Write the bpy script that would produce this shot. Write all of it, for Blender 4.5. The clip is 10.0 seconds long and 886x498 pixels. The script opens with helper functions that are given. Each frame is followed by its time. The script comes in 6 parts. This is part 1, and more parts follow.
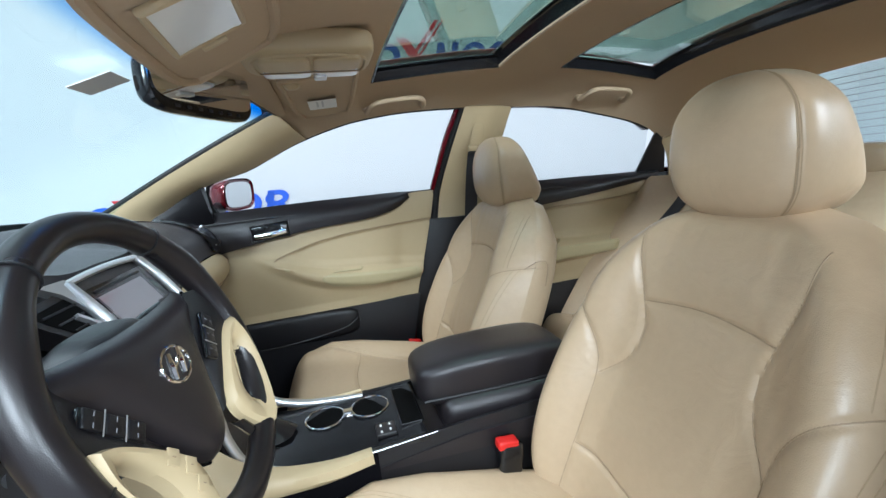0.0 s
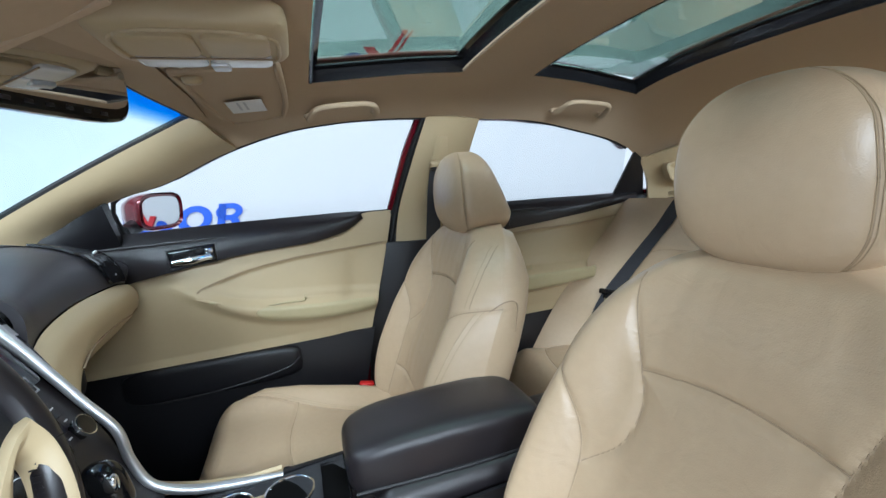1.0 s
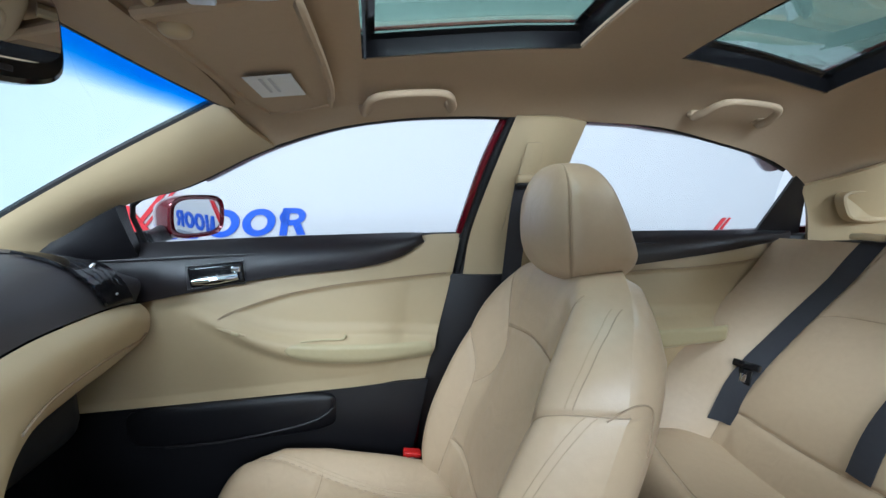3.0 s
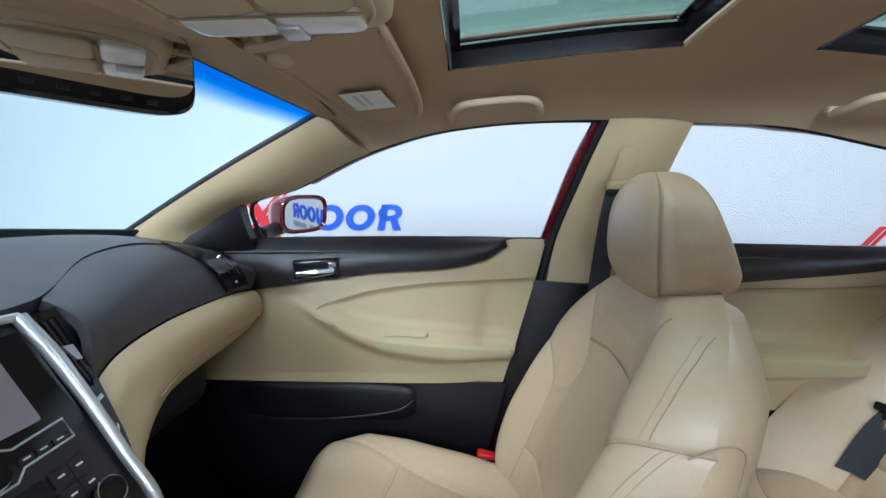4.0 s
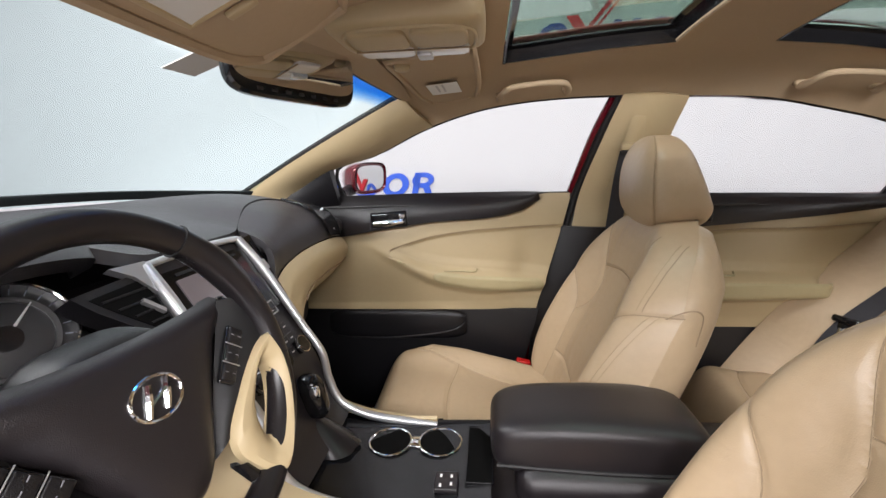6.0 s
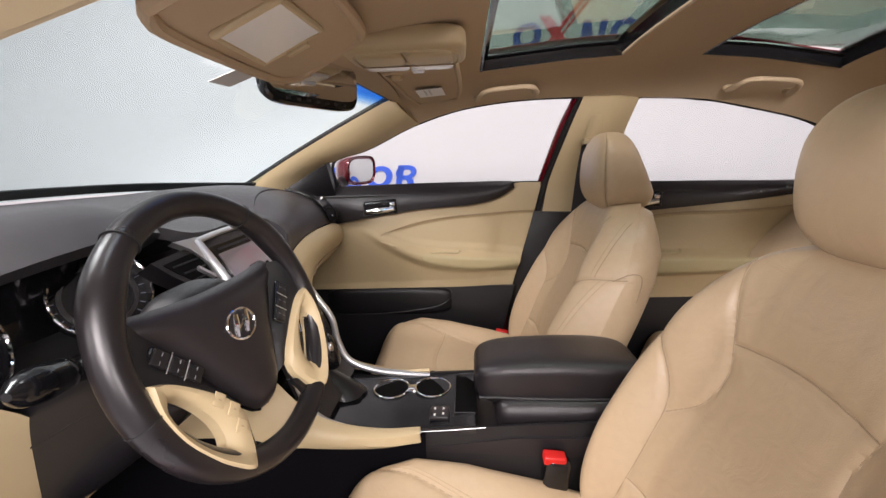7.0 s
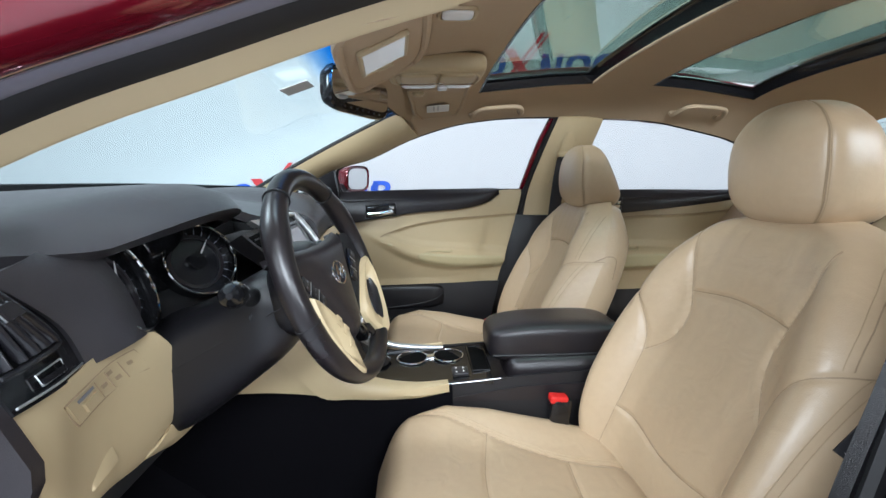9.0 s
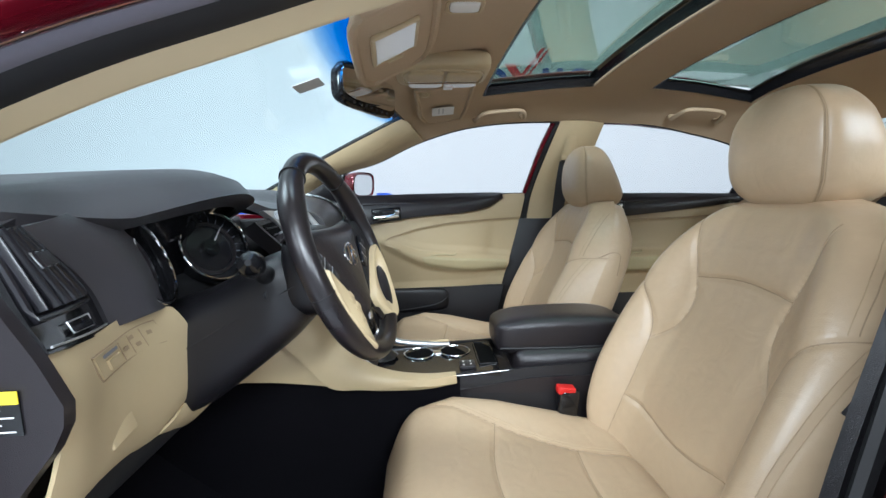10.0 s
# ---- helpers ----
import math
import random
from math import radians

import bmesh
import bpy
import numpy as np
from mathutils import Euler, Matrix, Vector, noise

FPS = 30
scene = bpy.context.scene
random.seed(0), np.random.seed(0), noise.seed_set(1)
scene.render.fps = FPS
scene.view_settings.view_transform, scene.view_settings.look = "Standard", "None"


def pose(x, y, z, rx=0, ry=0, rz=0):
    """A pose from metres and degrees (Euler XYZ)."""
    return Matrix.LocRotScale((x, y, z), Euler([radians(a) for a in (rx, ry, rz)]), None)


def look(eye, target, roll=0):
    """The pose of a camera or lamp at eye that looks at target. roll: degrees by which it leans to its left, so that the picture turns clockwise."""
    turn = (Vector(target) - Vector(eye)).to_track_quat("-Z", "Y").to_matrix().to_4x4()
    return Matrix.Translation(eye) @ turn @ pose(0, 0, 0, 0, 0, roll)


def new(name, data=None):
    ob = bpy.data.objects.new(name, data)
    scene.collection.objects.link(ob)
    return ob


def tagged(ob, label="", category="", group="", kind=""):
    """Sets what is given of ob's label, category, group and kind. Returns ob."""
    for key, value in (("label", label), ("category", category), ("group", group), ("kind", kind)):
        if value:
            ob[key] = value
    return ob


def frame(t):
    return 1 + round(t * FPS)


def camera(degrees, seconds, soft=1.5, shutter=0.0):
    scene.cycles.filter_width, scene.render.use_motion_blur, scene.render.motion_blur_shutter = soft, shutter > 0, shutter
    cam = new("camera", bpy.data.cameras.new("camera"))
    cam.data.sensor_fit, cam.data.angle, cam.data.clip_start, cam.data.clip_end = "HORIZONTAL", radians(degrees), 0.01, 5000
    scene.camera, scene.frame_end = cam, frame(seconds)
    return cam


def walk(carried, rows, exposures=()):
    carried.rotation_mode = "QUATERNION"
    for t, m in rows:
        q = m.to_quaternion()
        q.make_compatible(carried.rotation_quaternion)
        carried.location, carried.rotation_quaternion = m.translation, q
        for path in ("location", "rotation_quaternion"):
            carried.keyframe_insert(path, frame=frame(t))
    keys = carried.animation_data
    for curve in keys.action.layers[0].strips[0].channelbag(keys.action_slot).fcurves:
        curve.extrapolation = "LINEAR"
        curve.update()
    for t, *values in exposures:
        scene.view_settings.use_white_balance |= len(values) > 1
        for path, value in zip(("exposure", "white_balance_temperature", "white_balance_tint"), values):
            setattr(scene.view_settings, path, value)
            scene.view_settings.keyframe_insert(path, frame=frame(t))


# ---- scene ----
cam = camera(93.2, 10.0)
PATH = [
    (0, (-0.499, -0.842, 1.183), (-0.011, 1.061, 0.807), -5.9),
    (0.5, (-0.427, -0.765, 1.193), (0.113, 1.129, 0.844), -5.5),
    (1, (-0.396, -0.67, 1.19), (0.219, 1.206, 0.868), -4.6),
    (1.5, (-0.396, -0.562, 1.193), (0.259, 1.303, 0.891), -3.8),
    (2, (-0.39, -0.477, 1.191), (0.246, 1.398, 0.907), -3.0),
    (3.5, (-0.317, -0.346, 1.215), (-0.227, 1.637, 0.972), -0.8),
    (4, (-0.311, -0.371, 1.224), (-0.432, 1.609, 0.964), -0.4),
    (4.5, (-0.315, -0.422, 1.222), (-0.565, 1.541, 0.931), -0.4),
    (5, (-0.335, -0.5, 1.214), (-0.62, 1.451, 0.879), -0.7),
    (5.5, (-0.371, -0.589, 1.205), (-0.627, 1.36, 0.836), -1.1),
    (6.8, (-0.388, -0.814, 1.208), (-0.519, 1.136, 0.784), -2.1),
    (7, (-0.389, -0.851, 1.208), (-0.504, 1.099, 0.779), -2.0),
    (7.5, (-0.424, -0.931, 1.2), (-0.487, 1.023, 0.778), -1.8),
    (8, (-0.492, -0.987, 1.187), (-0.494, 0.971, 0.783), -1.5),
    (8.5, (-0.526, -1.023, 1.175), (-0.472, 0.941, 0.805), -1.3),
    (9, (-0.544, -1.049, 1.157), (-0.441, 0.921, 0.827), -1.2),
    (9.5, (-0.557, -1.065, 1.128), (-0.444, 0.912, 0.851), -1.2),
    (10, (-0.559, -1.074, 1.099), (-0.462, 0.908, 0.854), -1.5),
]
EXPOSURES = [(0.0, 0.44, 5500, 2), (2.0, 0.51, 5300, 3), (3.5, 0.44, 5300, 3), (4.5, 0.42, 5500, 4), (5.0, 0.46, 5950, 7), (5.5, 0.46, 6300, 10), (7.0, 0.38, 6850, 20), (7.6, 0.38, 6850, 20), (8.5, 0.41, 5900, 8), (10.0, 0.38, 5650, 4)]
walk(cam, [(t, look(eye, target, roll)) for t, eye, target, roll in PATH], EXPOSURES)

# ---- world and light ----
world = bpy.data.worlds.new("studio_air")
world.use_nodes = True
scene.world = world
world.node_tree.nodes["Background"].inputs[0].default_value = (0.9, 0.95, 1.0, 1)
world.node_tree.nodes["Background"].inputs[1].default_value = 0.15


def area_lamp(name, x, y, z, sx, sy, watts, colour=(1, 1, 1), aim=(0, 0, -1)):
    lamp = bpy.data.lights.new(name, "AREA")
    lamp.shape, lamp.size, lamp.size_y, lamp.energy, lamp.color = "RECTANGLE", sx, sy, watts, colour
    ob = new(name, lamp)
    ob.matrix_world = look((x, y, z), (x + aim[0], y + aim[1] + 1e-4, z + aim[2]))
    return ob


# all lamps are unseen and assumed, placed for the brightness they give
for lx, side, overhead in ((-2.6, 92, 58), (0.0, 78, 24), (2.4, 76, 30)):
    # added fill, hung low beside the car to brighten the driver seat
    area_lamp("added_lamp", lx, -2.75, 2.25, 1.5, 0.6, side, aim=(0, 1, -0.5))
    area_lamp("added_lamp", lx, -0.5, 3.38, 1.5, 0.6, overhead)
    # weak row added to lift the right wall
    area_lamp("added_lamp", lx, 1.2, 3.38, 1.5, 0.6, 5)


# ---- materials ----
def material(name, colour, rough=0.5, metal=0.0, vary=0.12, scale=6.0, bump=0.0, bump_scale=300.0, crease=0.0, coat=0.0, stretch=(1, 1, 1), spec=0.5):
    """A painted, moulded or woven surface with broad and fine variation and a fine relief."""
    m = bpy.data.materials.new(name)
    m.use_nodes = True
    nt = m.node_tree
    p = nt.nodes["Principled BSDF"]
    co = nt.nodes.new("ShaderNodeTexCoord")
    mp = nt.nodes.new("ShaderNodeMapping")
    mp.inputs["Scale"].default_value = stretch
    nt.links.new(co.outputs["Object"], mp.inputs[0])
    n1, n2 = nt.nodes.new("ShaderNodeTexNoise"), nt.nodes.new("ShaderNodeTexNoise")
    n1.inputs["Scale"].default_value, n1.inputs["Detail"].default_value = scale, 4
    n2.inputs["Scale"].default_value, n2.inputs["Detail"].default_value = scale * 14, 3
    add = nt.nodes.new("ShaderNodeMath")
    add.operation = "ADD"
    ramp = nt.nodes.new("ShaderNodeValToRGB")
    ramp.color_ramp.elements[0].position, ramp.color_ramp.elements[1].position = 0.7, 1.3
    ramp.color_ramp.elements[1].position = 1.0
    ramp.color_ramp.elements[0].position = 0.0
    half = nt.nodes.new("ShaderNodeMath")
    half.operation = "MULTIPLY"
    half.inputs[1].default_value = 0.5
    for n in (n1, n2):
        nt.links.new(mp.outputs[0], n.inputs["Vector"])
    nt.links.new(n1.outputs["Fac"], add.inputs[0])
    nt.links.new(n2.outputs["Fac"], add.inputs[1])
    nt.links.new(add.outputs[0], half.inputs[0])
    nt.links.new(half.outputs[0], ramp.inputs[0])
    lo, hi = [c * (1 - vary) for c in colour], [min(1, c * (1 + vary)) for c in colour]
    ramp.color_ramp.elements[0].color, ramp.color_ramp.elements[1].color = (*lo, 1), (*hi, 1)
    nt.links.new(ramp.outputs[0], p.inputs["Base Color"])
    rr = nt.nodes.new("ShaderNodeMapRange")
    rr.inputs[3].default_value, rr.inputs[4].default_value = rough * 0.82, min(1, rough * 1.18)
    nt.links.new(n1.outputs["Fac"], rr.inputs[0])
    nt.links.new(rr.outputs[0], p.inputs["Roughness"])
    p.inputs["Metallic"].default_value = metal
    p.inputs["Coat Weight"].default_value = coat
    p.inputs["Coat Roughness"].default_value = 0.05
    p.inputs["Specular IOR Level"].default_value = spec
    if bump:
        vor = nt.nodes.new("ShaderNodeTexVoronoi")
        vor.inputs["Scale"].default_value = bump_scale
        vor.feature = "DISTANCE_TO_EDGE"
        nt.links.new(mp.outputs[0], vor.inputs["Vector"])
        bp = nt.nodes.new("ShaderNodeBump")
        bp.inputs["Strength"].default_value, bp.inputs["Distance"].default_value = bump, 0.002
        nt.links.new(vor.outputs["Distance"], bp.inputs["Height"])
        nt.links.new(bp.outputs[0], p.inputs["Normal"])
        if crease:
            n3, b2 = nt.nodes.new("ShaderNodeTexNoise"), nt.nodes.new("ShaderNodeBump")
            n3.inputs["Scale"].default_value, n3.inputs["Detail"].default_value, n3.inputs["Distortion"].default_value = 22, 5, 1.2
            nt.links.new(mp.outputs[0], n3.inputs["Vector"])
            b2.inputs["Strength"].default_value, b2.inputs["Distance"].default_value = crease, 0.006
            nt.links.new(n3.outputs["Fac"], b2.inputs["Height"])
            nt.links.new(b2.outputs[0], bp.inputs["Normal"])
    return m


def glass_material(name, tint, gloss=0.04, band=None, rise=5, most=0.5):
    """Thin car glass: a tinted see-through sheet with a gloss that rises at a glancing view; band: a second tint above a height."""
    m = bpy.data.materials.new(name)
    m.use_nodes = True
    nt = m.node_tree
    nt.nodes.remove(nt.nodes["Principled BSDF"])
    out = nt.nodes["Material Output"]
    tr, gl, mix, lw, pw, mr = (nt.nodes.new(k) for k in ("ShaderNodeBsdfTransparent", "ShaderNodeBsdfGlossy", "ShaderNodeMixShader", "ShaderNodeLayerWeight", "ShaderNodeMath", "ShaderNodeMapRange"))
    tr.inputs[0].default_value = (*tint, 1)
    gl.inputs["Roughness"].default_value = 0.02
    lw.inputs[0].default_value = 0.5
    pw.operation, pw.inputs[1].default_value = "POWER", rise
    nt.links.new(lw.outputs["Facing"], pw.inputs[0])
    nt.links.new(pw.outputs[0], mr.inputs[0])
    mr.inputs[3].default_value, mr.inputs[4].default_value = gloss, most
    nt.links.new(mr.outputs[0], mix.inputs[0])
    nt.links.new(tr.outputs[0], mix.inputs[1])
    nt.links.new(gl.outputs[0], mix.inputs[2])
    nt.links.new(mix.outputs[0], out.inputs[0])
    if band:
        colour, low, high = band
        co, sp, mr, mx = (nt.nodes.new(k) for k in ("ShaderNodeTexCoord", "ShaderNodeSeparateXYZ", "ShaderNodeMapRange", "ShaderNodeMixRGB"))
        nt.links.new(co.outputs["Object"], sp.inputs[0])
        sq, ad = nt.nodes.new("ShaderNodeMath"), nt.nodes.new("ShaderNodeMath")
        sq.operation, ad.operation, ad.inputs[1].default_value = "MULTIPLY", "MULTIPLY_ADD", 0.088
        nt.links.new(sp.outputs[1], sq.inputs[0])
        nt.links.new(sp.outputs[1], sq.inputs[1])
        nt.links.new(sq.outputs[0], ad.inputs[0])
        nt.links.new(sp.outputs[2], ad.inputs[2])
        nt.links.new(ad.outputs[0], mr.inputs[0])
        mr.inputs[1].default_value, mr.inputs[2].default_value = low, high
        nt.links.new(mr.outputs[0], mx.inputs[0])
        mx.inputs[1].default_value, mx.inputs[2].default_value = (*tint, 1), (*colour, 1)
        nt.links.new(mx.outputs[0], tr.inputs[0])
    return m


LEATHER = material("tan_leather", (0.47, 0.350, 0.222), 0.38, vary=0.10, scale=5, bump=0.14, bump_scale=420, crease=0.24, coat=0.18)
LEATHER.node_tree.nodes["Principled BSDF"].inputs["Coat Roughness"].default_value = 0.28
SEAM = material("seam_thread", (0.33, 0.245, 0.155), 0.7, vary=0.15, scale=80)
STITCH = material("pale_stitch", (0.40, 0.30, 0.18), 0.6, vary=0.15, scale=80)
BEIGE = material("beige_moulded_plastic", (0.49, 0.385, 0.225), 0.5, vary=0.05, scale=4, bump=0.1, bump_scale=700)
ARMPAD = material("yellowed_beige_pad", (0.46, 0.39, 0.225), 0.42, vary=0.08, scale=7, bump=0.1, bump_scale=500)
CLOTH = material("tan_headliner_cloth", (0.47, 0.36, 0.24), 0.95, vary=0.07, scale=9, bump=0.2, bump_scale=900, spec=0.2)
BLACK = material("dark_grained_plastic", (0.007, 0.0065, 0.008), 0.36, vary=0.15, scale=6, bump=0.25, bump_scale=650)
DASHPAD = material("charcoal_soft_dash_pad", (0.042, 0.039, 0.043), 0.40, vary=0.12, scale=6, bump=0.25, bump_scale=600)
BROWNBLACK = material("brown_black_plastic", (0.015, 0.0125, 0.0142), 0.32, vary=0.12, scale=6, bump=0.2, bump_scale=650)
GLOSSBLACK = material("gloss_black_panel", (0.007, 0.007, 0.008), 0.12, vary=0.1, scale=5)
WHEELSKIN = material("black_wheel_leather", (0.012, 0.010, 0.011), 0.29, vary=0.15, scale=12, bump=0.07, bump_scale=700)
CARPET = material("black_carpet", (0.0045, 0.0042, 0.0055), 0.97, vary=0.35, scale=20, bump=0.6, bump_scale=500, spec=0.03)
SLAT = material("vent_slat_plastic", (0.012, 0.0115, 0.014), 0.24, vary=0.1, scale=8)
SILVER = material("satin_silver_trim", (0.70, 0.71, 0.72), 0.34, metal=0.85, vary=0.05, scale=8)
CHROME = material("chrome", (0.82, 0.82, 0.83), 0.08, metal=1.0, vary=0.02, scale=8)
RUBBER = material("black_rubber_seal", (0.010, 0.010, 0.011), 0.6, vary=0.15, scale=10)
GREYSEAL = material("grey_weatherstrip", (0.20, 0.19, 0.23), 0.6, vary=0.1, scale=10)
REDPAINT = material("dark_red_metallic_paint", (0.15, 0.005, 0.014), 0.16, metal=0.35, vary=0.08, scale=3, coat=1.0)
BELT = material("black_belt_webbing", (0.025, 0.025, 0.030), 0.75, vary=0.2, scale=60, bump=0.4, bump_scale=900)
REDPLASTIC = material("red_buckle_button", (0.55, 0.015, 0.012), 0.4, vary=0.05)
PAPER = material("white_printed_label", (0.80, 0.80, 0.78), 0.6, vary=0.05, scale=30)
INK = material("grey_print", (0.20, 0.20, 0.22), 0.7, vary=0.1)
FAINTINK = material("faint_print", (0.55, 0.55, 0.56), 0.7, vary=0.1)
YELLOW = material("yellow_label", (0.80, 0.62, 0.03), 0.5, vary=0.05)
WHITEINK = material("white_symbol_print", (0.75, 0.75, 0.74), 0.5, vary=0.05)
WALLPAINT = material("white_studio_wall", (0.63, 0.63, 0.64), 0.7, vary=0.02, scale=1.5)
FLOORPAINT = material("pale_grey_floor", (0.45, 0.46, 0.48), 0.45, vary=0.08, scale=1.5)
BLUESIGN = material("blue_sign_letters", (0.01, 0.09, 0.62), 0.4, vary=0.05)
NAVYSIGN = material("navy_sign_letters", (0.015, 0.05, 0.30), 0.4, vary=0.05)
REDSIGN = material("red_sign_strokes", (0.62, 0.02, 0.03), 0.4, vary=0.05)
GREYSIGN = material("grey_sign_letters", (0.25, 0.27, 0.32), 0.5, vary=0.05)
MIRROR = material("mirror_silver", (0.85, 0.86, 0.87), 0.015, metal=1.0, vary=0.005)
LENS = material("frosted_lamp_lens", (0.80, 0.80, 0.78), 0.25, vary=0.03, coat=0.5)
# near-black without gloss: the shade of hollows and gaps put into the colour
HOLLOWSHADE = material("black_hollow_shade", (0.004, 0.004, 0.004), 0.9, vary=0.2, spec=0.05)
SCREEN = material("screen_glass", (0.22, 0.19, 0.20), 0.14, vary=0.04, coat=0.6)
DIALFACE = material("dial_face", (0.010, 0.010, 0.012), 0.25, vary=0.1)
BLUEGLOW = material("dial_blue", (0.02, 0.04, 0.25), 0.4, vary=0.05)
BLUEGLOW.node_tree.nodes["Principled BSDF"].inputs["Emission Color"].default_value = (0.05, 0.12, 0.9, 1)
BLUEGLOW.node_tree.nodes["Principled BSDF"].inputs["Emission Strength"].default_value = 0.35
ROOFGLASS = glass_material("green_roof_glass", (0.56, 0.70, 0.63), 0.05, rise=2.5, most=0.8)
SIDEGLASS = glass_material("clear_side_glass", (0.91, 0.92, 0.92), 0.02)
SCREENGLASS = glass_material("windscreen_glass", (0.90, 0.975, 0.975), 0.02, band=((0.05, 0.40, 0.85), 1.389, 1.405))


# ---- building helpers ----
def thing(name, label="", category="", group="", kind="", at=(0, 0, 0)):
    ob = new(name)
    ob.empty_display_size = 0.05
    ob.location = at
    return tagged(ob, label, category, group, kind)


def part(name, geo, mat, parent=None, label="", smooth=True):
    """Links (vertices, faces) as one mesh object under a thing or a part."""
    verts, faces = geo
    me = bpy.data.meshes.new(name)
    me.from_pydata([tuple(map(float, v)) for v in verts], [], [tuple(map(int, f)) for f in faces])
    bm = bmesh.new()
    bm.from_mesh(me)
    bmesh.ops.recalc_face_normals(bm, faces=bm.faces)
    for f in bm.faces:
        f.smooth = smooth
    if smooth:
        for e in bm.edges:
            if len(e.link_faces) == 2 and e.calc_face_angle(0) > 0.7:
                e.smooth = False
    bm.to_mesh(me)
    bm.free()
    me.materials.append(mat)
    ob = new(name, me)
    if parent:
        ob.parent = parent
        o, off = parent, Vector((0, 0, 0))
        while o:
            off += o.location
            o = o.parent
        ob.location = -off
    if label:
        ob["label"] = label
    return ob


def curve(points, n):
    """n points on a smooth line through the given ones."""
    p = np.array(points, float)
    if len(p) == 2:
        return p[0] + (p[1] - p[0]) * np.linspace(0, 1, n)[:, None]
    d = np.r_[0, np.cumsum(np.linalg.norm(np.diff(p, axis=0), axis=1))]
    q = np.vstack([2 * p[0] - p[1], p, 2 * p[-1] - p[-2]])
    out = []
    for s in np.linspace(0, d[-1], n):
        k = min(max(np.searchsorted(d, s, "right") - 1, 0), len(p) - 2)
        t = (s - d[k]) / (d[k + 1] - d[k] + 1e-12)
        a, b, c, e = q[k], q[k + 1], q[k + 2], q[k + 3]
        out.append(0.5 * (2 * b + (c - a) * t + (2 * a - 5 * b + 4 * c - e) * t * t + (3 * b - a - 3 * c + e) * t ** 3))
    return np.array(out)


def flat_curve(points, n=50):
    return curve([(a, b, 0) for a, b in points], n)[:, :2]


def table(x, xs, ys):
    return np.interp(x, xs, ys)


def shell(grid, thick):
    """A closed sheet from a grid of points, thickened along its normals (minus: the other way)."""
    g = np.asarray(grid, float)
    du, dv = np.gradient(g, axis=0), np.gradient(g, axis=1)
    n = np.cross(du, dv)
    n /= np.linalg.norm(n, axis=2, keepdims=True) + 1e-12
    b = g + n * thick
    nu, nv = g.shape[:2]
    verts = np.vstack([g.reshape(-1, 3), b.reshape(-1, 3)])
    k, faces = nu * nv, []
    for i in range(nu - 1):
        for j in range(nv - 1):
            a = i * nv + j
            faces += [(a, a + 1, a + nv + 1, a + nv), (k + a, k + a + nv, k + a + nv + 1, k + a + 1)]
    ring = [j for j in range(nv)] + [i * nv + nv - 1 for i in range(1, nu)] + [(nu - 1) * nv + j for j in range(nv - 2, -1, -1)] + [i * nv for i in range(nu - 2, 0, -1)]
    for a, c in zip(ring, ring[1:] + ring[:1]):
        faces.append((a, k + a, k + c, c))
    return verts, faces


def ribbon(c0, c1, nu=24, nv=8, bulge=(0, 0, 0), thick=0.01, shape=lambda v: math.sin(math.pi * v)):
    """A sheet stretched between two lines, bulged in its middle."""
    a, b = curve(c0, nu), curve(c1, nu)
    v = np.linspace(0, 1, nv)
    w = np.array([shape(t) for t in v])
    grid = a[:, None] * (1 - v)[None, :, None] + b[:, None] * v[None, :, None] + w[None, :, None] * np.array(bulge, float)
    return shell(grid, thick)


def loft(rings, cap=True):
    """A skin over closed rings of equally many points."""
    r = np.asarray(rings, float)
    m, n = r.shape[:2]
    faces = [(i * n + j, i * n + (j + 1) % n, (i + 1) * n + (j + 1) % n, (i + 1) * n + j) for i in range(m - 1) for j in range(n)]
    if cap:
        faces += [tuple(range(n - 1, -1, -1)), tuple((m - 1) * n + j for j in range(n))]
    return r.reshape(-1, 3), faces


def tube(points, r, n=10, closed=False, flat=1.0, steps=0, up=(0, 0, 1)):
    """A round (or, with flat, oval) rod along a line; r may be a list along it."""
    p = np.array(points, float)
    if steps:
        p = curve(points if not closed else list(points) + [points[0]], steps + (1 if closed else 0))
        if closed:
            p = p[:-1]
    m = len(p)
    rad = np.interp(np.linspace(0, 1, m), np.linspace(0, 1, len(r)), r) if np.ndim(r) else np.full(m, r)
    rings = []
    for i in range(m):
        t = p[(i + 1) % m] - p[i - 1] if closed else p[min(i + 1, m - 1)] - p[max(i - 1, 0)]
        t = t / (np.linalg.norm(t) + 1e-12)
        s = np.cross(t, up)
        s = s / (np.linalg.norm(s) + 1e-9)
        o = np.cross(s, t)
        rings.append([p[i] + rad[i] * (math.cos(a) * s * flat + math.sin(a) * o) for a in np.linspace(0, 2 * math.pi, n, endpoint=False)])
    if closed:
        v, f = loft(rings + [rings[0]], cap=False)
        return v, f
    return loft(rings)


def rounded(c, size, r=0.01, turn=(0, 0, 0), seg=3):
    """A box with rounded edges."""
    bm = bmesh.new()
    bmesh.ops.create_cube(bm, size=1, matrix=Matrix.Diagonal((*size, 1)))
    bmesh.ops.bevel(bm, geom=list(bm.edges), offset=min(r, min(size) * 0.49), segments=seg, affect="EDGES", profile=0.5)
    m = pose(*c, *turn)
    bm.verts.index_update()
    out = [m @ v.co for v in bm.verts], [[v.index for v in f.verts] for f in bm.faces]
    bm.free()
    return out


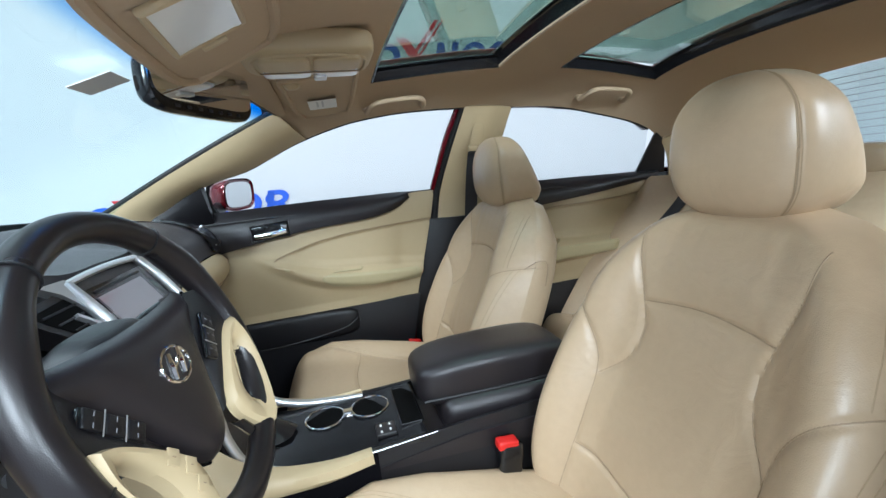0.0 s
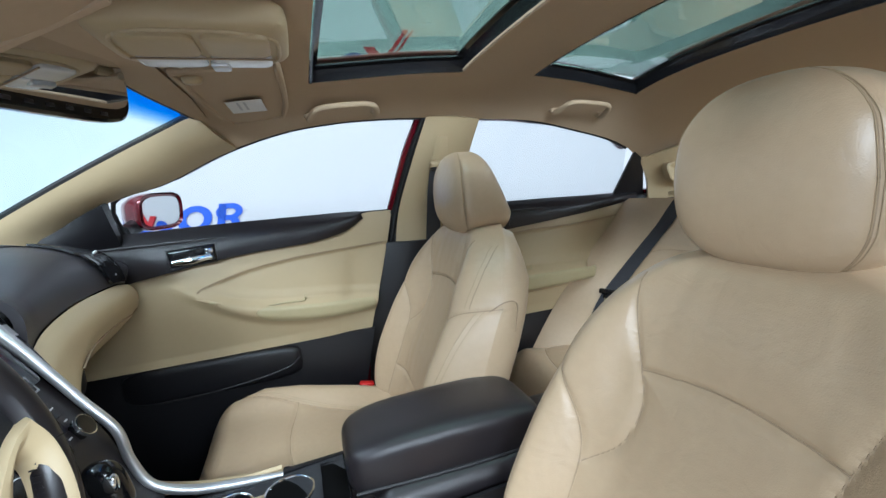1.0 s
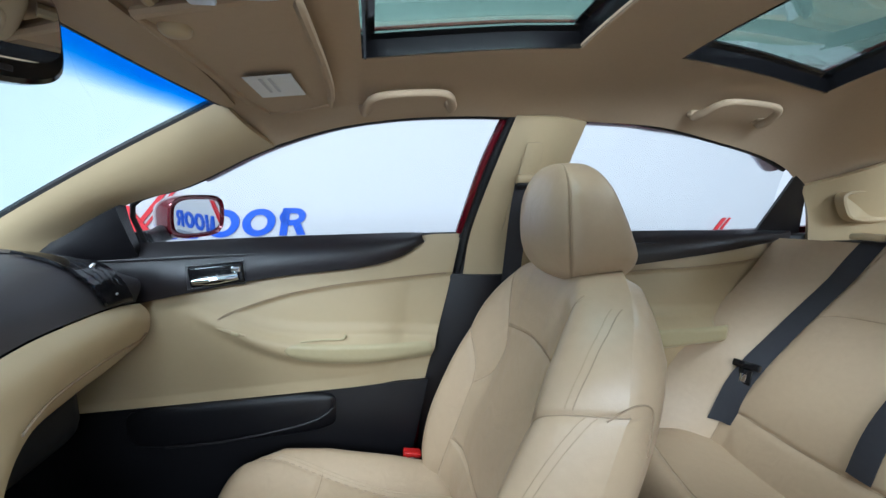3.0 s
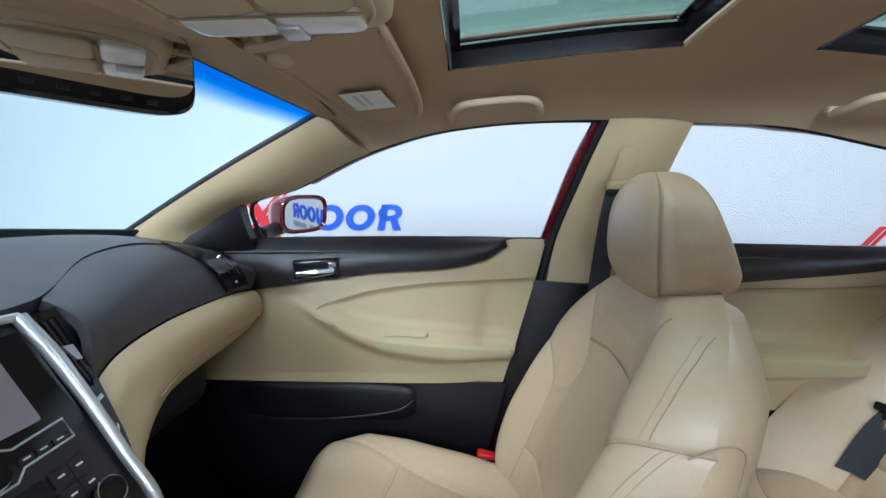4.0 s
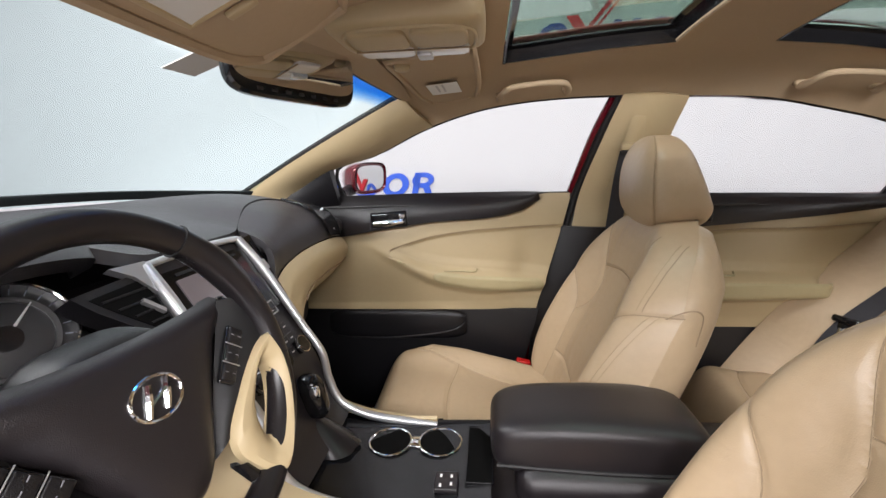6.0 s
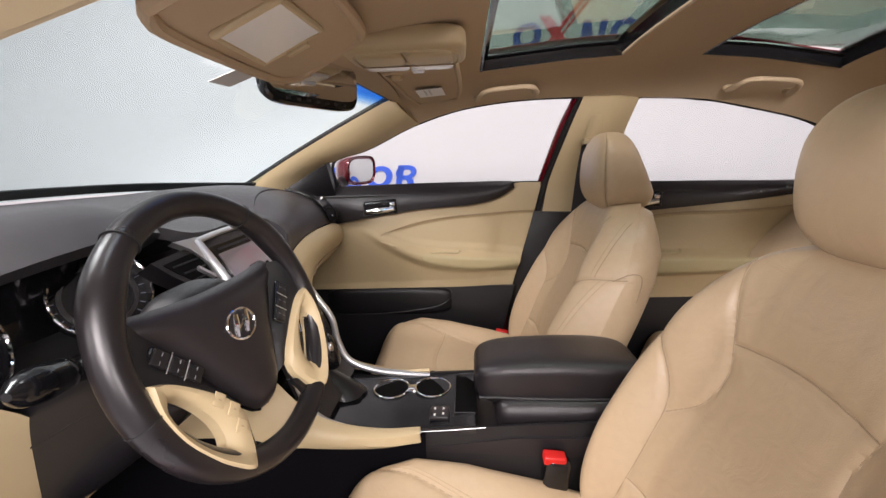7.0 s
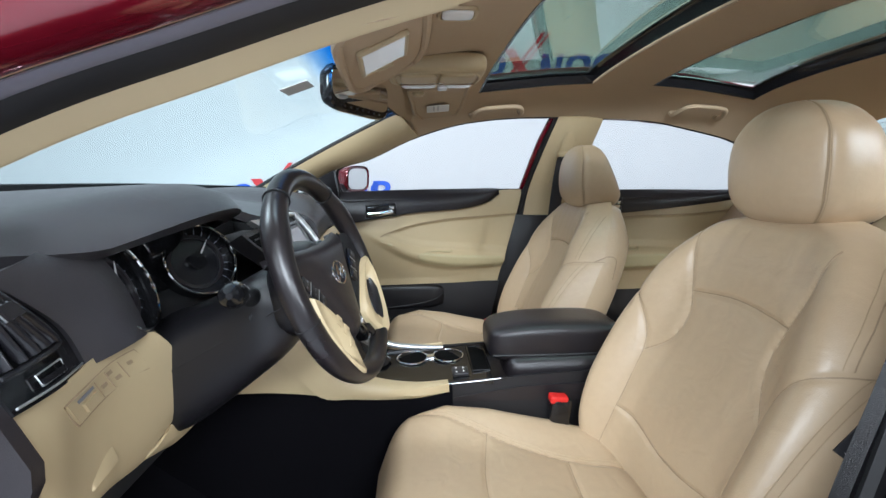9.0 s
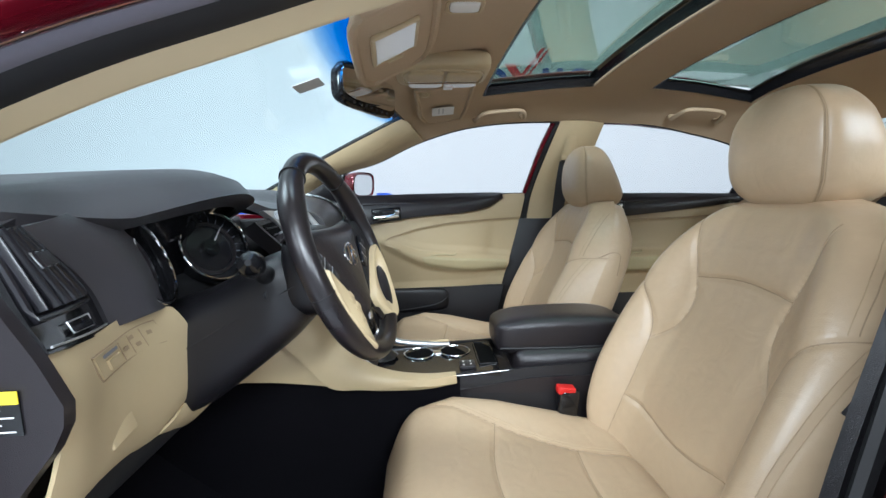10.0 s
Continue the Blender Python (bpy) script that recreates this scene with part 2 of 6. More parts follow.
def pillow(c, half, e=(0.5, 0.5), nu=24, nv=32, bend=None):
    """A soft block: half sizes and how square it is (1 round, 0.3 boxy)."""
    pw = lambda a, k: math.copysign(abs(a) ** k, a)
    rings = []
    for i in range(1, nu):
        f = -math.pi / 2 + math.pi * i / nu
        ring = []
        for j in range(nv):
            w = 2 * math.pi * j / nv
            p = Vector((half[0] * pw(math.cos(f), e[0]) * pw(math.cos(w), e[1]), half[1] * pw(math.cos(f), e[0]) * pw(math.sin(w), e[1]), half[2] * pw(math.sin(f), e[0])))
            if bend:
                p = bend(p)
            ring.append((p.x + c[0], p.y + c[1], p.z + c[2]))
        rings.append(ring)
    return loft(rings)


def plate(outline, u, v, o, thick):
    """A flat piece: its outline in the plane of u and v at o, thickened along their normal."""
    u, v, o = Vector(u), Vector(v), Vector(o)
    n = u.cross(v).normalized() * thick
    a = [o + u * p[0] + v * p[1] for p in outline]
    k = len(a)
    return a + [p + n for p in a], [tuple(range(k - 1, -1, -1)), tuple(range(k, 2 * k))] + [(i, (i + 1) % k, (i + 1) % k + k, i + k) for i in range(k)]


def disc(c, r, normal, thick, n=32, inner=0.0):
    """A round plate, or a ring with inner."""
    nrm = Vector(normal).normalized()
    q = nrm.to_track_quat("Z", "Y")
    prof = [(inner, 0), (r, 0), (r, thick), (inner, thick)]
    rings = [[Vector(c) + q @ Vector((rr * math.cos(a), rr * math.sin(a), h)) for rr, h in prof] for a in np.linspace(0, 2 * math.pi, n, endpoint=False)]
    return loft(rings + [rings[0]], cap=False)


def join(*geos):
    verts, faces = [], []
    for v, f in geos:
        k = len(verts)
        verts += [tuple(p) for p in v]
        faces += [tuple(i + k for i in q) for q in f]
    return verts, faces


def moved(geo, m):
    return [m @ Vector(p) for p in geo[0]], geo[1]


# ---- the studio round the car ----
def studio():
    t = thing("floor", "pale grey painted studio floor", "floor", kind="structure")
    part("floor_slab", rounded((0, -0.25, -0.05), (11, 6.5, 0.1), 0.005), FLOORPAINT, t)
    for name, c, s, lab in (("wall_right", (0, 2.76, 1.7), (11, 0.12, 3.4), "bright white studio wall with blue and red signs"),
                            # unseen wall, added on the driver side to bounce light onto the seats
                            ("bounce_wall_left", (0, -3.26, 1.7), (11, 0.12, 3.4), "unseen white wall added to bounce light into the car"),
                            ("wall_front", (-5.5, -0.25, 1.7), (0.12, 6.2, 3.4), "plain white studio wall ahead of the car"),
                            ("wall_back", (5.5, -0.25, 1.7), (0.12, 6.2, 3.4), "plain white studio wall behind the car")):
        part(name, rounded(c, s, 0.004), WALLPAINT, tagged(new(name + "_base"), lab, "wall", kind="structure"))
    part("ceiling", rounded((0, -0.25, 3.46), (11, 6.5, 0.1), 0.004), WALLPAINT, tagged(new("ceiling_base"), "white studio ceiling", "ceiling", kind="structure"))


studio()


def slanted_ring(cx, cz, w, h, stroke, y, depth, n=28):
    rings = []
    for a in np.linspace(0, 2 * math.pi, n, endpoint=False):
        pts = []
        for s, yy in ((1, y), (1, y - depth), (0, y - depth), (0, y)):
            rx, rz = w / 2 - (0 if s else stroke), h / 2 - (0 if s else stroke * 0.8)
            z = rz * math.sin(a)
            pts.append((cx + rx * math.cos(a) + 0.2 * z, yy, cz + z))
        rings.append(pts)
    return loft(rings + [rings[0]], cap=False)


def slanted_bar(x0, z0, x1, z1, w, y, depth):
    return plate([(x0, z0), (x0 + w, z0), (x1 + w, z1), (x1, z1)], (1, 0, 0), (0, 0, 1), (0, y, 0), depth)


def sign(x, z, letters, cross):
    """A wall sign of plain rings, bars and a crossing of two red strokes; x, z: lower end of its first ring."""
    t = thing("wall_sign", "blue and red lettered sign on white wall", "sign", "signs on the studio wall", at=(x, 2.70, z))
    y, h, p = 2.698, 0.19, 0.235
    for k in (0, 3, 4):
        part("letter_ring", slanted_ring(x + 0.11 + p * k + (0.03 if k > 1 else 0), z + h / 2, 0.215, h, 0.052, y, 0.012), letters, t)
    for k, w in ((0.50, 0.050), (0.63, 0.050)):
        part("letter_bar", slanted_bar(x + k, z, x + k + 0.04, z + h, w, y, 0.012), letters, t)
    part("letter_bar", slanted_bar(x + 0.585, z, x + 0.555, z + h, 0.035, y, 0.010), letters, t)
    part("letter_ring", slanted_ring(x + 1.305, z + h * 0.68, 0.175, h * 0.64, 0.046, y, 0.012), letters, t)
    part("letter_bar", slanted_bar(x + 1.205, z, x + 1.245, z + h, 0.050, y, 0.012), letters, t)
    part("letter_bar", slanted_bar(x + 1.325, z, x + 1.300, z + h * 0.42, 0.055, y, 0.011), letters, t)
    part("red_stroke", join(slanted_bar(x + 0.17, z - 0.06, x + 0.53, z + 0.36, 0.035, y - 0.003, 0.012), slanted_bar(x + 0.23, z - 0.06, x + 0.59, z + 0.36, 0.02, y - 0.003, 0.012)), cross, t)
    part("red_stroke", slanted_bar(x + 0.39, z - 0.05, x + 0.20, z + 0.23, 0.085, y - 0.006, 0.012), cross, t)
    for k, w in enumerate((0.36, 0.42)):
        part("small_print_bar", slanted_bar(x + 0.56 + 0.42 * k, z - 0.11, x + 0.575 + 0.42 * k, z - 0.045, w - 0.04, y, 0.008), GREYSIGN, t)


sign(-2.19, 0.962, BLUESIGN, REDSIGN)
sign(0.0, 2.0, NAVYSIGN, REDSIGN)
sign(2.0, 0.62, BLUESIGN, REDSIGN)

# ---- lines of the car's side, passenger side; the driver's side is its mirror ----
WINTOP = [(-0.875, 0.722, 1.105), (-0.868, 0.675, 1.200), (-0.732, 0.650, 1.242), (-0.576, 0.612, 1.308), (-0.42, 0.588, 1.353), (-0.289, 0.578, 1.372), (-0.165, 0.574, 1.379),
          (-0.02, 0.573, 1.379), (0.166, 0.577, 1.371), (0.36, 0.582, 1.36), (0.535, 0.6, 1.328), (0.69, 0.617, 1.293), (0.80, 0.64, 1.255), (0.90, 0.68, 1.20)]
EDGE = curve(WINTOP, 120)


def rail(x):
    """Height and breadth of the window's upper edge."""
    return np.interp(x, EDGE[:, 0], EDGE[:, 1]), np.interp(x, EDGE[:, 0], EDGE[:, 2])


def roof_z(x, y):
    """Underside of the headliner."""
    e, ze = rail(min(max(x, -0.60), 1.0))
    zc = table(x, [-0.66, -0.5, -0.345, -0.1, 0.15, 0.4, 0.65, 0.9, 1.15], [1.398, 1.424, 1.443, 1.459, 1.463, 1.458, 1.443, 1.41, 1.365])
    k = min(abs(y) / e, 1)
    front = min(1, max(0, (-0.40 - x) / 0.20))
    return zc + (ze - zc) * ((1 - front) * (0.35 * k ** 2 + 0.65 * k ** 5) + front * k ** 9)


HOLES = ((-0.345, 0.022, 0.362, 0.335), (0.23, 0.635, 0.355, 0.425))


def headliner():
    t = thing("headliner", "tan cloth headliner round a panoramic glass roof", "car ceiling", kind="structure", at=(0, 0, 1.45))
    xs = sorted(set(np.round(np.r_[np.linspace(-0.62, -0.345, 7), np.linspace(-0.345, 0.022, 9), np.linspace(0.022, 0.23, 7), np.linspace(0.23, 0.635, 10), np.linspace(0.635, 1.12, 10)], 4)))
    ks = np.r_[-np.linspace(1, 0.0, 13)[:-1], np.linspace(0, 1, 13)]

    def hole_at(x):
        for a, b, w0, w1 in HOLES:
            if a - 1e-6 <= x <= b + 1e-6:
                return w0 + (w1 - w0) * (x - a) / (b - a)
        if x < HOLES[0][0]:
            return HOLES[0][2]
        if x > HOLES[1][1]:
            return HOLES[1][3]
        return 0.345
    grid = []
    for x in xs:
        e = rail(max(x, -0.60))[0] if x < 0.9 else rail(0.9)[0]
        w = hole_at(x)
        row = []
        for k in ks:
            y = math.copysign(abs(k) * 2 * w if abs(k) <= 0.5 else w + (abs(k) - 0.5) * 2 * (e - w), k)
            row.append((x, y, roof_z(x, y)))
        grid.append(row)
    g = np.array(grid)
    nu, nv = g.shape[:2]
    verts = np.vstack([g.reshape(-1, 3), g.reshape(-1, 3) + (0, 0, 0.012)])
    n, faces, open_cell = nu * nv, [], {}
    for i in range(nu - 1):
        for j in range(nv - 1):
            xm, km = (xs[i] + xs[i + 1]) / 2, (ks[j] + ks[j + 1]) / 2
            open_cell[i, j] = any(a < xm < b for a, b, _, _ in HOLES) and abs(km) < 0.5
    for (i, j), gone in open_cell.items():
        a = i * nv + j
        q = (a, a + 1, a + nv + 1, a + nv)
        if not gone:
            faces += [q, tuple(n + v for v in reversed(q))]
            for (di, dj), (p, r) in {(-1, 0): (q[0], q[1]), (1, 0): (q[2], q[3]), (0, -1): (q[3], q[0]), (0, 1): (q[1], q[2])}.items():
                if open_cell.get((i + di, j + dj), True):
                    faces.append((p, n + p, n + r, r))
    part("cloth_panel", (verts, faces), CLOTH, t)
    for (a, b, w0, w1), nm in zip(HOLES, ("front", "rear")):
        for side in (1, -1):
            part("shade_track", shell([[(x, side * (w + dy), roof_z(x, side * w) + z) for dy, z in ((-0.003, 0.0005), (-0.004, 0.012), (-0.007, 0.028), (-0.022, 0.034))]
                                       for x in np.linspace(a, b, 14) for w in (w0 + (w1 - w0) * (x - a) / (b - a),)], 0.004), GLOSSBLACK, t)
        for x, w, s in ((a, w0, 1), (b, w1, -1)):
            part("shade_track", shell([[(x - s * 0.004 + s * dx, y, roof_z(x, y) + z) for dx, z in ((0.007, 0.0005), (0.008, 0.012), (0.013, 0.030), (0.024, 0.034))]
                                       for y in np.linspace(-w, w, 20)], 0.004), GLOSSBLACK, t)
    # beige lip along the cross bar
    part("roof_bar_lip", tube([(0.024, y, roof_z(0.024, y) + 0.004) for y in np.linspace(-0.335, 0.335, 24)], 0.006), CLOTH, t)
    for (a, b, w0, w1), nm in zip(HOLES, ("front", "rear")):
        p = thing("roof_glass", "green tinted %s roof glass panel" % nm, "sunroof", "roof glass panels", at=((a + b) / 2, 0, 1.5))
        g = part("glass_pane", shell([[(x, k * (w0 + (w1 - w0) * (x - a) / (b - a) + 0.03), roof_z(x, 0) + 0.041 - 0.018 * k * k) for k in np.linspace(-1, 1, 15)] for x in np.linspace(a - 0.03, b + 0.03, 11)], 0.004), ROOFGLASS, p)
        g.visible_shadow = False
    return t


headliner()


def roof_skin():
    """Outer red roof with the two glass openings."""
    t = thing("car_body", "dark red metallic sedan body shell", "car body", kind="structure", at=(0, 0, 0.6))
    for a, b in ((-0.66, -0.375), (0.052, 0.20), (0.665, 1.2)):
        part("roof_panel", shell([[(x, k * (rail(min(x, 0.9))[0] + 0.05), roof_z(x, k * rail(min(x, 0.9))[0]) + 0.06) for k in np.linspace(-1, 1, 21)] for x in np.linspace(a, b, 8)], 0.004), REDPAINT, t)
    for s in (1, -1):
        for a, b, w0, w1 in HOLES:
            part("roof_panel", shell([[(x, s * (w + 0.03 + (rail(x)[0] + 0.05 - w - 0.03) * k), roof_z(x, (w + 0.03 + (rail(x)[0] - w - 0.03) * k)) + 0.06) for k in np.linspace(0, 1, 7)]
                                       for x in np.linspace(a - 0.03, b + 0.03, 12) for w in (w0 + (w1 - w0) * min(1, max(0, (x - a) / (b - a))),)], 0.004), REDPAINT, t)
        # side rail over the doors: red outer tube with the body's rain channel
        if s > 0:
            rp = [(x, y + 0.075 + 0.05 * max(0, x - 0.45), z + 0.046 + 0.10 * max(0, x - 0.40)) for x, y, z in curve(WINTOP[2:], 60)]
        else:
            rp = [(x, -y - 0.106, z + 0.056) for x, y, z in curve([(-1.08, 0.70, 1.085), (-0.924, 0.665, 1.168), (-0.834, 0.647, 1.211), (-0.737, 0.628, 1.249), (-0.648, 0.611, 1.284), (-0.50, 0.597, 1.331)] + WINTOP[4:], 70)]
        part("roof_rail", tube(rp, 0.040 if s > 0 else 0.044, 16), REDPAINT, t)
        part("rear_fender", ribbon([(0.80, s * 0.86, 0.30), (1.3, s * 0.88, 0.5), (2.1, s * 0.80, 0.5)], [(0.92, s * 0.76, 1.09), (1.4, s * 0.76, 1.08), (2.2, s * 0.70, 1.0)], 14, 8, (0, s * 0.05, 0), 0.01), REDPAINT, t)
        part("front_fender", ribbon([(-1.02, s * 0.86, 0.30), (-1.6, s * 0.90, 0.55), (-2.3, s * 0.75, 0.5)], [(-1.0, s * 0.80, 1.04), (-1.6, s * 0.78, 1.03), (-2.3, s * 0.62, 0.86)], 14, 8, (0, s * 0.04, 0), 0.01), REDPAINT, t)
        part("sill", rounded((-0.1, s * 0.80, 0.34), (1.9, 0.12, 0.14), 0.03), REDPAINT, t)
    part("bonnet", shell([[(x, k * table(x, [-2.4, -1.3], [0.62, 0.78]), table(x, [-2.4, -1.9, -1.3], [0.84, 0.99, 1.085]) - 0.06 * k ** 2) for k in np.linspace(-1, 1, 15)] for x in np.linspace(-2.4, -1.42, 12)], 0.006), REDPAINT, t)
    part("boot_lid", shell([[(x, k * 0.72, table(x, [1.6, 2.2], [1.06, 1.0]) - 0.04 * k ** 2) for k in np.linspace(-1, 1, 11)] for x in np.linspace(1.55, 2.25, 8)], 0.006), REDPAINT, t)
    part("cowl", ribbon([(-1.18, -0.72, 1.085), (-1.48, -0.4, 1.105), (-1.55, 0, 1.11), (-1.48, 0.4, 1.105), (-1.18, 0.72, 1.085)],
                        [(-1.10, -0.74, 1.095), (-1.38, -0.4, 1.118), (-1.45, 0, 1.124), (-1.38, 0.4, 1.118), (-1.10, 0.74, 1.095)], 30, 5, (0, 0, 0.004), 0.02), RUBBER, t, "black plastic cowl under the windscreen")
    part("firewall", rounded((-1.35, 0, 0.62), (0.06, 1.5, 0.85), 0.02), RUBBER, t)
    part("rear_wall", rounded((1.28, 0, 0.62), (0.05, 1.5, 0.80), 0.02), RUBBER, t)
    for s in (1, -1):
        part("kick_panel", rounded((-1.13, s * 0.742, 0.66), (0.42, 0.03, 0.74), 0.012), RUBBER, t, "black footwell side panel")
        part("rear_side_panel", rounded((1.12, s * 0.715, 0.74), (0.46, 0.03, 0.66), 0.012), RUBBER, t)
    f = thing("car_floor", "black carpeted car floor", "car floor", kind="structure", at=(0, 0, 0.3))
    part("carpet", shell([[(x, y, 0.30 + table(x, [-1.3, -1.0, -0.8], [0.32, 0.06, 0.0]) + 0.13 * math.exp(-(y / 0.13) ** 4) + 0.004 * math.sin(40 * x) * math.sin(33 * y)) for y in np.linspace(-0.78, 0.78, 40)] for x in np.linspace(-1.3, 1.25, 60)], -0.02), CARPET, f)


roof_skin()


APERTURE = [(-1.08, 0.70, 1.085), (-0.924, 0.665, 1.168), (-0.834, 0.647, 1.211), (-0.737, 0.628, 1.249), (-0.648, 0.611, 1.284), (-0.57, 0.603, 1.310), (-0.50, 0.597, 1.331)] + WINTOP[4:12]


def windscreen():
    t = thing("window_windscreen", "clear windscreen with a blue tinted top band", "windscreen", kind="structure", at=(-1, 0, 1.2))
    lo = [(-1.18, -0.64, 1.115), (-1.44, -0.4, 1.135), (-1.52, 0, 1.14), (-1.44, 0.4, 1.135), (-1.18, 0.64, 1.115)]
    hi = [(-0.61, -0.50, 1.392), (-0.655, -0.3, 1.408), (-0.675, 0, 1.414), (-0.655, 0.3, 1.408), (-0.61, 0.50, 1.392)]
    g = part("pane", ribbon(lo, hi, 30, 14, (-0.02, 0, 0.02), 0.004), SCREENGLASS, t)
    g.visible_shadow = False
    part("lower_border", ribbon([np.array(q) + (0.012, 0, 0.004) for q in lo], [np.array(q) + (0.040, 0, 0.026) for q in lo], 40, 4, (0, 0, 0), 0.004), RUBBER, t, "black border at the foot of the windscreen")
    part("black_border", tube(hi, 0.012, 8, steps=24), RUBBER, t)
    ys = np.linspace(-0.50, 0.50, 9)
    part("header_trim", ribbon([np.array(q) + (0.003, 0, -0.005) for q in curve(hi, 9)], [(-0.585, y, roof_z(-0.585, y) - 0.004) for y in ys], 24, 5, (0, 0, -0.004), 0.006), CLOTH, t, "tan trim over the windscreen")
    for s in (1, -1):
        a = curve([(-1.19, s * 0.645, 1.125), (-0.97, s * 0.59, 1.232), (-0.80, s * 0.55, 1.310), (-0.61, s * 0.508, 1.392)], 26)
        b = curve([(x, -y, z) for x, y, z in APERTURE[:7]] if s < 0 else [(-1.02, s * 0.705, 1.098), (-0.99, s * 0.690, 1.14), (-0.875, s * 0.668, 1.200), (-0.735, s * 0.645, 1.238), (-0.60, s * 0.615, 1.296), (-0.54, s * 0.604, 1.318)], 26)
        p = thing("pillar_trim", "beige moulded windscreen pillar trim", "pillar trim", kind="structure", at=(-0.9, s * 0.65, 1.2))
        part("pillar_cover", ribbon(a, b, 26, 8, (0.0, -s * (0.022 if s > 0 else 0.006), -0.006 if s > 0 else 0.004), 0.012 if s > 0 else 0.004), BEIGE, p)
        part("screen_seal", tube([q + (-0.004, s * 0.012, 0.006) for q in a], 0.009, 8), RUBBER, p)
        if s < 0:
            edge = curve([(x, -y, z) for x, y, z in APERTURE], 70)
            out = lambda dy, dz: [q + (0, -dy, dz) for q in edge]
            part("aperture_lip", ribbon(out(0, 0), out(0.020, 0.020), 70, 4, (0, 0, -0.001), 0.004), BEIGE, p, "beige lip of the door opening")
            part("door_seal", ribbon(out(0.018, 0.019), out(0.047, 0.031), 70, 6, (0, 0, -0.003), 0.006), RUBBER, p, "black rubber door seal")
            part("weatherstrip", ribbon(out(0.046, 0.030), out(0.068, 0.034), 70, 6, (0, -0.002, -0.004), 0.006), GREYSEAL, p, "grey weatherstrip round the door opening")


windscreen()


def side_structure(s):
    """Pillars and glass of one side; s: 1 passenger side, -1 driver side."""
    Y = lambda pts: [(x, s * y, z) for x, y, z in pts]
    p = thing("pillar_middle", "beige and black middle pillar trim", "pillar trim", kind="structure", at=(0, s * 0.65, 0.8))
    part("upper_cover", ribbon(Y([(-0.006, 0.575, 1.384), (-0.04, 0.625, 1.28), (-0.085, 0.70, 1.12), (-0.105, 0.72, 1.0)]),
                               Y([(0.158, 0.579, 1.374), (0.135, 0.634, 1.266), (0.11, 0.71, 1.10), (0.10, 0.725, 1.0)]), 16, 8, (0, -s * 0.025, 0), 0.012), BEIGE, p)
    part("lower_cover", ribbon(Y([(-0.135, 0.722, 1.0), (-0.195 - (0.012 if s < 0 else 0), 0.738, 0.8), (-0.25 - (0.05 if s < 0 else 0), 0.75, 0.4)]), Y([(0.10, 0.72, 1.0), (0.14, 0.735, 0.8), (0.16, 0.75, 0.4)]), 12, 8, (0, -s * 0.04, 0), 0.012), BLACK, p)
    part("front_seal", tube(Y([(-0.012, 0.582, 1.384), (-0.048, 0.632, 1.28), (-0.095, 0.71, 1.11), (-0.135, 0.735, 0.95), (-0.205, 0.75, 0.7), (-0.24, 0.75, 0.4)]), 0.010, 8, steps=30), RUBBER, p)
    if s > 0:
        part("frame_filler", ribbon(Y([(-0.028, 0.600, 1.384), (-0.066, 0.650, 1.28), (-0.112, 0.728, 1.105), (-0.16, 0.745, 0.95)]), Y([(0.0, 0.590, 1.388), (-0.03, 0.640, 1.28), (-0.07, 0.715, 1.11), (-0.10, 0.735, 0.95)]), 16, 4, (0, 0, 0), 0.01), RUBBER, p)
        part("door_frame_edge", tube(Y([(-0.030, 0.596, 1.378), (-0.068, 0.646, 1.28), (-0.115, 0.724, 1.11)]), 0.010, 8, steps=20), REDPAINT, p, "dark red painted door frame edge")
    else:
        part("door_frame_edge", ribbon(Y([(-0.13, 0.795, 1.05), (-0.222, 0.803, 0.86), (-0.26, 0.82, 0.4)]), Y([(0.14, 0.80, 1.05), (0.16, 0.82, 0.8), (0.18, 0.84, 0.4)]), 12, 5, (0, -0.01, 0), 0.02), REDPAINT, p, "dark red painted pillar outside")
    c = thing("pillar_rear", "beige moulded rear pillar trim", "pillar trim", kind="structure", at=(1.0, s * 0.65, 1.1))
    part("pillar_cover", ribbon(Y([(0.88, 0.672, 1.215), (0.93, 0.69, 1.14), (0.95, 0.70, 1.05)]), Y([(1.13, 0.585, 1.30), (1.30, 0.62, 1.18), (1.45, 0.65, 1.06)]), 14, 10, (0, -s * 0.03, 0.0), 0.012), BEIGE, c)
    dish = lambda k, d: [(1.06 + 0.085 * k * pw - 0.018 * qz * k, s * (0.630 - d), 1.150 + 0.042 * k * qz) for pw, qz in ((math.copysign(abs(math.cos(w)) ** 0.55, math.cos(w)), math.copysign(abs(math.sin(w)) ** 0.6, math.sin(w))) for w in np.linspace(0, 2 * math.pi, 36, endpoint=False))]
    part("belt_recess", loft([dish(1.12, -0.004), dish(1.06, 0.016), dish(0.98, 0.018), dish(0.86, 0.004), dish(0.70, -0.002), dish(0.05, -0.002)]), BEIGE, c, "beige hollow for the seat belt")
    part("pillar_top", ribbon(Y([(0.88, 0.672, 1.215), (0.80, 0.635, 1.262), (0.70, 0.617, 1.296)]), Y([(1.13, 0.585, 1.30), (1.125, 0.50, 1.345), (1.12, 0.40, 1.36)]), 12, 8, (0, 0, 0.01), 0.012), CLOTH, c)
    g = thing("window_rear_quarter", "black triangular rear door window corner", "window trim", kind="structure", at=(0.88, s * 0.7, 1.15))
    part("black_corner", ribbon(Y([(0.84, 0.655, 1.245), (0.80, 0.735, 1.075)]), Y([(0.90, 0.675, 1.205), (0.945, 0.725, 1.06)]), 8, 4, (0, -s * 0.004, 0), 0.008), BLACK, g)


side_structure(1)
side_structure(-1)


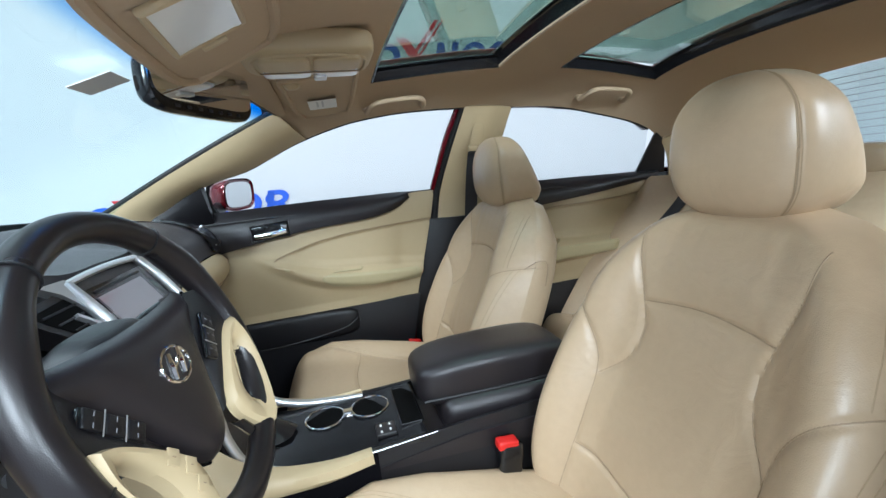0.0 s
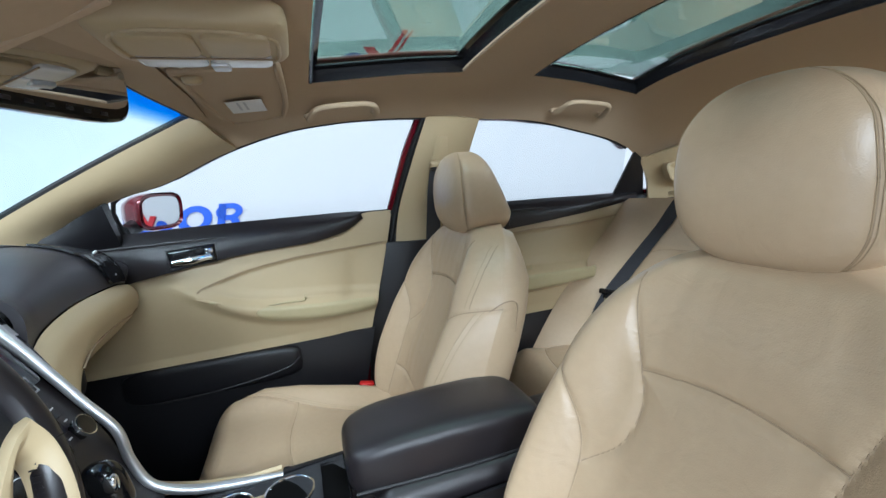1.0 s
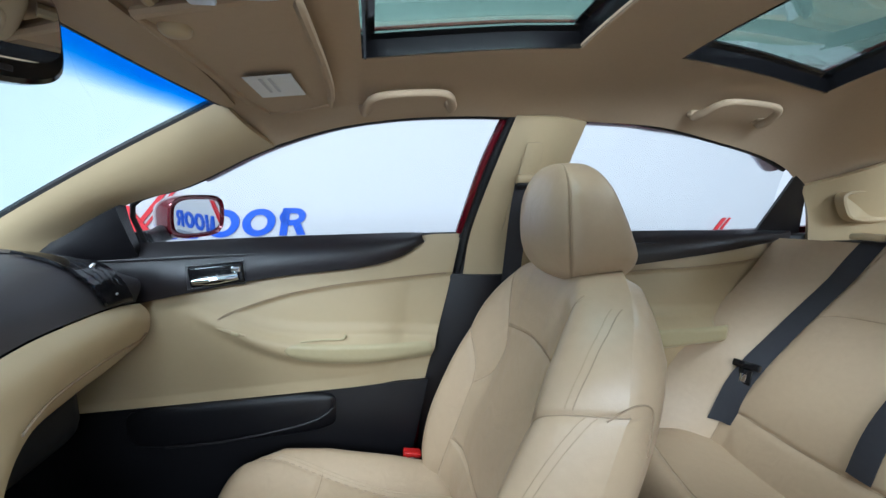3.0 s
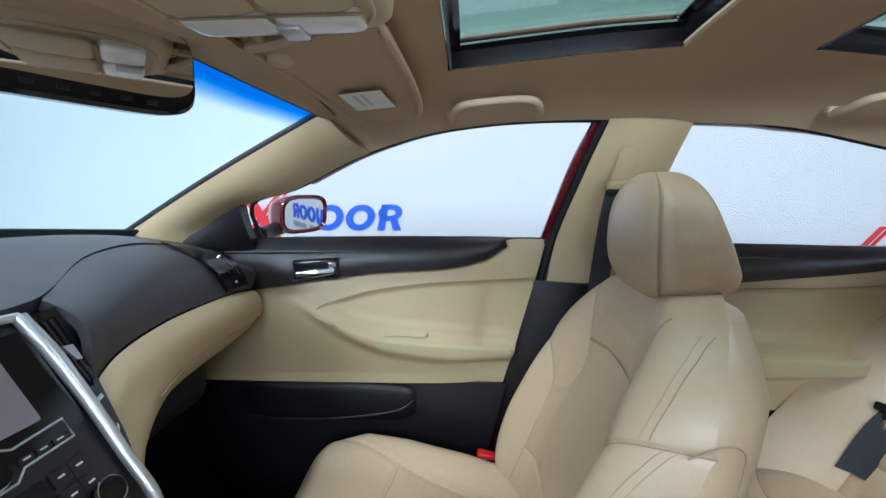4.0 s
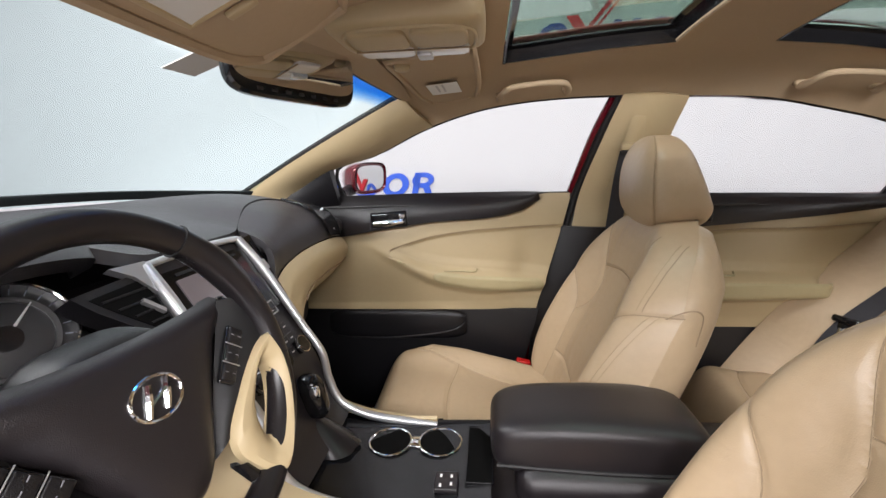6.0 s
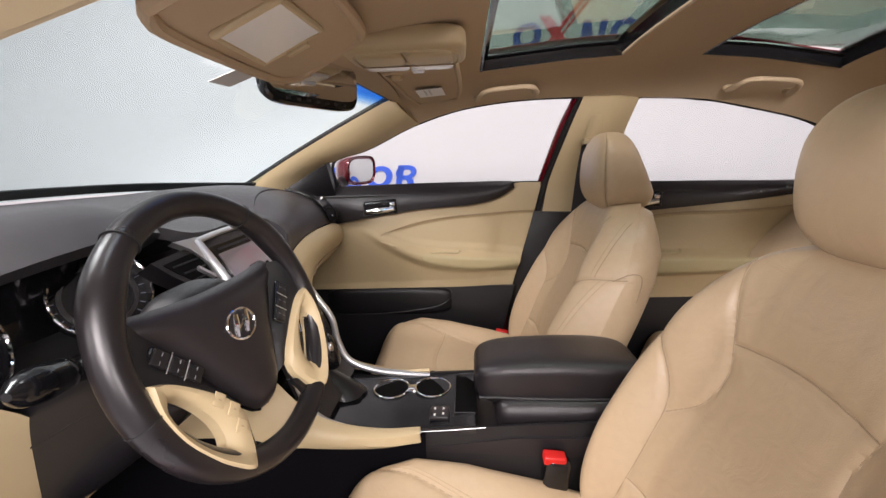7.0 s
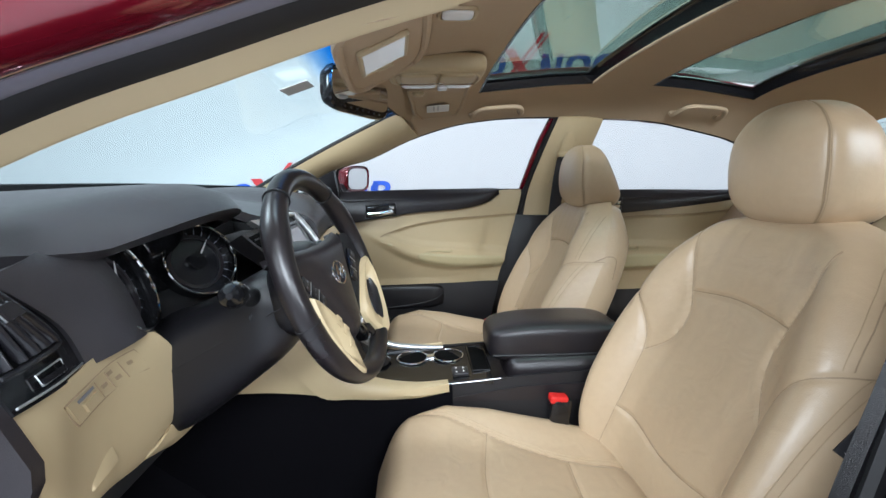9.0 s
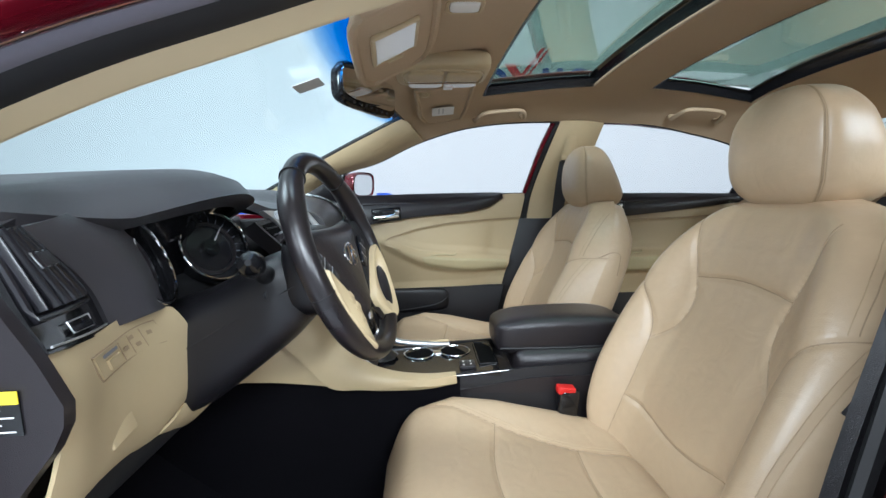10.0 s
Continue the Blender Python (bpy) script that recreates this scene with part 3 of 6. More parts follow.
def side_window(name, label, lower, upper, s=1):
    t = thing(name, label, "car window", kind="structure", at=(lower[0][0], s * 0.74, 1.2))
    g = part("pane", ribbon([(x, s * y, z) for x, y, z in lower], [(x, s * y, z) for x, y, z in upper], 24, 8, (0, s * 0.012, 0), 0.004), SIDEGLASS, t)
    g.visible_shadow = False
    part("frame_seal", tube([(x, s * y, z) for x, y, z in upper], 0.006, 8, steps=30), RUBBER, t)
    part("belt_seal", tube([(x, s * (y - 0.004), z) for x, y, z in lower], 0.006, 8, steps=20), RUBBER, t)


FRONT_TOP = [(x, y + 0.012, z + 0.003) for x, y, z in WINTOP[:8]]
REAR_TOP = [(0.10, 0.735, 1.095), (0.133, 0.646, 1.266), (0.168, 0.590, 1.374)] + [(x, y + 0.012, z + 0.003) for x, y, z in WINTOP[9:13]]
side_window("window_1", "clear front passenger door window", [(-0.888, 0.735, 1.105), (-0.5, 0.738, 1.107), (-0.10, 0.735, 1.104)], FRONT_TOP)
side_window("window_2", "clear rear passenger door window", [(0.10, 0.735, 1.095), (0.5, 0.737, 1.085), (0.86, 0.735, 1.068)], REAR_TOP[1:])
side_window("window_3", "clear rear door window behind the driver", [(0.10, 0.735, 1.095), (0.5, 0.737, 1.085), (0.86, 0.735, 1.068)], REAR_TOP[1:], -1)


def rear_window():
    t = thing("window_rear", "rear window with fine heating lines", "car window", kind="structure", at=(1.4, 0, 1.2))
    lo = [(1.50, -0.62, 1.05), (1.66, -0.3, 1.06), (1.70, 0, 1.06), (1.66, 0.3, 1.06), (1.50, 0.62, 1.05)]
    hi = [(1.10, -0.52, 1.335), (1.14, -0.3, 1.36), (1.15, 0, 1.366), (1.14, 0.3, 1.36), (1.10, 0.52, 1.335)]
    g = part("pane", ribbon(lo, hi, 24, 10, (0.03, 0, 0.03), 0.004), SCREENGLASS, t)
    g.visible_shadow = False
    L, H = curve(lo, 20), curve(hi, 20)
    for k in range(1, 13):
        v = k / 13
        part("heating_line", tube([a + (b - a) * v + np.array((0.03, 0, 0.03)) * math.sin(math.pi * v) + (-0.003, 0, -0.003) for a, b in zip(L, H)], 0.0010, 4), GREYSEAL, t)
    part("parcel_shelf", rounded((1.28, 0, 1.02), (0.74, 1.30, 0.03), 0.012), CLOTH, thing("parcel_shelf_panel", "tan cloth parcel shelf behind the rear seat", "parcel shelf", kind="structure", at=(1.36, 0, 1.02)))


rear_window()


# ---- passenger doors ----
def step(v):
    v = min(1.0, max(0.0, v))
    return v * v * (3 - 2 * v)


def door_card(name, label, x0, x1, belt, trim_lo, base, bottom, tail, insert, arm, handle_x, s=1, lean=0.28):
    """A door's inner side: dark upper trim, beige card swelling into an arm rest below a sewn hollow, dark lower pocket panel.
    arm: where the swelling starts, is full and ends along the car, its lower and upper lines, its depth, the ends of its pad."""
    Y = lambda pts: [(x, s * y, z) for x, y, z in pts]
    t = thing(name, label, "car door", kind="structure", at=((x0 + x1) / 2, s * 0.76, 0.7))
    part("outer_skin", ribbon(Y([(x0 - 0.02, 0.84, 0.32), (x1 + 0.02, 0.84, 0.32)]), Y([(x0 - 0.02, 0.765, 1.085), (x1, 0.765, 1.085)]), 12, 10, (0, s * 0.06, 0), 0.01), REDPAINT, t, "dark red painted door skin")
    part("upper_trim", ribbon(Y(trim_lo), Y(belt), 40, 9, (0, -s * 0.014, 0), 0.012), BROWNBLACK, t, "dark brown-black upper door trim")
    start, full, end, low_line, top_line, deep, pad0, pad1 = arm
    TX, TY, TZ = (curve(tail, 90)[:, k] for k in range(3))
    L = flat_curve(low_line, 60).T
    T = flat_curve(top_line, 60).T
    N = flat_curve([(x, z) for x, _, z in insert], 60).T

    def surface(x, z, out=0.0):
        y0, zt = np.interp(x, TX, TY), np.interp(x, TX, TZ)
        v = min(1, max(0, (zt - z) / (zt - base)))
        y = y0 - 0.020 * math.sin(math.pi * min(1, v * 1.1))
        lo, hi = np.interp(x, *L), np.interp(x, *T)
        grow = step((x - start) / (full - start)) * step((end - x) / 0.07)
        y -= deep * grow * step((z - lo) / 0.040) * step((hi - z) / 0.034)
        zi = np.interp(x, *N)
        if x > insert[0][0]:
            y += 0.007 * step((x - insert[0][0]) / 0.12) * step((zi - z) / 0.012) * step((z - hi) / 0.03)
        return np.array((x, s * (y - out), z))
    rows = []
    for x, z in zip(np.linspace(TX[0], TX[-1], 150), np.interp(np.linspace(TX[0], TX[-1], 150), TX, TZ)):
        col = []
        for zz in np.linspace(z, base, 76):
            p = surface(x, zz)
            col.append((p[0] - lean * (z - zz) * max(0, (x - x0) / (x1 - x0)) ** 3, p[1], zz))
        rows.append(col)
    part("card", shell(rows, 0.012), BEIGE, t, "beige moulded door card")
    part("lower_panel", ribbon(Y([(x0 + 0.02, 0.712, base), (x1 - 0.39 * lean, 0.712, base)]), Y([(x0 + 0.02, 0.735, bottom), (x1 - 0.75 * lean, 0.735, bottom)]), 16, 8, (0, -s * 0.02, 0), 0.012), BLACK, t, "black lower door panel")
    last = x1 - 0.045
    line = [q for q in flat_curve([(x, z) for x, _, z in insert], 60) if q[0] < last]
    part("insert_seam", tube([surface(x, z, 0.0012) for x, z in line], 0.0012, 6), SEAM, t)
    part("insert_stitch", tube([surface(x, z - 0.004, 0.0010) for x, z in line], 0.0007, 5), STITCH, t, "pale stitch along the door insert")
    # soft pad let into the arm rest
    grid = []
    for f in np.linspace(0, 1, 60):
        x = pad0 + (pad1 - pad0) * f
        lo, hi = np.interp(x, *L), np.interp(x, *T)
        grow = min(1, (f / 0.10)) ** 0.5 * min(1, (1 - f) / 0.05 + 0.3) ** 0.5
        mid, h = lo * 0.52 + hi * 0.48, (hi - lo) * 0.26 * grow
        grid.append([surface(x, mid + h * k, 0.0030 * math.sqrt(max(0, 1 - k ** 6)) * min(1, f * 12) * min(1, (1 - f) * 12) + 0.0002) for k in np.linspace(-1, 1, 14)])
    pad = part("arm_pad", shell(grid, 0.002 * s), ARMPAD, t, "yellowed beige padded arm rest")
    rim = [g[0] for g in grid] + [g[-1] for g in grid[::-1]]
    part("pad_gap", tube(rim, 0.0011, 5, closed=True), SEAM, pad)
    px = pad0 + 0.24 * (pad1 - pad0)
    hi = lambda x: np.interp(x, *T)
    part("pull_cup", tube([surface(px - 0.05, hi(px - 0.05) - 0.020, 0.002), surface(px, hi(px) - 0.014, 0.003), surface(px + 0.05, hi(px + 0.05) - 0.013, 0.003), surface(px + 0.056, hi(px + 0.05) - 0.004, 0.002)], [0.0015, 0.003, 0.0035, 0.0025], 8, steps=20), ARMPAD, t, "yellowed lip of the pull cup")
    h = part("handle_cup", rounded((handle_x, s * 0.684, 1.034), (0.125, 0.018, 0.052), 0.008, (0, -4, 0)), GLOSSBLACK, t, "black recess of the door handle")
    part("handle", join(tube([(handle_x - 0.05, s * 0.674, 1.020), (handle_x, s * 0.668, 1.024), (handle_x + 0.05, s * 0.672, 1.030)], [0.008, 0.011, 0.009], 10, steps=10),
                        rounded((handle_x + 0.045, s * 0.672, 1.046), (0.022, 0.010, 0.014), 0.004)), CHROME, h, "chrome inner door handle")
    part("lock_slider", rounded((handle_x + 0.043, s * 0.668, 1.047), (0.012, 0.006, 0.008), 0.002), CHROME, h)
    part("cup_rim", tube([(handle_x + 0.063 * pw, s * 0.6745, 1.034 + 0.0265 * q + 0.0044 * pw) for pw, q in ((-1, -1), (-1, 1), (1, 1), (1, -1))], 0.0016, 6, closed=True), BROWNBLACK, h)
    return t, surface


d1, front_card = door_card("door_1", "beige and dark front passenger door, closed", -1.12, -0.10,
               [(-1.12, 0.722, 1.095), (-0.95, 0.722, 1.105), (-0.6, 0.724, 1.108), (-0.30, 0.724, 1.106), (-0.215, 0.722, 1.101)],
               [(-1.12, 0.690, 0.93), (-0.95, 0.690, 0.962), (-0.823, 0.690, 0.986), (-0.591, 0.692, 1.021), (-0.379, 0.697, 1.036), (-0.281, 0.706, 1.058), (-0.215, 0.719, 1.099)],
               0.715, 0.32,
               [(-1.12, 0.70, 0.934), (-0.95, 0.70, 0.966), (-0.823, 0.70, 0.990), (-0.591, 0.702, 1.025), (-0.379, 0.706, 1.040), (-0.281, 0.713, 1.062), (-0.215, 0.722, 1.103), (-0.11, 0.722, 1.107)],
               [(-0.712, 0, 0.926), (-0.69, 0, 0.938), (-0.63, 0, 0.957), (-0.558, 0, 0.975), (-0.45, 0, 0.990), (-0.356, 0, 0.997), (-0.10, 0, 1.008)],
               (-0.84, -0.52, -0.06, [(-1.12, 0.93), (-0.90, 0.955), (-0.82, 0.945), (-0.687, 0.862), (-0.558, 0.800), (-0.45, 0.775), (-0.35, 0.765), (-0.20, 0.768), (-0.10, 0.772)],
                [(-1.12, 0.98), (-0.82, 0.968), (-0.70, 0.935), (-0.60, 0.895), (-0.50, 0.876), (-0.40, 0.868), (-0.30, 0.860), (-0.20, 0.848), (-0.10, 0.838)], 0.024, -0.562, -0.200), -0.705)
pk = part("pocket", pillow((-0.70, 0.714, 0.660), (0.25, 0.026, 0.054), (0.4, 0.6), 14, 32), BLACK, d1, "black map pocket")
part("pocket_rim", tube([(-0.86, 0.690, 0.612), (-0.70, 0.682, 0.618), (-0.52, 0.686, 0.640), (-0.462, 0.694, 0.668), (-0.462, 0.694, 0.690)], 0.003, 6, steps=24), BROWNBLACK, pk)
part("trim_crease", tube([(-0.95, 0.683, 1.076), (-0.6, 0.689, 1.076), (-0.45, 0.692, 1.060), (-0.38, 0.697, 1.040)], [0.003, 0.004, 0.003, 0.001], 8, steps=30, flat=0.6), BROWNBLACK, d1)
sw = part("switch_plate", tube([front_card(-0.715, 0.905, 0.000), front_card(-0.685, 0.896, 0.001), front_card(-0.650, 0.885, 0.000)], [0.003, 0.0055, 0.003], 10, steps=14, flat=0.7), BEIGE, d1)
part("window_switch", rounded(tuple(front_card(-0.672, 0.892, 0.006)), (0.018, 0.006, 0.008), 0.002, (0, 16, 0)), ARMPAD, sw)
part("mirror_sail", ribbon([(-1.06, 0.712, 1.075), (-0.95, 0.714, 1.088), (-0.876, 0.718, 1.098)], [(-1.05, 0.705, 1.10), (-0.95, 0.692, 1.165), (-0.876, 0.670, 1.206)], 12, 6, (0, -0.006, 0), 0.03), BLACK, d1, "black triangular mirror base cover")

REAR_DOOR = ([(0.10, 0.724, 1.093), (0.5, 0.726, 1.085), (0.90, 0.722, 1.068)],
             [(0.10, 0.697, 0.985), (0.37, 0.697, 1.005), (0.62, 0.700, 1.028), (0.80, 0.712, 1.052), (0.90, 0.716, 1.066)],
             0.660, 0.32,
             [(0.10, 0.705, 0.990), (0.37, 0.705, 1.010), (0.62, 0.708, 1.032), (0.80, 0.718, 1.055), (0.93, 0.720, 1.064)],
             [(0.14, 0, 0.952), (0.28, 0, 0.975), (0.405, 0, 0.985), (0.558, 0, 0.986), (0.718, 0, 0.993), (0.93, 0, 1.012)],
             (0.12, 0.30, 0.70, [(0.10, 0.74), (0.40, 0.742), (0.60, 0.748), (0.95, 0.75)], [(0.10, 0.862), (0.40, 0.856), (0.60, 0.848), (0.95, 0.84)], 0.052, 0.22, 0.665), 0.24)
d2, _ = door_card("door_2", "beige and dark rear passenger door, closed", 0.10, 0.95, *REAR_DOOR, 1, 0.62)
part("trim_crease", tube([(0.12, 0.689, 1.062), (0.45, 0.691, 1.060), (0.62, 0.698, 1.036)], [0.003, 0.004, 0.001], 8, steps=30, flat=0.6), BROWNBLACK, d2)
d3, _ = door_card("door_3", "beige and dark rear door behind the driver", 0.10, 0.95, *REAR_DOOR, -1, 0.62)


def wing_mirror():
    t = thing("wing_mirror", "dark red wing mirror outside the passenger window", "car mirror", at=(-0.86, 0.90, 1.13))
    m = pose(-0.826, 0.925, 1.165, 0, 2.8, -22)
    oval = lambda w, h: [(w * math.copysign(abs(math.cos(a)) ** 0.55, math.cos(a)) + 0.10 * h * math.sin(a), h * math.copysign(abs(math.sin(a)) ** 0.55, math.sin(a))) for a in np.linspace(0, 2 * math.pi, 40, endpoint=False)]
    part("housing", moved(loft([[(x, p, q) for p, q in oval(w, h)] for x, w, h in ((-0.095, 0.045, 0.025), (-0.080, 0.070, 0.042), (-0.045, 0.092, 0.056), (-0.005, 0.100, 0.061), (0.004, 0.098, 0.0595), (-0.004, 0.092, 0.054))]), m), REDPAINT, t)
    part("mirror_glass", moved(plate(oval(0.083, 0.047), (0, 1, 0), (0, 0, 1), (-0.002, 0, 0), 0.003), m), MIRROR, t, "oblong mirror glass")
    part("foot", tube([(-0.895, 0.76, 1.112), (-0.895, 0.82, 1.118), (-0.880, 0.87, 1.13)], [0.026, 0.020, 0.024], 10, steps=8), BLACK, t, "black mirror foot")


wing_mirror()


# ---- seats ----
SB_Z = [0.46, 0.52, 0.60, 0.70, 0.80, 0.88, 0.94, 1.00, 1.04, 1.066, 1.080]
SB_W = [0.20, 0.244, 0.270, 0.280, 0.278, 0.268, 0.252, 0.220, 0.182, 0.135, 0.060]
SB_X = [-0.14, -0.13, -0.115, -0.085, -0.045, -0.015, 0.003, 0.022, 0.035, 0.052, 0.085]
SB_B = [0.02, 0.052, 0.080, 0.086, 0.080, 0.068, 0.052, 0.030, 0.012, 0.004, 0.0]
FINE = np.linspace(0.46, 1.080, 240)
SB_W, SB_X, SB_B = (np.interp(FINE, *curve([(z, y, 0) for z, y in zip(SB_Z, ys)], 400)[:, :2].T) for ys in (SB_W, SB_X, SB_B))
SB_Z = FINE

# seams of a backrest as (distance from its middle, height), drawn for one side and mirrored
BOLSTER_SEAM = [(0.140, 1.046), (0.130, 0.985), (0.111, 0.925), (0.101, 0.88), (0.112, 0.828), (0.152, 0.787)]
WING_SEAM = [(0.166, 0.53), (0.158, 0.62), (0.154, 0.70), (0.154, 0.787), (0.166, 0.84), (0.195, 0.885), (0.226, 0.906), (0.262, 0.911)]
EDGE_SEAM = [(0.247, 0.908), (0.246, 0.84), (0.243, 0.76), (0.239, 0.68), (0.222, 0.57)]
SHOULDER_SEAM = [(0.232, 0.915), (0.227, 0.94), (0.219, 0.968), (0.203, 1.005), (0.184, 1.034)]
CROSS_SEAM = [(-0.111, 0.925), (0.0, 0.936), (0.111, 0.925)]
LOWER_SEAM = [(-0.154, 0.657), (-0.07, 0.633), (0.0, 0.625), (0.07, 0.633), (0.154, 0.657)]


def seam_gap(P, Q, lines):
    """Distance of each spot (P, Q) from the nearest of some seams."""
    best = np.full(np.shape(P), 1e3)
    for line in lines:
        for (a, b), (c, d) in zip(line, line[1:]):
            l2 = (c - a) ** 2 + (d - b) ** 2 + 1e-12
            k = np.clip(((P - a) * (c - a) + (Q - b) * (d - b)) / l2, 0, 1)
            best = np.minimum(best, np.hypot(P - a - k * (c - a), Q - b - k * (d - b)))
    return best


def sewn(gap, deep=0.0045, wide=0.0045, puff=0.006, soft=0.035):
    """Depth of the leather by its distance from a seam: a drawn-in groove and a padded panel beside it."""
    return deep * np.exp(-(gap / wide) ** 2) - puff * (1 - np.exp(-(gap / soft) ** 1.5))


BACK_SEAMS = [flat_curve([(k * a, b) for a, b in line], 26) for line in (BOLSTER_SEAM, WING_SEAM) for k in (1, -1)] + [flat_curve(CROSS_SEAM, 16), flat_curve(LOWER_SEAM, 20)]
EDGE_LINES = [flat_curve([(k * a, b) for a, b in EDGE_SEAM], 24) for k in (1, -1)]


def back_x(d, z):
    """Front of a backrest: how far it stands back at a spot d from its middle and z high."""
    d, z = np.asarray(d, float), np.asarray(z, float)
    w = np.interp(z, SB_Z, SB_W)
    a = np.clip(np.abs(d) / w, 0, 1)
    bol = np.interp(z, SB_Z, SB_B) / (1 + np.exp(-(a - 0.60) / 0.075)) * (1 - np.maximum(0, (a - 0.74) / 0.26) ** 2 * 0.7)
    edge = 0.058 * np.maximum(0, (a - 0.70) / 0.30) ** 2.2
    fade = np.clip((1.05 - z) / 0.06, 0, 1)
    folds = 0.0012 * np.sin(38 * z + 60 * d) * np.sin(90 * d - 22 * z) * np.exp(-((a - 0.45) / 0.25) ** 2)
    inner = sewn(seam_gap(d, z, BACK_SEAMS)) + sewn(seam_gap(d, z, EDGE_LINES), 0.002, 0.003, 0.0, 0.02)
    return np.interp(z, SB_Z, SB_X) - bol + edge + fade * inner + folds + 0.003


def cushion_z(d, x):
    """Top of a front seat's cushion, at d from its middle and x along the car."""
    d, x = np.asarray(d, float), np.asarray(x, float)
    kf = np.maximum(0, (-0.575 - x) / 0.077)
    kr = np.maximum(0, (x + 0.16) / 0.06)
    w = np.interp(x, [-0.652, -0.62, -0.57, -0.50, -0.40, -0.25, -0.10], [0.185, 0.222, 0.248, 0.262, 0.268, 0.266, 0.240])
    a = np.clip(np.abs(d) / w, 0, 1)
    top = np.interp(x, [-0.652, -0.58, -0.50, -0.35, -0.20, -0.10], [0.604, 0.604, 0.597, 0.576, 0.558, 0.553]) - 0.090 * kf ** 2.4 - 0.03 * kr ** 2
    bump = np.interp(x, [-0.64, -0.58, -0.50, -0.40, -0.15], [0.006, 0.026, 0.046, 0.042, 0.012]) / (1 + np.exp(-(a - 0.63) / 0.075))
    lines = [flat_curve([(k * p, q) for p, q in CUSHION_SEAM], 24) for k in (1, -1)] + [flat_curve(c, 14) for c in CUSHION_CROSS]
    return top + bump - 0.060 * np.maximum(0, (a - 0.76) / 0.24) ** 2.4 - sewn(seam_gap(d, x, lines), 0.004, 0.0045, 0.006, 0.035) - 0.002


CUSHION_SEAM = [(0.222, -0.610), (0.205, -0.55), (0.182, -0.47), (0.163, -0.415), (0.132, -0.32), (0.110, -0.25), (0.094, -0.13)]
CUSHION_CROSS = ([(-0.166, -0.412), (-0.05, -0.432), (0.05, -0.432), (0.166, -0.412)], [(-0.110, -0.246), (0.0, -0.254), (0.110, -0.246)])


def headrest(hx, hy, hw, hz, parent):
    """A wedge-shaped headrest, deep at its foot and thin at its crown, sewn along its front corners."""
    def spot(s, th, out=0.0):
        shrink = (1 - abs(s) ** 3.6) ** (1 / 2.4)
        w = hw * table(s, [-1, -0.5, 0, 0.5, 1], [0.93, 0.99, 1.01, 0.96, 0.82]) * shrink
        deep = table(s, [-1, -0.5, 0, 0.5, 1], [0.158, 0.150, 0.126, 0.098, 0.074])
        front = -0.080 + 0.004 * s + 0.014 * s * s
        co, si = math.cos(th), math.sin(th)
        x = deep / 2 * (0.35 + 0.65 * shrink) * math.copysign(abs(co) ** 0.47, co) * shrink ** 0.3
        y = w * math.copysign(abs(si) ** 0.47, si)
        x += front + deep / 2 - (0.012 * (1 - (y / hw) ** 2) if co < 0 else 0.0)
        groove = 0.0028 * math.exp(-((abs(abs(th) - 2.22)) / 0.035) ** 2) * min(1, shrink * 1.3)
        k = 1 - groove / 0.1 + out
        return (hx + x * k, hy + y * k, hz + 0.106 * s)
    ths = np.linspace(-math.pi, math.pi, 132, endpoint=False)
    ss = np.sin(np.linspace(-math.pi / 2, math.pi / 2, 46))[1:-1]
    h = part("headrest", loft([[spot(s, th) for th in ths] for s in ss]), LEATHER, parent, "tan leather headrest")
    for k in (1, -1):
        part("headrest_seam", tube([spot(s, k * 2.22, 0.004) for s in np.linspace(-0.93, 0.97, 40)], 0.0009, 6), SEAM, h)
        for off in (0.045, -0.045):
            part("headrest_stitch", tube([spot(s, k * 2.22 + off, 0.004) for s in np.linspace(-0.90, 0.90, 40)], 0.0006, 5), STITCH, h, "pale double stitch")
        part("headrest_post", tube([(hx + 0.005, hy + k * 0.060, 1.03), (hx + 0.010, hy + k * 0.060, 1.12)], 0.007, 8), CHROME, h, "chrome headrest post")
    # dark pillow added for the shade between headrest and backrest
    part("headrest_gap_shade", pillow((hx + 0.008, hy, hz - 0.112), (0.06, 0.085, 0.014), (0.6, 0.6), 10, 24), RUBBER, h, "dark filler for the shade under the headrest")
    return h


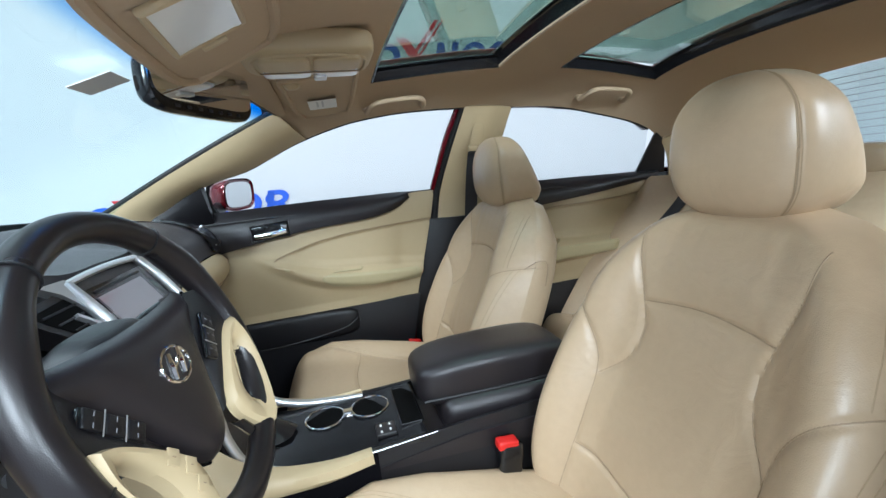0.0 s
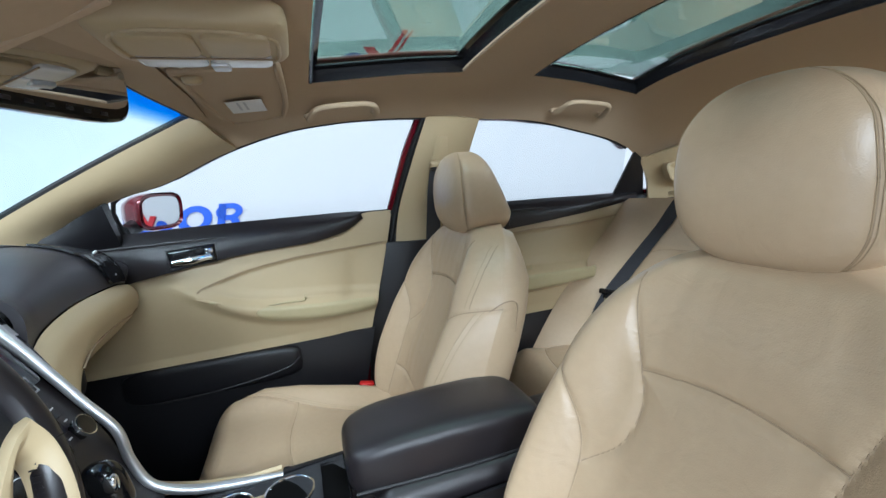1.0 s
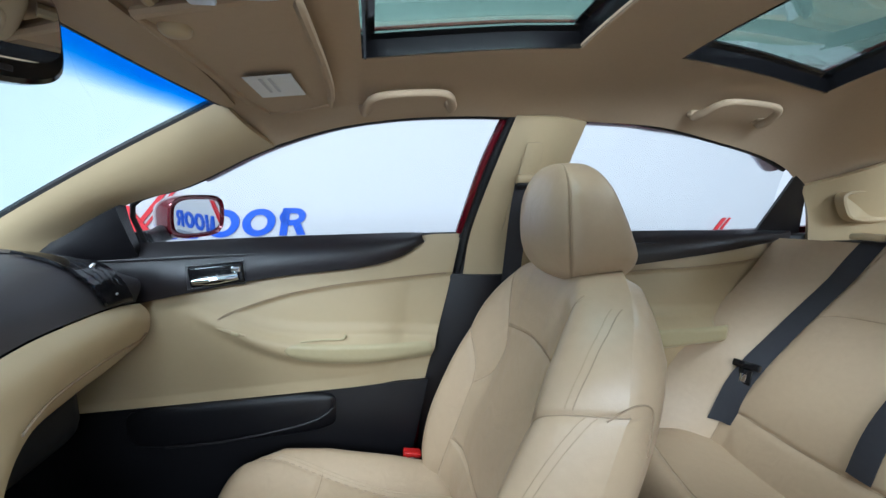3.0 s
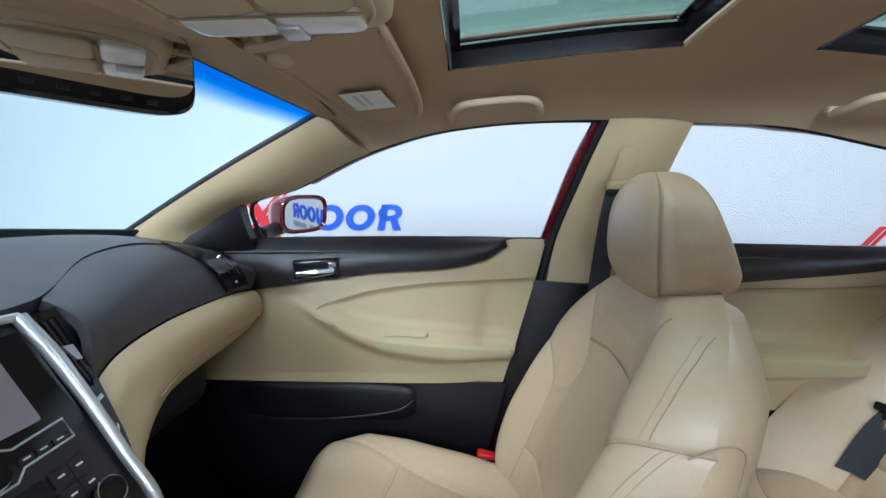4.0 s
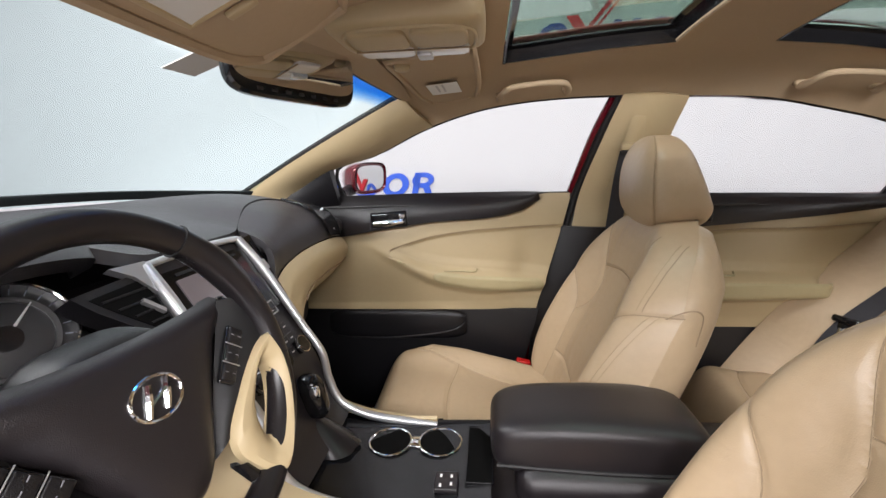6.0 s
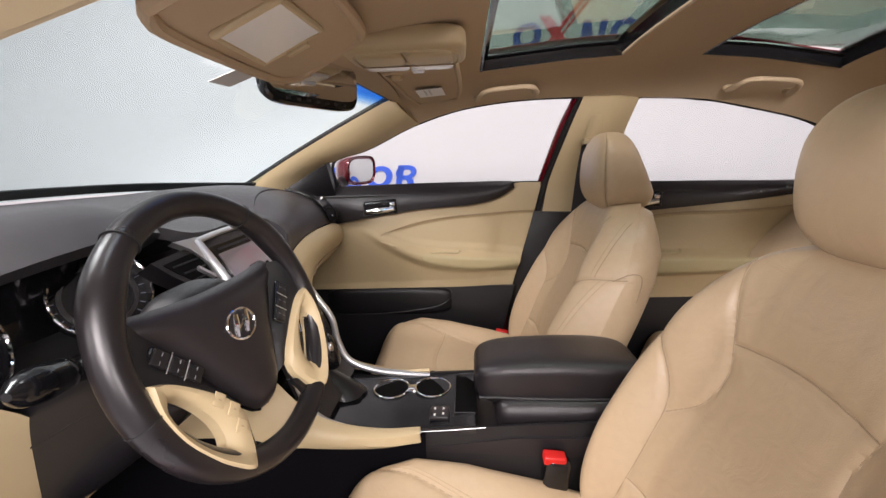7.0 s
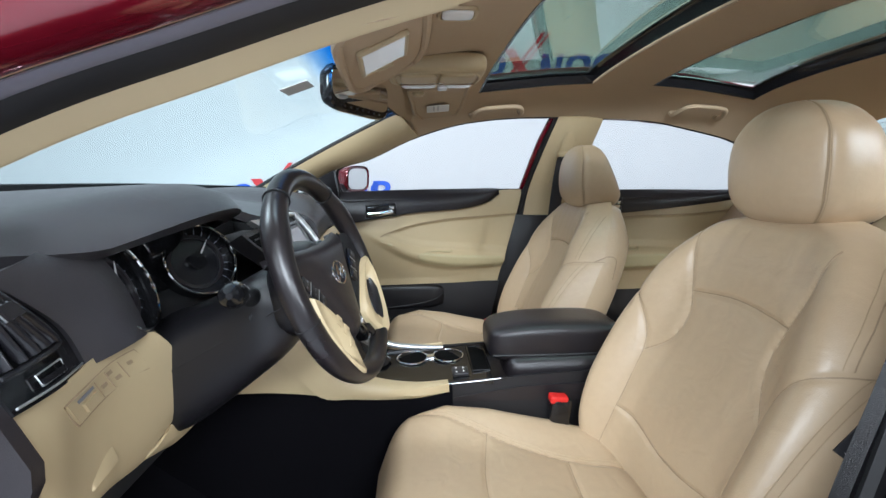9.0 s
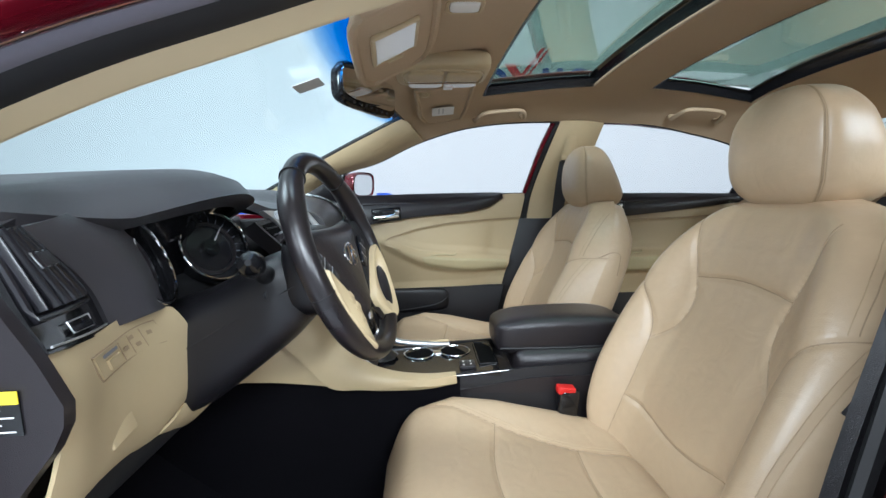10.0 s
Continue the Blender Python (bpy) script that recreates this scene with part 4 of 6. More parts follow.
def seat(cx, cy, s, label, rest=(0.003, -0.003, 0.119, 1.152)):
    """A front seat; s: 1 if its door side is +y."""
    t = thing("front_seat", label, "car seat", "front seats", at=(cx - 0.2, cy, 0.32))
    zs = np.r_[np.linspace(0.46, 1.0, 170), np.linspace(1.004, 1.080, 20)]
    us = np.sin(np.linspace(-math.pi / 2, math.pi / 2, 141))
    rings = []
    for z in zs:
        w = float(np.interp(z, SB_Z, SB_W))
        xs = back_x(us * w, np.full(us.shape, z))
        ring = [(cx + x, cy + u * w, z) for x, u in zip(xs, us)]
        back = table(z, [0.46, 0.6, 0.95, 1.05, 1.08], [0.11, 0.135, 0.13, 0.085, 0.012])
        xc = cx + table(z, SB_Z, SB_X)
        ring += [(xc + 0.035 + back * (1 - abs(u) ** 4) ** 0.5, cy + u * w, z) for u in np.linspace(0.96, -0.96, 23)]
        rings.append(ring)
    b = part("backrest", loft(rings), LEATHER, t, "tan leather backrest with raised bolsters")

    def line(name, pts, r=0.0011, mat=SEAM, shift=0.0):
        q = flat_curve(pts, 60)
        part(name, tube(np.c_[cx + back_x(q[:, 0], q[:, 1]) - 0.0002, cy + q[:, 0] + shift, q[:, 1]], r, 6), mat, b)
    for k in (1, -1):
        line("bolster_seam", [(k * a, z) for a, z in BOLSTER_SEAM])
        line("wing_seam", [(k * a, z) for a, z in WING_SEAM])
        for d in (0.0, 0.006):
            line("side_stitch", [(k * (a - d), z) for a, z in EDGE_SEAM], 0.0007, STITCH)
        line("shoulder_seam", [(k * a, z) for a, z in SHOULDER_SEAM], 0.0009)
        line("shoulder_stitch", [(k * (a - 0.006), z) for a, z in SHOULDER_SEAM], 0.0007, STITCH)
    line("cross_seam", CROSS_SEAM)
    line("lower_seam", LOWER_SEAM)
    # sewn panel on the side that faces the middle of the car: over the shoulder and down the flank
    w_at = lambda z: float(np.interp(z, SB_Z, SB_W))
    flank = lambda z, f: (cx + table(z, SB_Z, SB_X) + 0.03 + f * 0.09, cy - s * (w_at(z) * (1 - 0.02 * f) + 0.0012), z)
    part("flank_seam", tube([flank(0.912, -0.2), flank(0.925, 0.25), flank(0.915, 0.55), flank(0.86, 0.60)], 0.0012, 6, steps=30), SEAM, b)
    hx, hy, hw, hz = cx + 0.094 + rest[0], cy + rest[1], rest[2], rest[3]
    headrest(hx, hy, hw, hz, t)
    # cushion
    xs = np.r_[np.linspace(-0.652, -0.60, 18), np.linspace(-0.596, -0.10, 110)]
    us = np.sin(np.linspace(-math.pi / 2, math.pi / 2, 111))
    rings = []
    for x in xs:
        w = float(np.interp(x, [-0.652, -0.62, -0.57, -0.50, -0.40, -0.25, -0.10], [0.185, 0.222, 0.248, 0.262, 0.268, 0.266, 0.240]))
        kf = max(0, (-0.575 - x) / 0.077)
        ring = [(cx + x, cy + u * w, z) for u, z in zip(us, cushion_z(us * w, np.full(us.shape, x)))]
        ring += [(cx + x, cy + u * w * 0.98, 0.44 + 0.03 * kf) for u in np.linspace(0.97, -0.97, 15)]
        rings.append(ring)
    c = part("cushion", loft(rings), LEATHER, t, "tan leather seat cushion")
    for pts in [[(k * p, q) for p, q in CUSHION_SEAM] for k in (1, -1)] + list(CUSHION_CROSS):
        q = flat_curve(pts, 50)
        part("cushion_seam", tube(np.c_[cx + q[:, 1], cy + q[:, 0], cushion_z(q[:, 0], q[:, 1]) + 0.0002], 0.0011, 6), SEAM, c)
    for k in (1, -1):
        for d in (0.006, 0.012):
            q = flat_curve([(k * (p + d), x) for p, x in CUSHION_SEAM], 50)
            part("cushion_stitch", tube(np.c_[cx + q[:, 1], cy + q[:, 0], cushion_z(q[:, 0], q[:, 1]) + 0.0002], 0.0006, 5), STITCH, c)
    if s < 0:
        n, u = Vector((-0.43, -0.86, 0.29)).normalized(), Vector((0.62, -0.04, 0.78))
        u = (u - n * u.dot(n)).normalized()
        v = n.cross(u)
        o = Vector((-0.039, -0.6247, 0.838)) + n * 0.004
        tag = part("seat_tag", plate([(-0.022, -0.010), (0.022, -0.010), (0.022, 0.011), (-0.022, 0.011)], u, v, o, 0.003), BELT, t, "small black woven tag with a pale word")
        word = bpy.data.curves.new("tag_word", "FONT")
        word.body, word.size, word.align_x, word.align_y, word.extrude = "AIRBAG", 0.0112, "CENTER", "CENTER", 0.0004
        holder = bpy.data.objects.new("tag_word", word)
        me = bpy.data.meshes.new_from_object(holder)
        bpy.data.objects.remove(holder)
        m = Matrix.Translation(o + n * 0.0034 - v * 0.002) @ Matrix((u, v, n)).transposed().to_4x4()
        part("tag_word", ([m @ p.co for p in me.vertices], [list(f.vertices) for f in me.polygons]), WHITEINK, tag, smooth=False)
        bpy.data.meshes.remove(me)
    part("side_valance", rounded((cx - 0.36, cy, 0.405), (0.52, 0.49, 0.10), 0.03), BLACK, t, "black seat base")
    for k in (1, -1):
        part("runner", rounded((cx - 0.36, cy + k * 0.19, 0.335), (0.56, 0.05, 0.06), 0.01), RUBBER, t)
    return t


seat(0.0, -0.37, -1, "tan leather driver seat with sewn panels", (0.030, 0.014, 0.112, 1.165))
seat(-0.06, 0.365, 1, "tan leather front passenger seat, worn and shiny")


REAR_SEAMS = [flat_curve([(k * a, b) for a, b in line], 40) for k in (1, -1) for line in
              ([(0.165, 0.50), (0.155, 0.70), (0.15, 0.86), (0.17, 0.884), (0.33, 0.893), (0.485, 0.884), (0.515, 0.862), (0.528, 0.80), (0.548, 0.70), (0.57, 0.60), (0.575, 0.52)],
               [(0.15, 0.87), (0.135, 0.96), (0.13, 1.05)], [(0.515, 0.862), (0.50, 0.95), (0.47, 1.05)], [(0.16, 0.62), (0.36, 0.60), (0.565, 0.615)])]


def bench_back(y, z):
    """Front of the rear backrest."""
    y, z = np.asarray(y, float), np.asarray(z, float)
    v = (z - 0.50) / 0.56
    dip = 0.025 * np.exp(-(np.abs(np.abs(y) - 0.36) / 0.16) ** 2)
    x = 0.53 + 0.37 * v - 0.03 * np.sin(math.pi * np.clip(v * 1.2, 0, 1)) + dip + 0.5 * np.maximum(0, v - 0.9) ** 2 - (0.05 + 0.10 * (1 - v)) * np.clip((np.abs(y) - 0.54) / 0.16, 0, 1) ** 1.5
    return x + sewn(seam_gap(y, z, REAR_SEAMS), 0.006, 0.006, 0.012, 0.06) + 0.006


REAR_CUSHION = [flat_curve([(k * a, b) for a, b in line], 24) for k in (1, -1) for line in ([(0.18, 0.28), (0.18, 0.50), (0.17, 0.67)], [(0.19, 0.36), (0.36, 0.345), (0.56, 0.37), (0.66, 0.42)])]


def bench_top(x, y):
    """Top of the rear cushion."""
    x, y = np.asarray(x, float), np.asarray(y, float)
    v = (x - 0.27) / 0.42
    dip = 0.025 * np.exp(-(np.abs(np.abs(y) - 0.36) / 0.17) ** 2)
    return 0.568 - dip - 0.05 * v - 0.10 * np.maximum(0, (0.16 - v) / 0.16) ** 2.2 - 0.03 * np.maximum(0, (np.abs(y) - 0.6) / 0.08) ** 2 - sewn(seam_gap(y, x, REAR_CUSHION), 0.005, 0.006, 0.008, 0.05) - 0.006


def rear_seat():
    t = thing("rear_bench", "tan leather rear bench seat with headrests", "car seat", at=(0.8, 0, 0.35))
    zs = np.linspace(0.50, 1.06, 90)
    b = part("backrest", shell([np.c_[bench_back(np.full(zs.shape, y), zs), np.full(zs.shape, y), zs] for y in np.linspace(-0.70, 0.70, 190)], 0.10), LEATHER, t)
    for q in REAR_SEAMS:
        part("backrest_seam", tube(np.c_[bench_back(q[:, 0], q[:, 1]) - 0.0004, q], 0.0014, 6), SEAM, b)
    for s in (1, -1):
        part("headrest", pillow((0.925, s * 0.296, 1.122), (0.055, 0.120, 0.064), (0.55, 0.42), 24, 48, lambda p: Vector((p.x * (1.25 if p.z < 0 else 1.0) + 0.012 * (p.z / 0.066), p.y * (1 - 0.06 * max(0, p.z / 0.066)), p.z))), LEATHER, t, "low tan leather rear headrest")
    part("headrest", pillow((0.94, 0, 1.09), (0.045, 0.09, 0.045), (0.6, 0.5), 16, 28), LEATHER, t, "low tan leather rear headrest")
    xs = np.linspace(0.252, 0.69, 70)
    ys = np.linspace(-0.68, 0.68, 150)
    c = part("cushion", loft([[(x, y, z) for x, z in zip(xs, bench_top(xs, np.full(xs.shape, y)))] + [(0.69, y, 0.34), (0.48, y, 0.34), (0.30, y, 0.34)] for y in ys]), LEATHER, t)
    for q in REAR_CUSHION:
        part("cushion_seam", tube(np.c_[q[:, 1], q[:, 0], bench_top(q[:, 1], q[:, 0]) + 0.0004], 0.0014, 6), SEAM, c)
    return t


rear_seat()


def strap(pts, w, thick=0.002, side=(0, 1, 0), n=30):
    """A flat belt along a line."""
    p = curve(pts, n)
    sd = np.array(side, float)
    grid = [[q - sd * w / 2, q, q + sd * w / 2] for q in p]
    return shell(grid, thick)


def belts():
    t = thing("seat_belt", "black front passenger seat belt on the pillar", "seat belt", "seat belts", at=(0.03, 0.62, 0.9))
    part("strap", strap([(0.022, 0.600, 1.232), (0.014, 0.622, 1.15), (0.010, 0.660, 1.02), (0.0, 0.685, 0.86)], 0.048, 0.002, (1, 0, 0)), BELT, t)
    part("height_slide", ribbon([(0.022, 0.580, 1.325), (-0.018, 0.652, 1.12)], [(0.062, 0.582, 1.325), (0.028, 0.656, 1.12)], 10, 6, (0, -0.006, 0), 0.01), BEIGE, t, "beige belt height slide")
    part("guide_ring", moved(rounded((0, 0, 0), (0.062, 0.018, 0.026), 0.009), pose(0.026, 0.590, 1.240, 25, 0, 0)), BEIGE, t)
    part("guide_slot", moved(rounded((0, 0, 0), (0.052, 0.020, 0.008), 0.003), pose(0.024, 0.588, 1.230, 25, 0, 0)), RUBBER, t)
    t = thing("seat_belt", "black rear seat belt lying over the backrest", "seat belt", "seat belts", at=(1.0, 0.6, 0.8))
    lay = lambda y, z: np.array((float(bench_back(y, z)) - 0.008, y, z))
    part("strap", shell([[lay(y - 0.024, z), lay(y, z) + (-0.002, 0, 0), lay(y + 0.024, z)] for y, z in curve([(0.498, 1.065, 0), (0.518, 0.96, 0), (0.546, 0.82, 0), (0.566, 0.71, 0), (0.566, 0.585, 0)], 30)[:, :2]], 0.002), BELT, t)
    q = lay(0.565, 0.725)
    part("tongue", join(rounded(tuple(q + (-0.008, 0, 0.012)), (0.016, 0.066, 0.020), 0.005, (0, 20, 20)), rounded(tuple(q + (-0.012, 0, -0.018)), (0.006, 0.034, 0.045), 0.004, (0, 20, 20))), GLOSSBLACK, t, "black and steel belt tongue")
    part("tongue_plate", rounded(tuple(q + (-0.018, 0, -0.022)), (0.003, 0.016, 0.022), 0.002, (0, 20, 20)), CHROME, t)
    part("guide_ring", rounded((0.905, 0.50, 1.078), (0.04, 0.075, 0.016), 0.006), BEIGE, t)
    t = thing("seat_belt", "black middle rear seat belt over the backrest", "seat belt", "seat belts", at=(1.0, 0.22, 0.8))
    part("strap", shell([[lay(y - 0.024, z), lay(y, z) + (-0.002, 0, 0), lay(y + 0.024, z)] for y, z in curve([(0.17, 1.065, 0), (0.205, 0.97, 0), (0.25, 0.86, 0), (0.27, 0.74, 0), (0.27, 0.62, 0)], 24)[:, :2]], 0.002), BELT, t)
    t = thing("belt_buckle", "black buckle with red button beside the driver seat", "belt buckle", "front belt buckles", at=(-0.215, -0.105, 0.56))
    part("case", rounded((-0.228, -0.148, 0.600), (0.048, 0.030, 0.085), 0.010, (0, 6, 0)), GLOSSBLACK, t)
    part("button", rounded((-0.232, -0.148, 0.641), (0.042, 0.026, 0.018), 0.004, (0, 6, 0)), REDPLASTIC, t, "red release button")
    part("stalk", strap([(-0.222, -0.146, 0.56), (-0.210, -0.140, 0.45)], 0.03, 0.004, (1, 0, 0), 6), BELT, t)
    t = thing("belt_buckle", "black buckle with red button beside the passenger seat", "belt buckle", "front belt buckles", at=(-0.25, 0.135, 0.56))
    part("case", rounded((-0.26, 0.637, 0.525), (0.055, 0.030, 0.06), 0.010, (0, 12, 0)), GLOSSBLACK, t)
    part("button", rounded((-0.265, 0.637, 0.555), (0.046, 0.026, 0.016), 0.004, (0, 12, 0)), REDPLASTIC, t, "red release button")


belts()


# ---- dashboard ----
ST_D = -0.89 + 0.615 * 1.062


def stack(y, z, out=0.0):
    """A point on the sloping centre stack, out metres proud of it."""
    n = 1 / math.hypot(1, 0.615)
    return (ST_D - 0.615 * z + out * n, y, z + 0.615 * out * n)


def on_stack(y0, z0, y1, z1, out=0.0, thick=0.004, corner=0.004, skew=0.0):
    """A rounded panel on the centre stack between two corners."""
    w, h = (y1 - y0) / 2, (z1 - z0) / 2
    pts = []
    for cy, cz, a0 in ((w - corner, h - corner, 0), (-w + corner, h - corner, 90), (-w + corner, -h + corner, 180), (w - corner, -h + corner, 270)):
        for a in (0, 30, 60, 90):
            pts.append((cy + corner * math.cos(radians(a0 + a)), cz + corner * math.sin(radians(a0 + a))))
    front = [stack((y0 + y1) / 2 + p + skew * q, (z0 + z1) / 2 + q, out) for p, q in pts]
    back = [stack((y0 + y1) / 2 + p + skew * q, (z0 + z1) / 2 + q, out - thick) for p, q in pts]
    k = len(pts)
    return front + back, [tuple(range(k)), tuple(range(2 * k - 1, k - 1, -1))] + [(i, i + k, (i + 1) % k + k, (i + 1) % k) for i in range(k)]


def dashboard():
    t = thing("dashboard", "charcoal and beige moulded dashboard", "dashboard", at=(-1.1, 0, 0.8))
    base = [(-1.17, -0.70, 1.104), (-1.41, -0.42, 1.126), (-1.48, 0, 1.132), (-1.41, 0.42, 1.126), (-1.17, 0.70, 1.104)]
    crest = [(-0.93, -0.71, 1.075), (-0.955, -0.60, 1.10), (-0.95, -0.40, 1.125), (-0.95, -0.20, 1.12), (-0.905, -0.10, 1.085), (-0.90, 0.0, 1.083), (-0.905, 0.13, 1.082), (-0.945, 0.215, 1.085),
             (-0.985, 0.32, 1.12), (-1.0, 0.45, 1.128), (-0.975, 0.57, 1.105), (-0.93, 0.66, 1.06)]
    part("top_pad", ribbon(base, crest, 60, 12, (0, 0, 0.018), 0.02), DASHPAD, t, "charcoal soft dash top")
    # instrument hood
    lip = [(-0.950, -0.70, 1.082), (-0.948, -0.63, 1.084), (-0.922, -0.54, 1.092), (-0.886, -0.40, 1.113), (-0.884, -0.29, 1.119), (-0.915, -0.185, 1.107), (-0.965, -0.140, 1.085)]
    ridge = [(-1.05, -0.68, 1.098), (-1.02, -0.56, 1.120), (-1.01, -0.40, 1.141), (-1.02, -0.25, 1.145), (-1.06, -0.15, 1.125), (-1.10, -0.10, 1.10)]
    back = [(-1.28, -0.70, 1.10), (-1.30, -0.55, 1.12), (-1.32, -0.40, 1.135), (-1.32, -0.24, 1.135), (-1.32, -0.10, 1.12), (-1.32, -0.04, 1.11)]
    A, B, C = curve(lip, 40), curve(ridge, 40), curve(back, 40)
    grid = [curve([a + np.array((-0.03, 0, -0.016)) * min(1, 0.1 + k / 12), a, (a * 0.55 + b * 0.45) + (0, 0, 0.012), b, c], 16) for k, (a, b, c) in enumerate(zip(A, B, C))]
    part("instrument_hood", shell(grid, 0.012), DASHPAD, t, "charcoal hood over the dials")
    # binnacle behind the dials, dark and hollow
    under = [a + (-0.012, 0, -0.012) for a in A]
    low = curve([(-0.935, -0.60, 0.955), (-0.94, -0.48, 0.925), (-0.945, -0.36, 0.915), (-0.945, -0.25, 0.918), (-0.945, -0.16, 0.94), (-0.95, -0.125, 0.97)], 40)
    grid = [[u, (u + (-0.075, 0, -0.03)), (u * 0.5 + d * 0.5) + (-0.085, 0, 0), d + (-0.04, 0, 0.0), d] for u, d in zip(under, low)]
    b = part("dial_binnacle", shell(grid, 0.006), GLOSSBLACK, t, "black hollow dial housing")
    for y, blue, turn in ((-0.463, True, 13), (-0.260, False, -30)):
        c, n = Vector((-0.955, y, 1.018)), Vector((0.94 * math.cos(radians(turn)), 0.94 * math.sin(radians(turn)), 0.34)).normalized()
        tilt = n.to_track_quat("Z", "Y")
        d = part("dial", disc(c - n * 0.022, 0.064, n, 0.006), DIALFACE, b, "round black dial")
        part("dial_tunnel", disc(c - n * 0.022, 0.0675, n, 0.026, 40, 0.064), GLOSSBLACK, d)
        part("dial_rim", tube([c + tilt @ Vector((0.066 * math.cos(a), 0.066 * math.sin(a), 0.006)) for a in np.linspace(0, 2 * math.pi, 56, endpoint=False)], 0.0026, 8, closed=True), CHROME, d, "chrome dial ring")
        part("scale_ring", disc(c - n * 0.016, 0.052, n, 0.005, 40, 0.046), BROWNBLACK, d)
        for k in range(19):
            w = radians(-40 + 260 * k / 18)
            part("dial_tick", tube([c + tilt @ Vector((r * math.cos(w), r * math.sin(w), -0.0150)) for r in (0.055, 0.063)], 0.0007, 4), GREYSIGN, d)
        part("needle", tube([c + tilt @ Vector((0, 0, -0.008)), c + tilt @ Vector((0.030, 0.038, -0.008))], [0.0022, 0.0008], 6), WHITEINK, d)
        part("hub", disc(c - n * 0.016, 0.016, n, 0.010), GLOSSBLACK, d)
        if blue:
            part("blue_display", disc(c - n * 0.0155 + tilt @ Vector((-0.030, -0.008, 0)), 0.005, n, 0.001), BLUEGLOW, d, "lit blue display in the dial")
    # face left of the dials with the round-cornered vent
    vl = [(-0.912, -0.728, 1.085), (-0.896, -0.728, 1.045), (-0.882, -0.728, 1.010), (-0.866, -0.728, 0.980)]
    vr = [(-0.918, -0.690, 1.082), (-0.921, -0.655, 1.056), (-0.924, -0.612, 1.013), (-0.917, -0.597, 0.961)]
    dl = [(-0.962, -0.57, 1.085), (-0.958, -0.51, 1.070), (-0.950, -0.478, 1.020), (-0.937, -0.465, 0.950)]
    part("outer_face", ribbon(vr, dl, 20, 12, (0.012, 0, 0.004), 0.006), DASHPAD, t, "dark dash face beside the dials")
    L, Q = curve(vl, 24), curve(vr, 24)
    spot = lambda u, v, out=0.0: L[int(round(u * 23))] * (1 - v) + Q[int(round(u * 23))] * v + np.array((0.005 * math.sin(math.pi * v) + out, -0.3 * out, 0.3 * out))
    v = part("side_vent", shell([[spot(u, w) for w in np.linspace(0, 1, 10)] for u in np.linspace(0, 1, 24)], -0.006), GLOSSBLACK, t, "black air vent by the driver door")
    # no hole here: a flat dark sheet stands for the shade behind the slats
    part("vent_mouth_shade", shell([[spot(u, w, 0.0016) for w in np.linspace(0.06, 0.80, 8)] for u in np.linspace(0.02, 0.72, 14)], 0.001), HOLLOWSHADE, v, "flat dark sheet for the shade inside the vent")
    for k in range(5):
        part("vent_slat", tube([spot(u, 0.12 + 0.155 * k, 0.008) for u in np.linspace(0.03, 0.70, 14)], 0.0046, 10, flat=0.55), SLAT, v)
    part("vent_rim", tube([spot(u, 0.05, 0.003) for u in np.linspace(0.02, 0.73, 12)] + [spot(0.73, w, 0.003) for w in np.linspace(0.2, 0.76, 6)] + [spot(u, 0.82, 0.003) for u in np.linspace(0.72, 0.03, 12)], 0.0034, 8), SLAT, v)
    part("vent_tab", shell([[spot(u, w, 0.009) for w in np.linspace(0.42, 0.70, 5)] for u in np.linspace(0.24, 0.40, 6)], 0.004), BROWNBLACK, v, "dark vent tab")
    part("tab_edge", tube([spot(u, w, 0.010) for u, w in ((0.24, 0.42), (0.24, 0.70), (0.40, 0.70), (0.40, 0.42))], 0.0011, 6, closed=True), SILVER, v, "thin silver edge of the vent tab")
    part("vent_edge", tube([spot(0.97, w, 0.004) for w in np.linspace(0.02, 0.98, 12)], 0.0012, 6), SILVER, v, "thin silver lower edge of the vent panel")
    part("vent_wheel", shell([[spot(u, w, 0.003) for w in np.linspace(0.34, 0.66, 5)] for u in np.linspace(0.85, 0.91, 3)], 0.002), SLAT, v)
    part("wheel_frame", tube([spot(u, w, 0.004) for u, w in ((0.83, 0.32), (0.83, 0.68), (0.92, 0.68), (0.92, 0.32))], 0.0009, 5, closed=True), SILVER, v)
    # beige knee panel
    kt = [(-0.874, -0.726, 0.979), (-0.880, -0.69, 0.969), (-0.897, -0.63, 0.966), (-0.918, -0.56, 0.966), (-0.927, -0.50, 0.960), (-0.927, -0.455, 0.949)]
    km = [(-0.862, -0.726, 0.925), (-0.874, -0.69, 0.906), (-0.902, -0.63, 0.893), (-0.917, -0.56, 0.885), (-0.925, -0.48, 0.880), (-0.930, -0.405, 0.882)]
    kb = [(-0.912, -0.726, 0.80), (-0.908, -0.69, 0.803), (-0.915, -0.63, 0.805), (-0.935, -0.56, 0.790), (-0.946, -0.49, 0.772), (-0.947, -0.424, 0.782)]
    K = [curve(k, 24) for k in (kt, km, kb)]
    kp = part("knee_panel", shell([curve([a + (-0.02, 0, -0.006), a, b, c, c + (-0.08, 0, -0.02)], 16) for a, b, c in zip(*K)], 0.004), BEIGE, t, "beige lower panel under the wheel")

    def knee(f, g, out=0.0):
        """A place on the switch plate; f: along it, g: down it, both from 0 to 1."""
        drop = (g - 0.22) / 0.58
        y = -0.660 + (f - 0.27) / 0.53 * 0.150 + 0.022 * drop
        a, b = [np.array([np.interp(y, k[:, 1], k[:, i]) for i in range(3)]) for k in (np.array(K[0]), np.array(K[1]))]
        w = (0.017 + 0.031 * drop) / (a[2] - b[2])
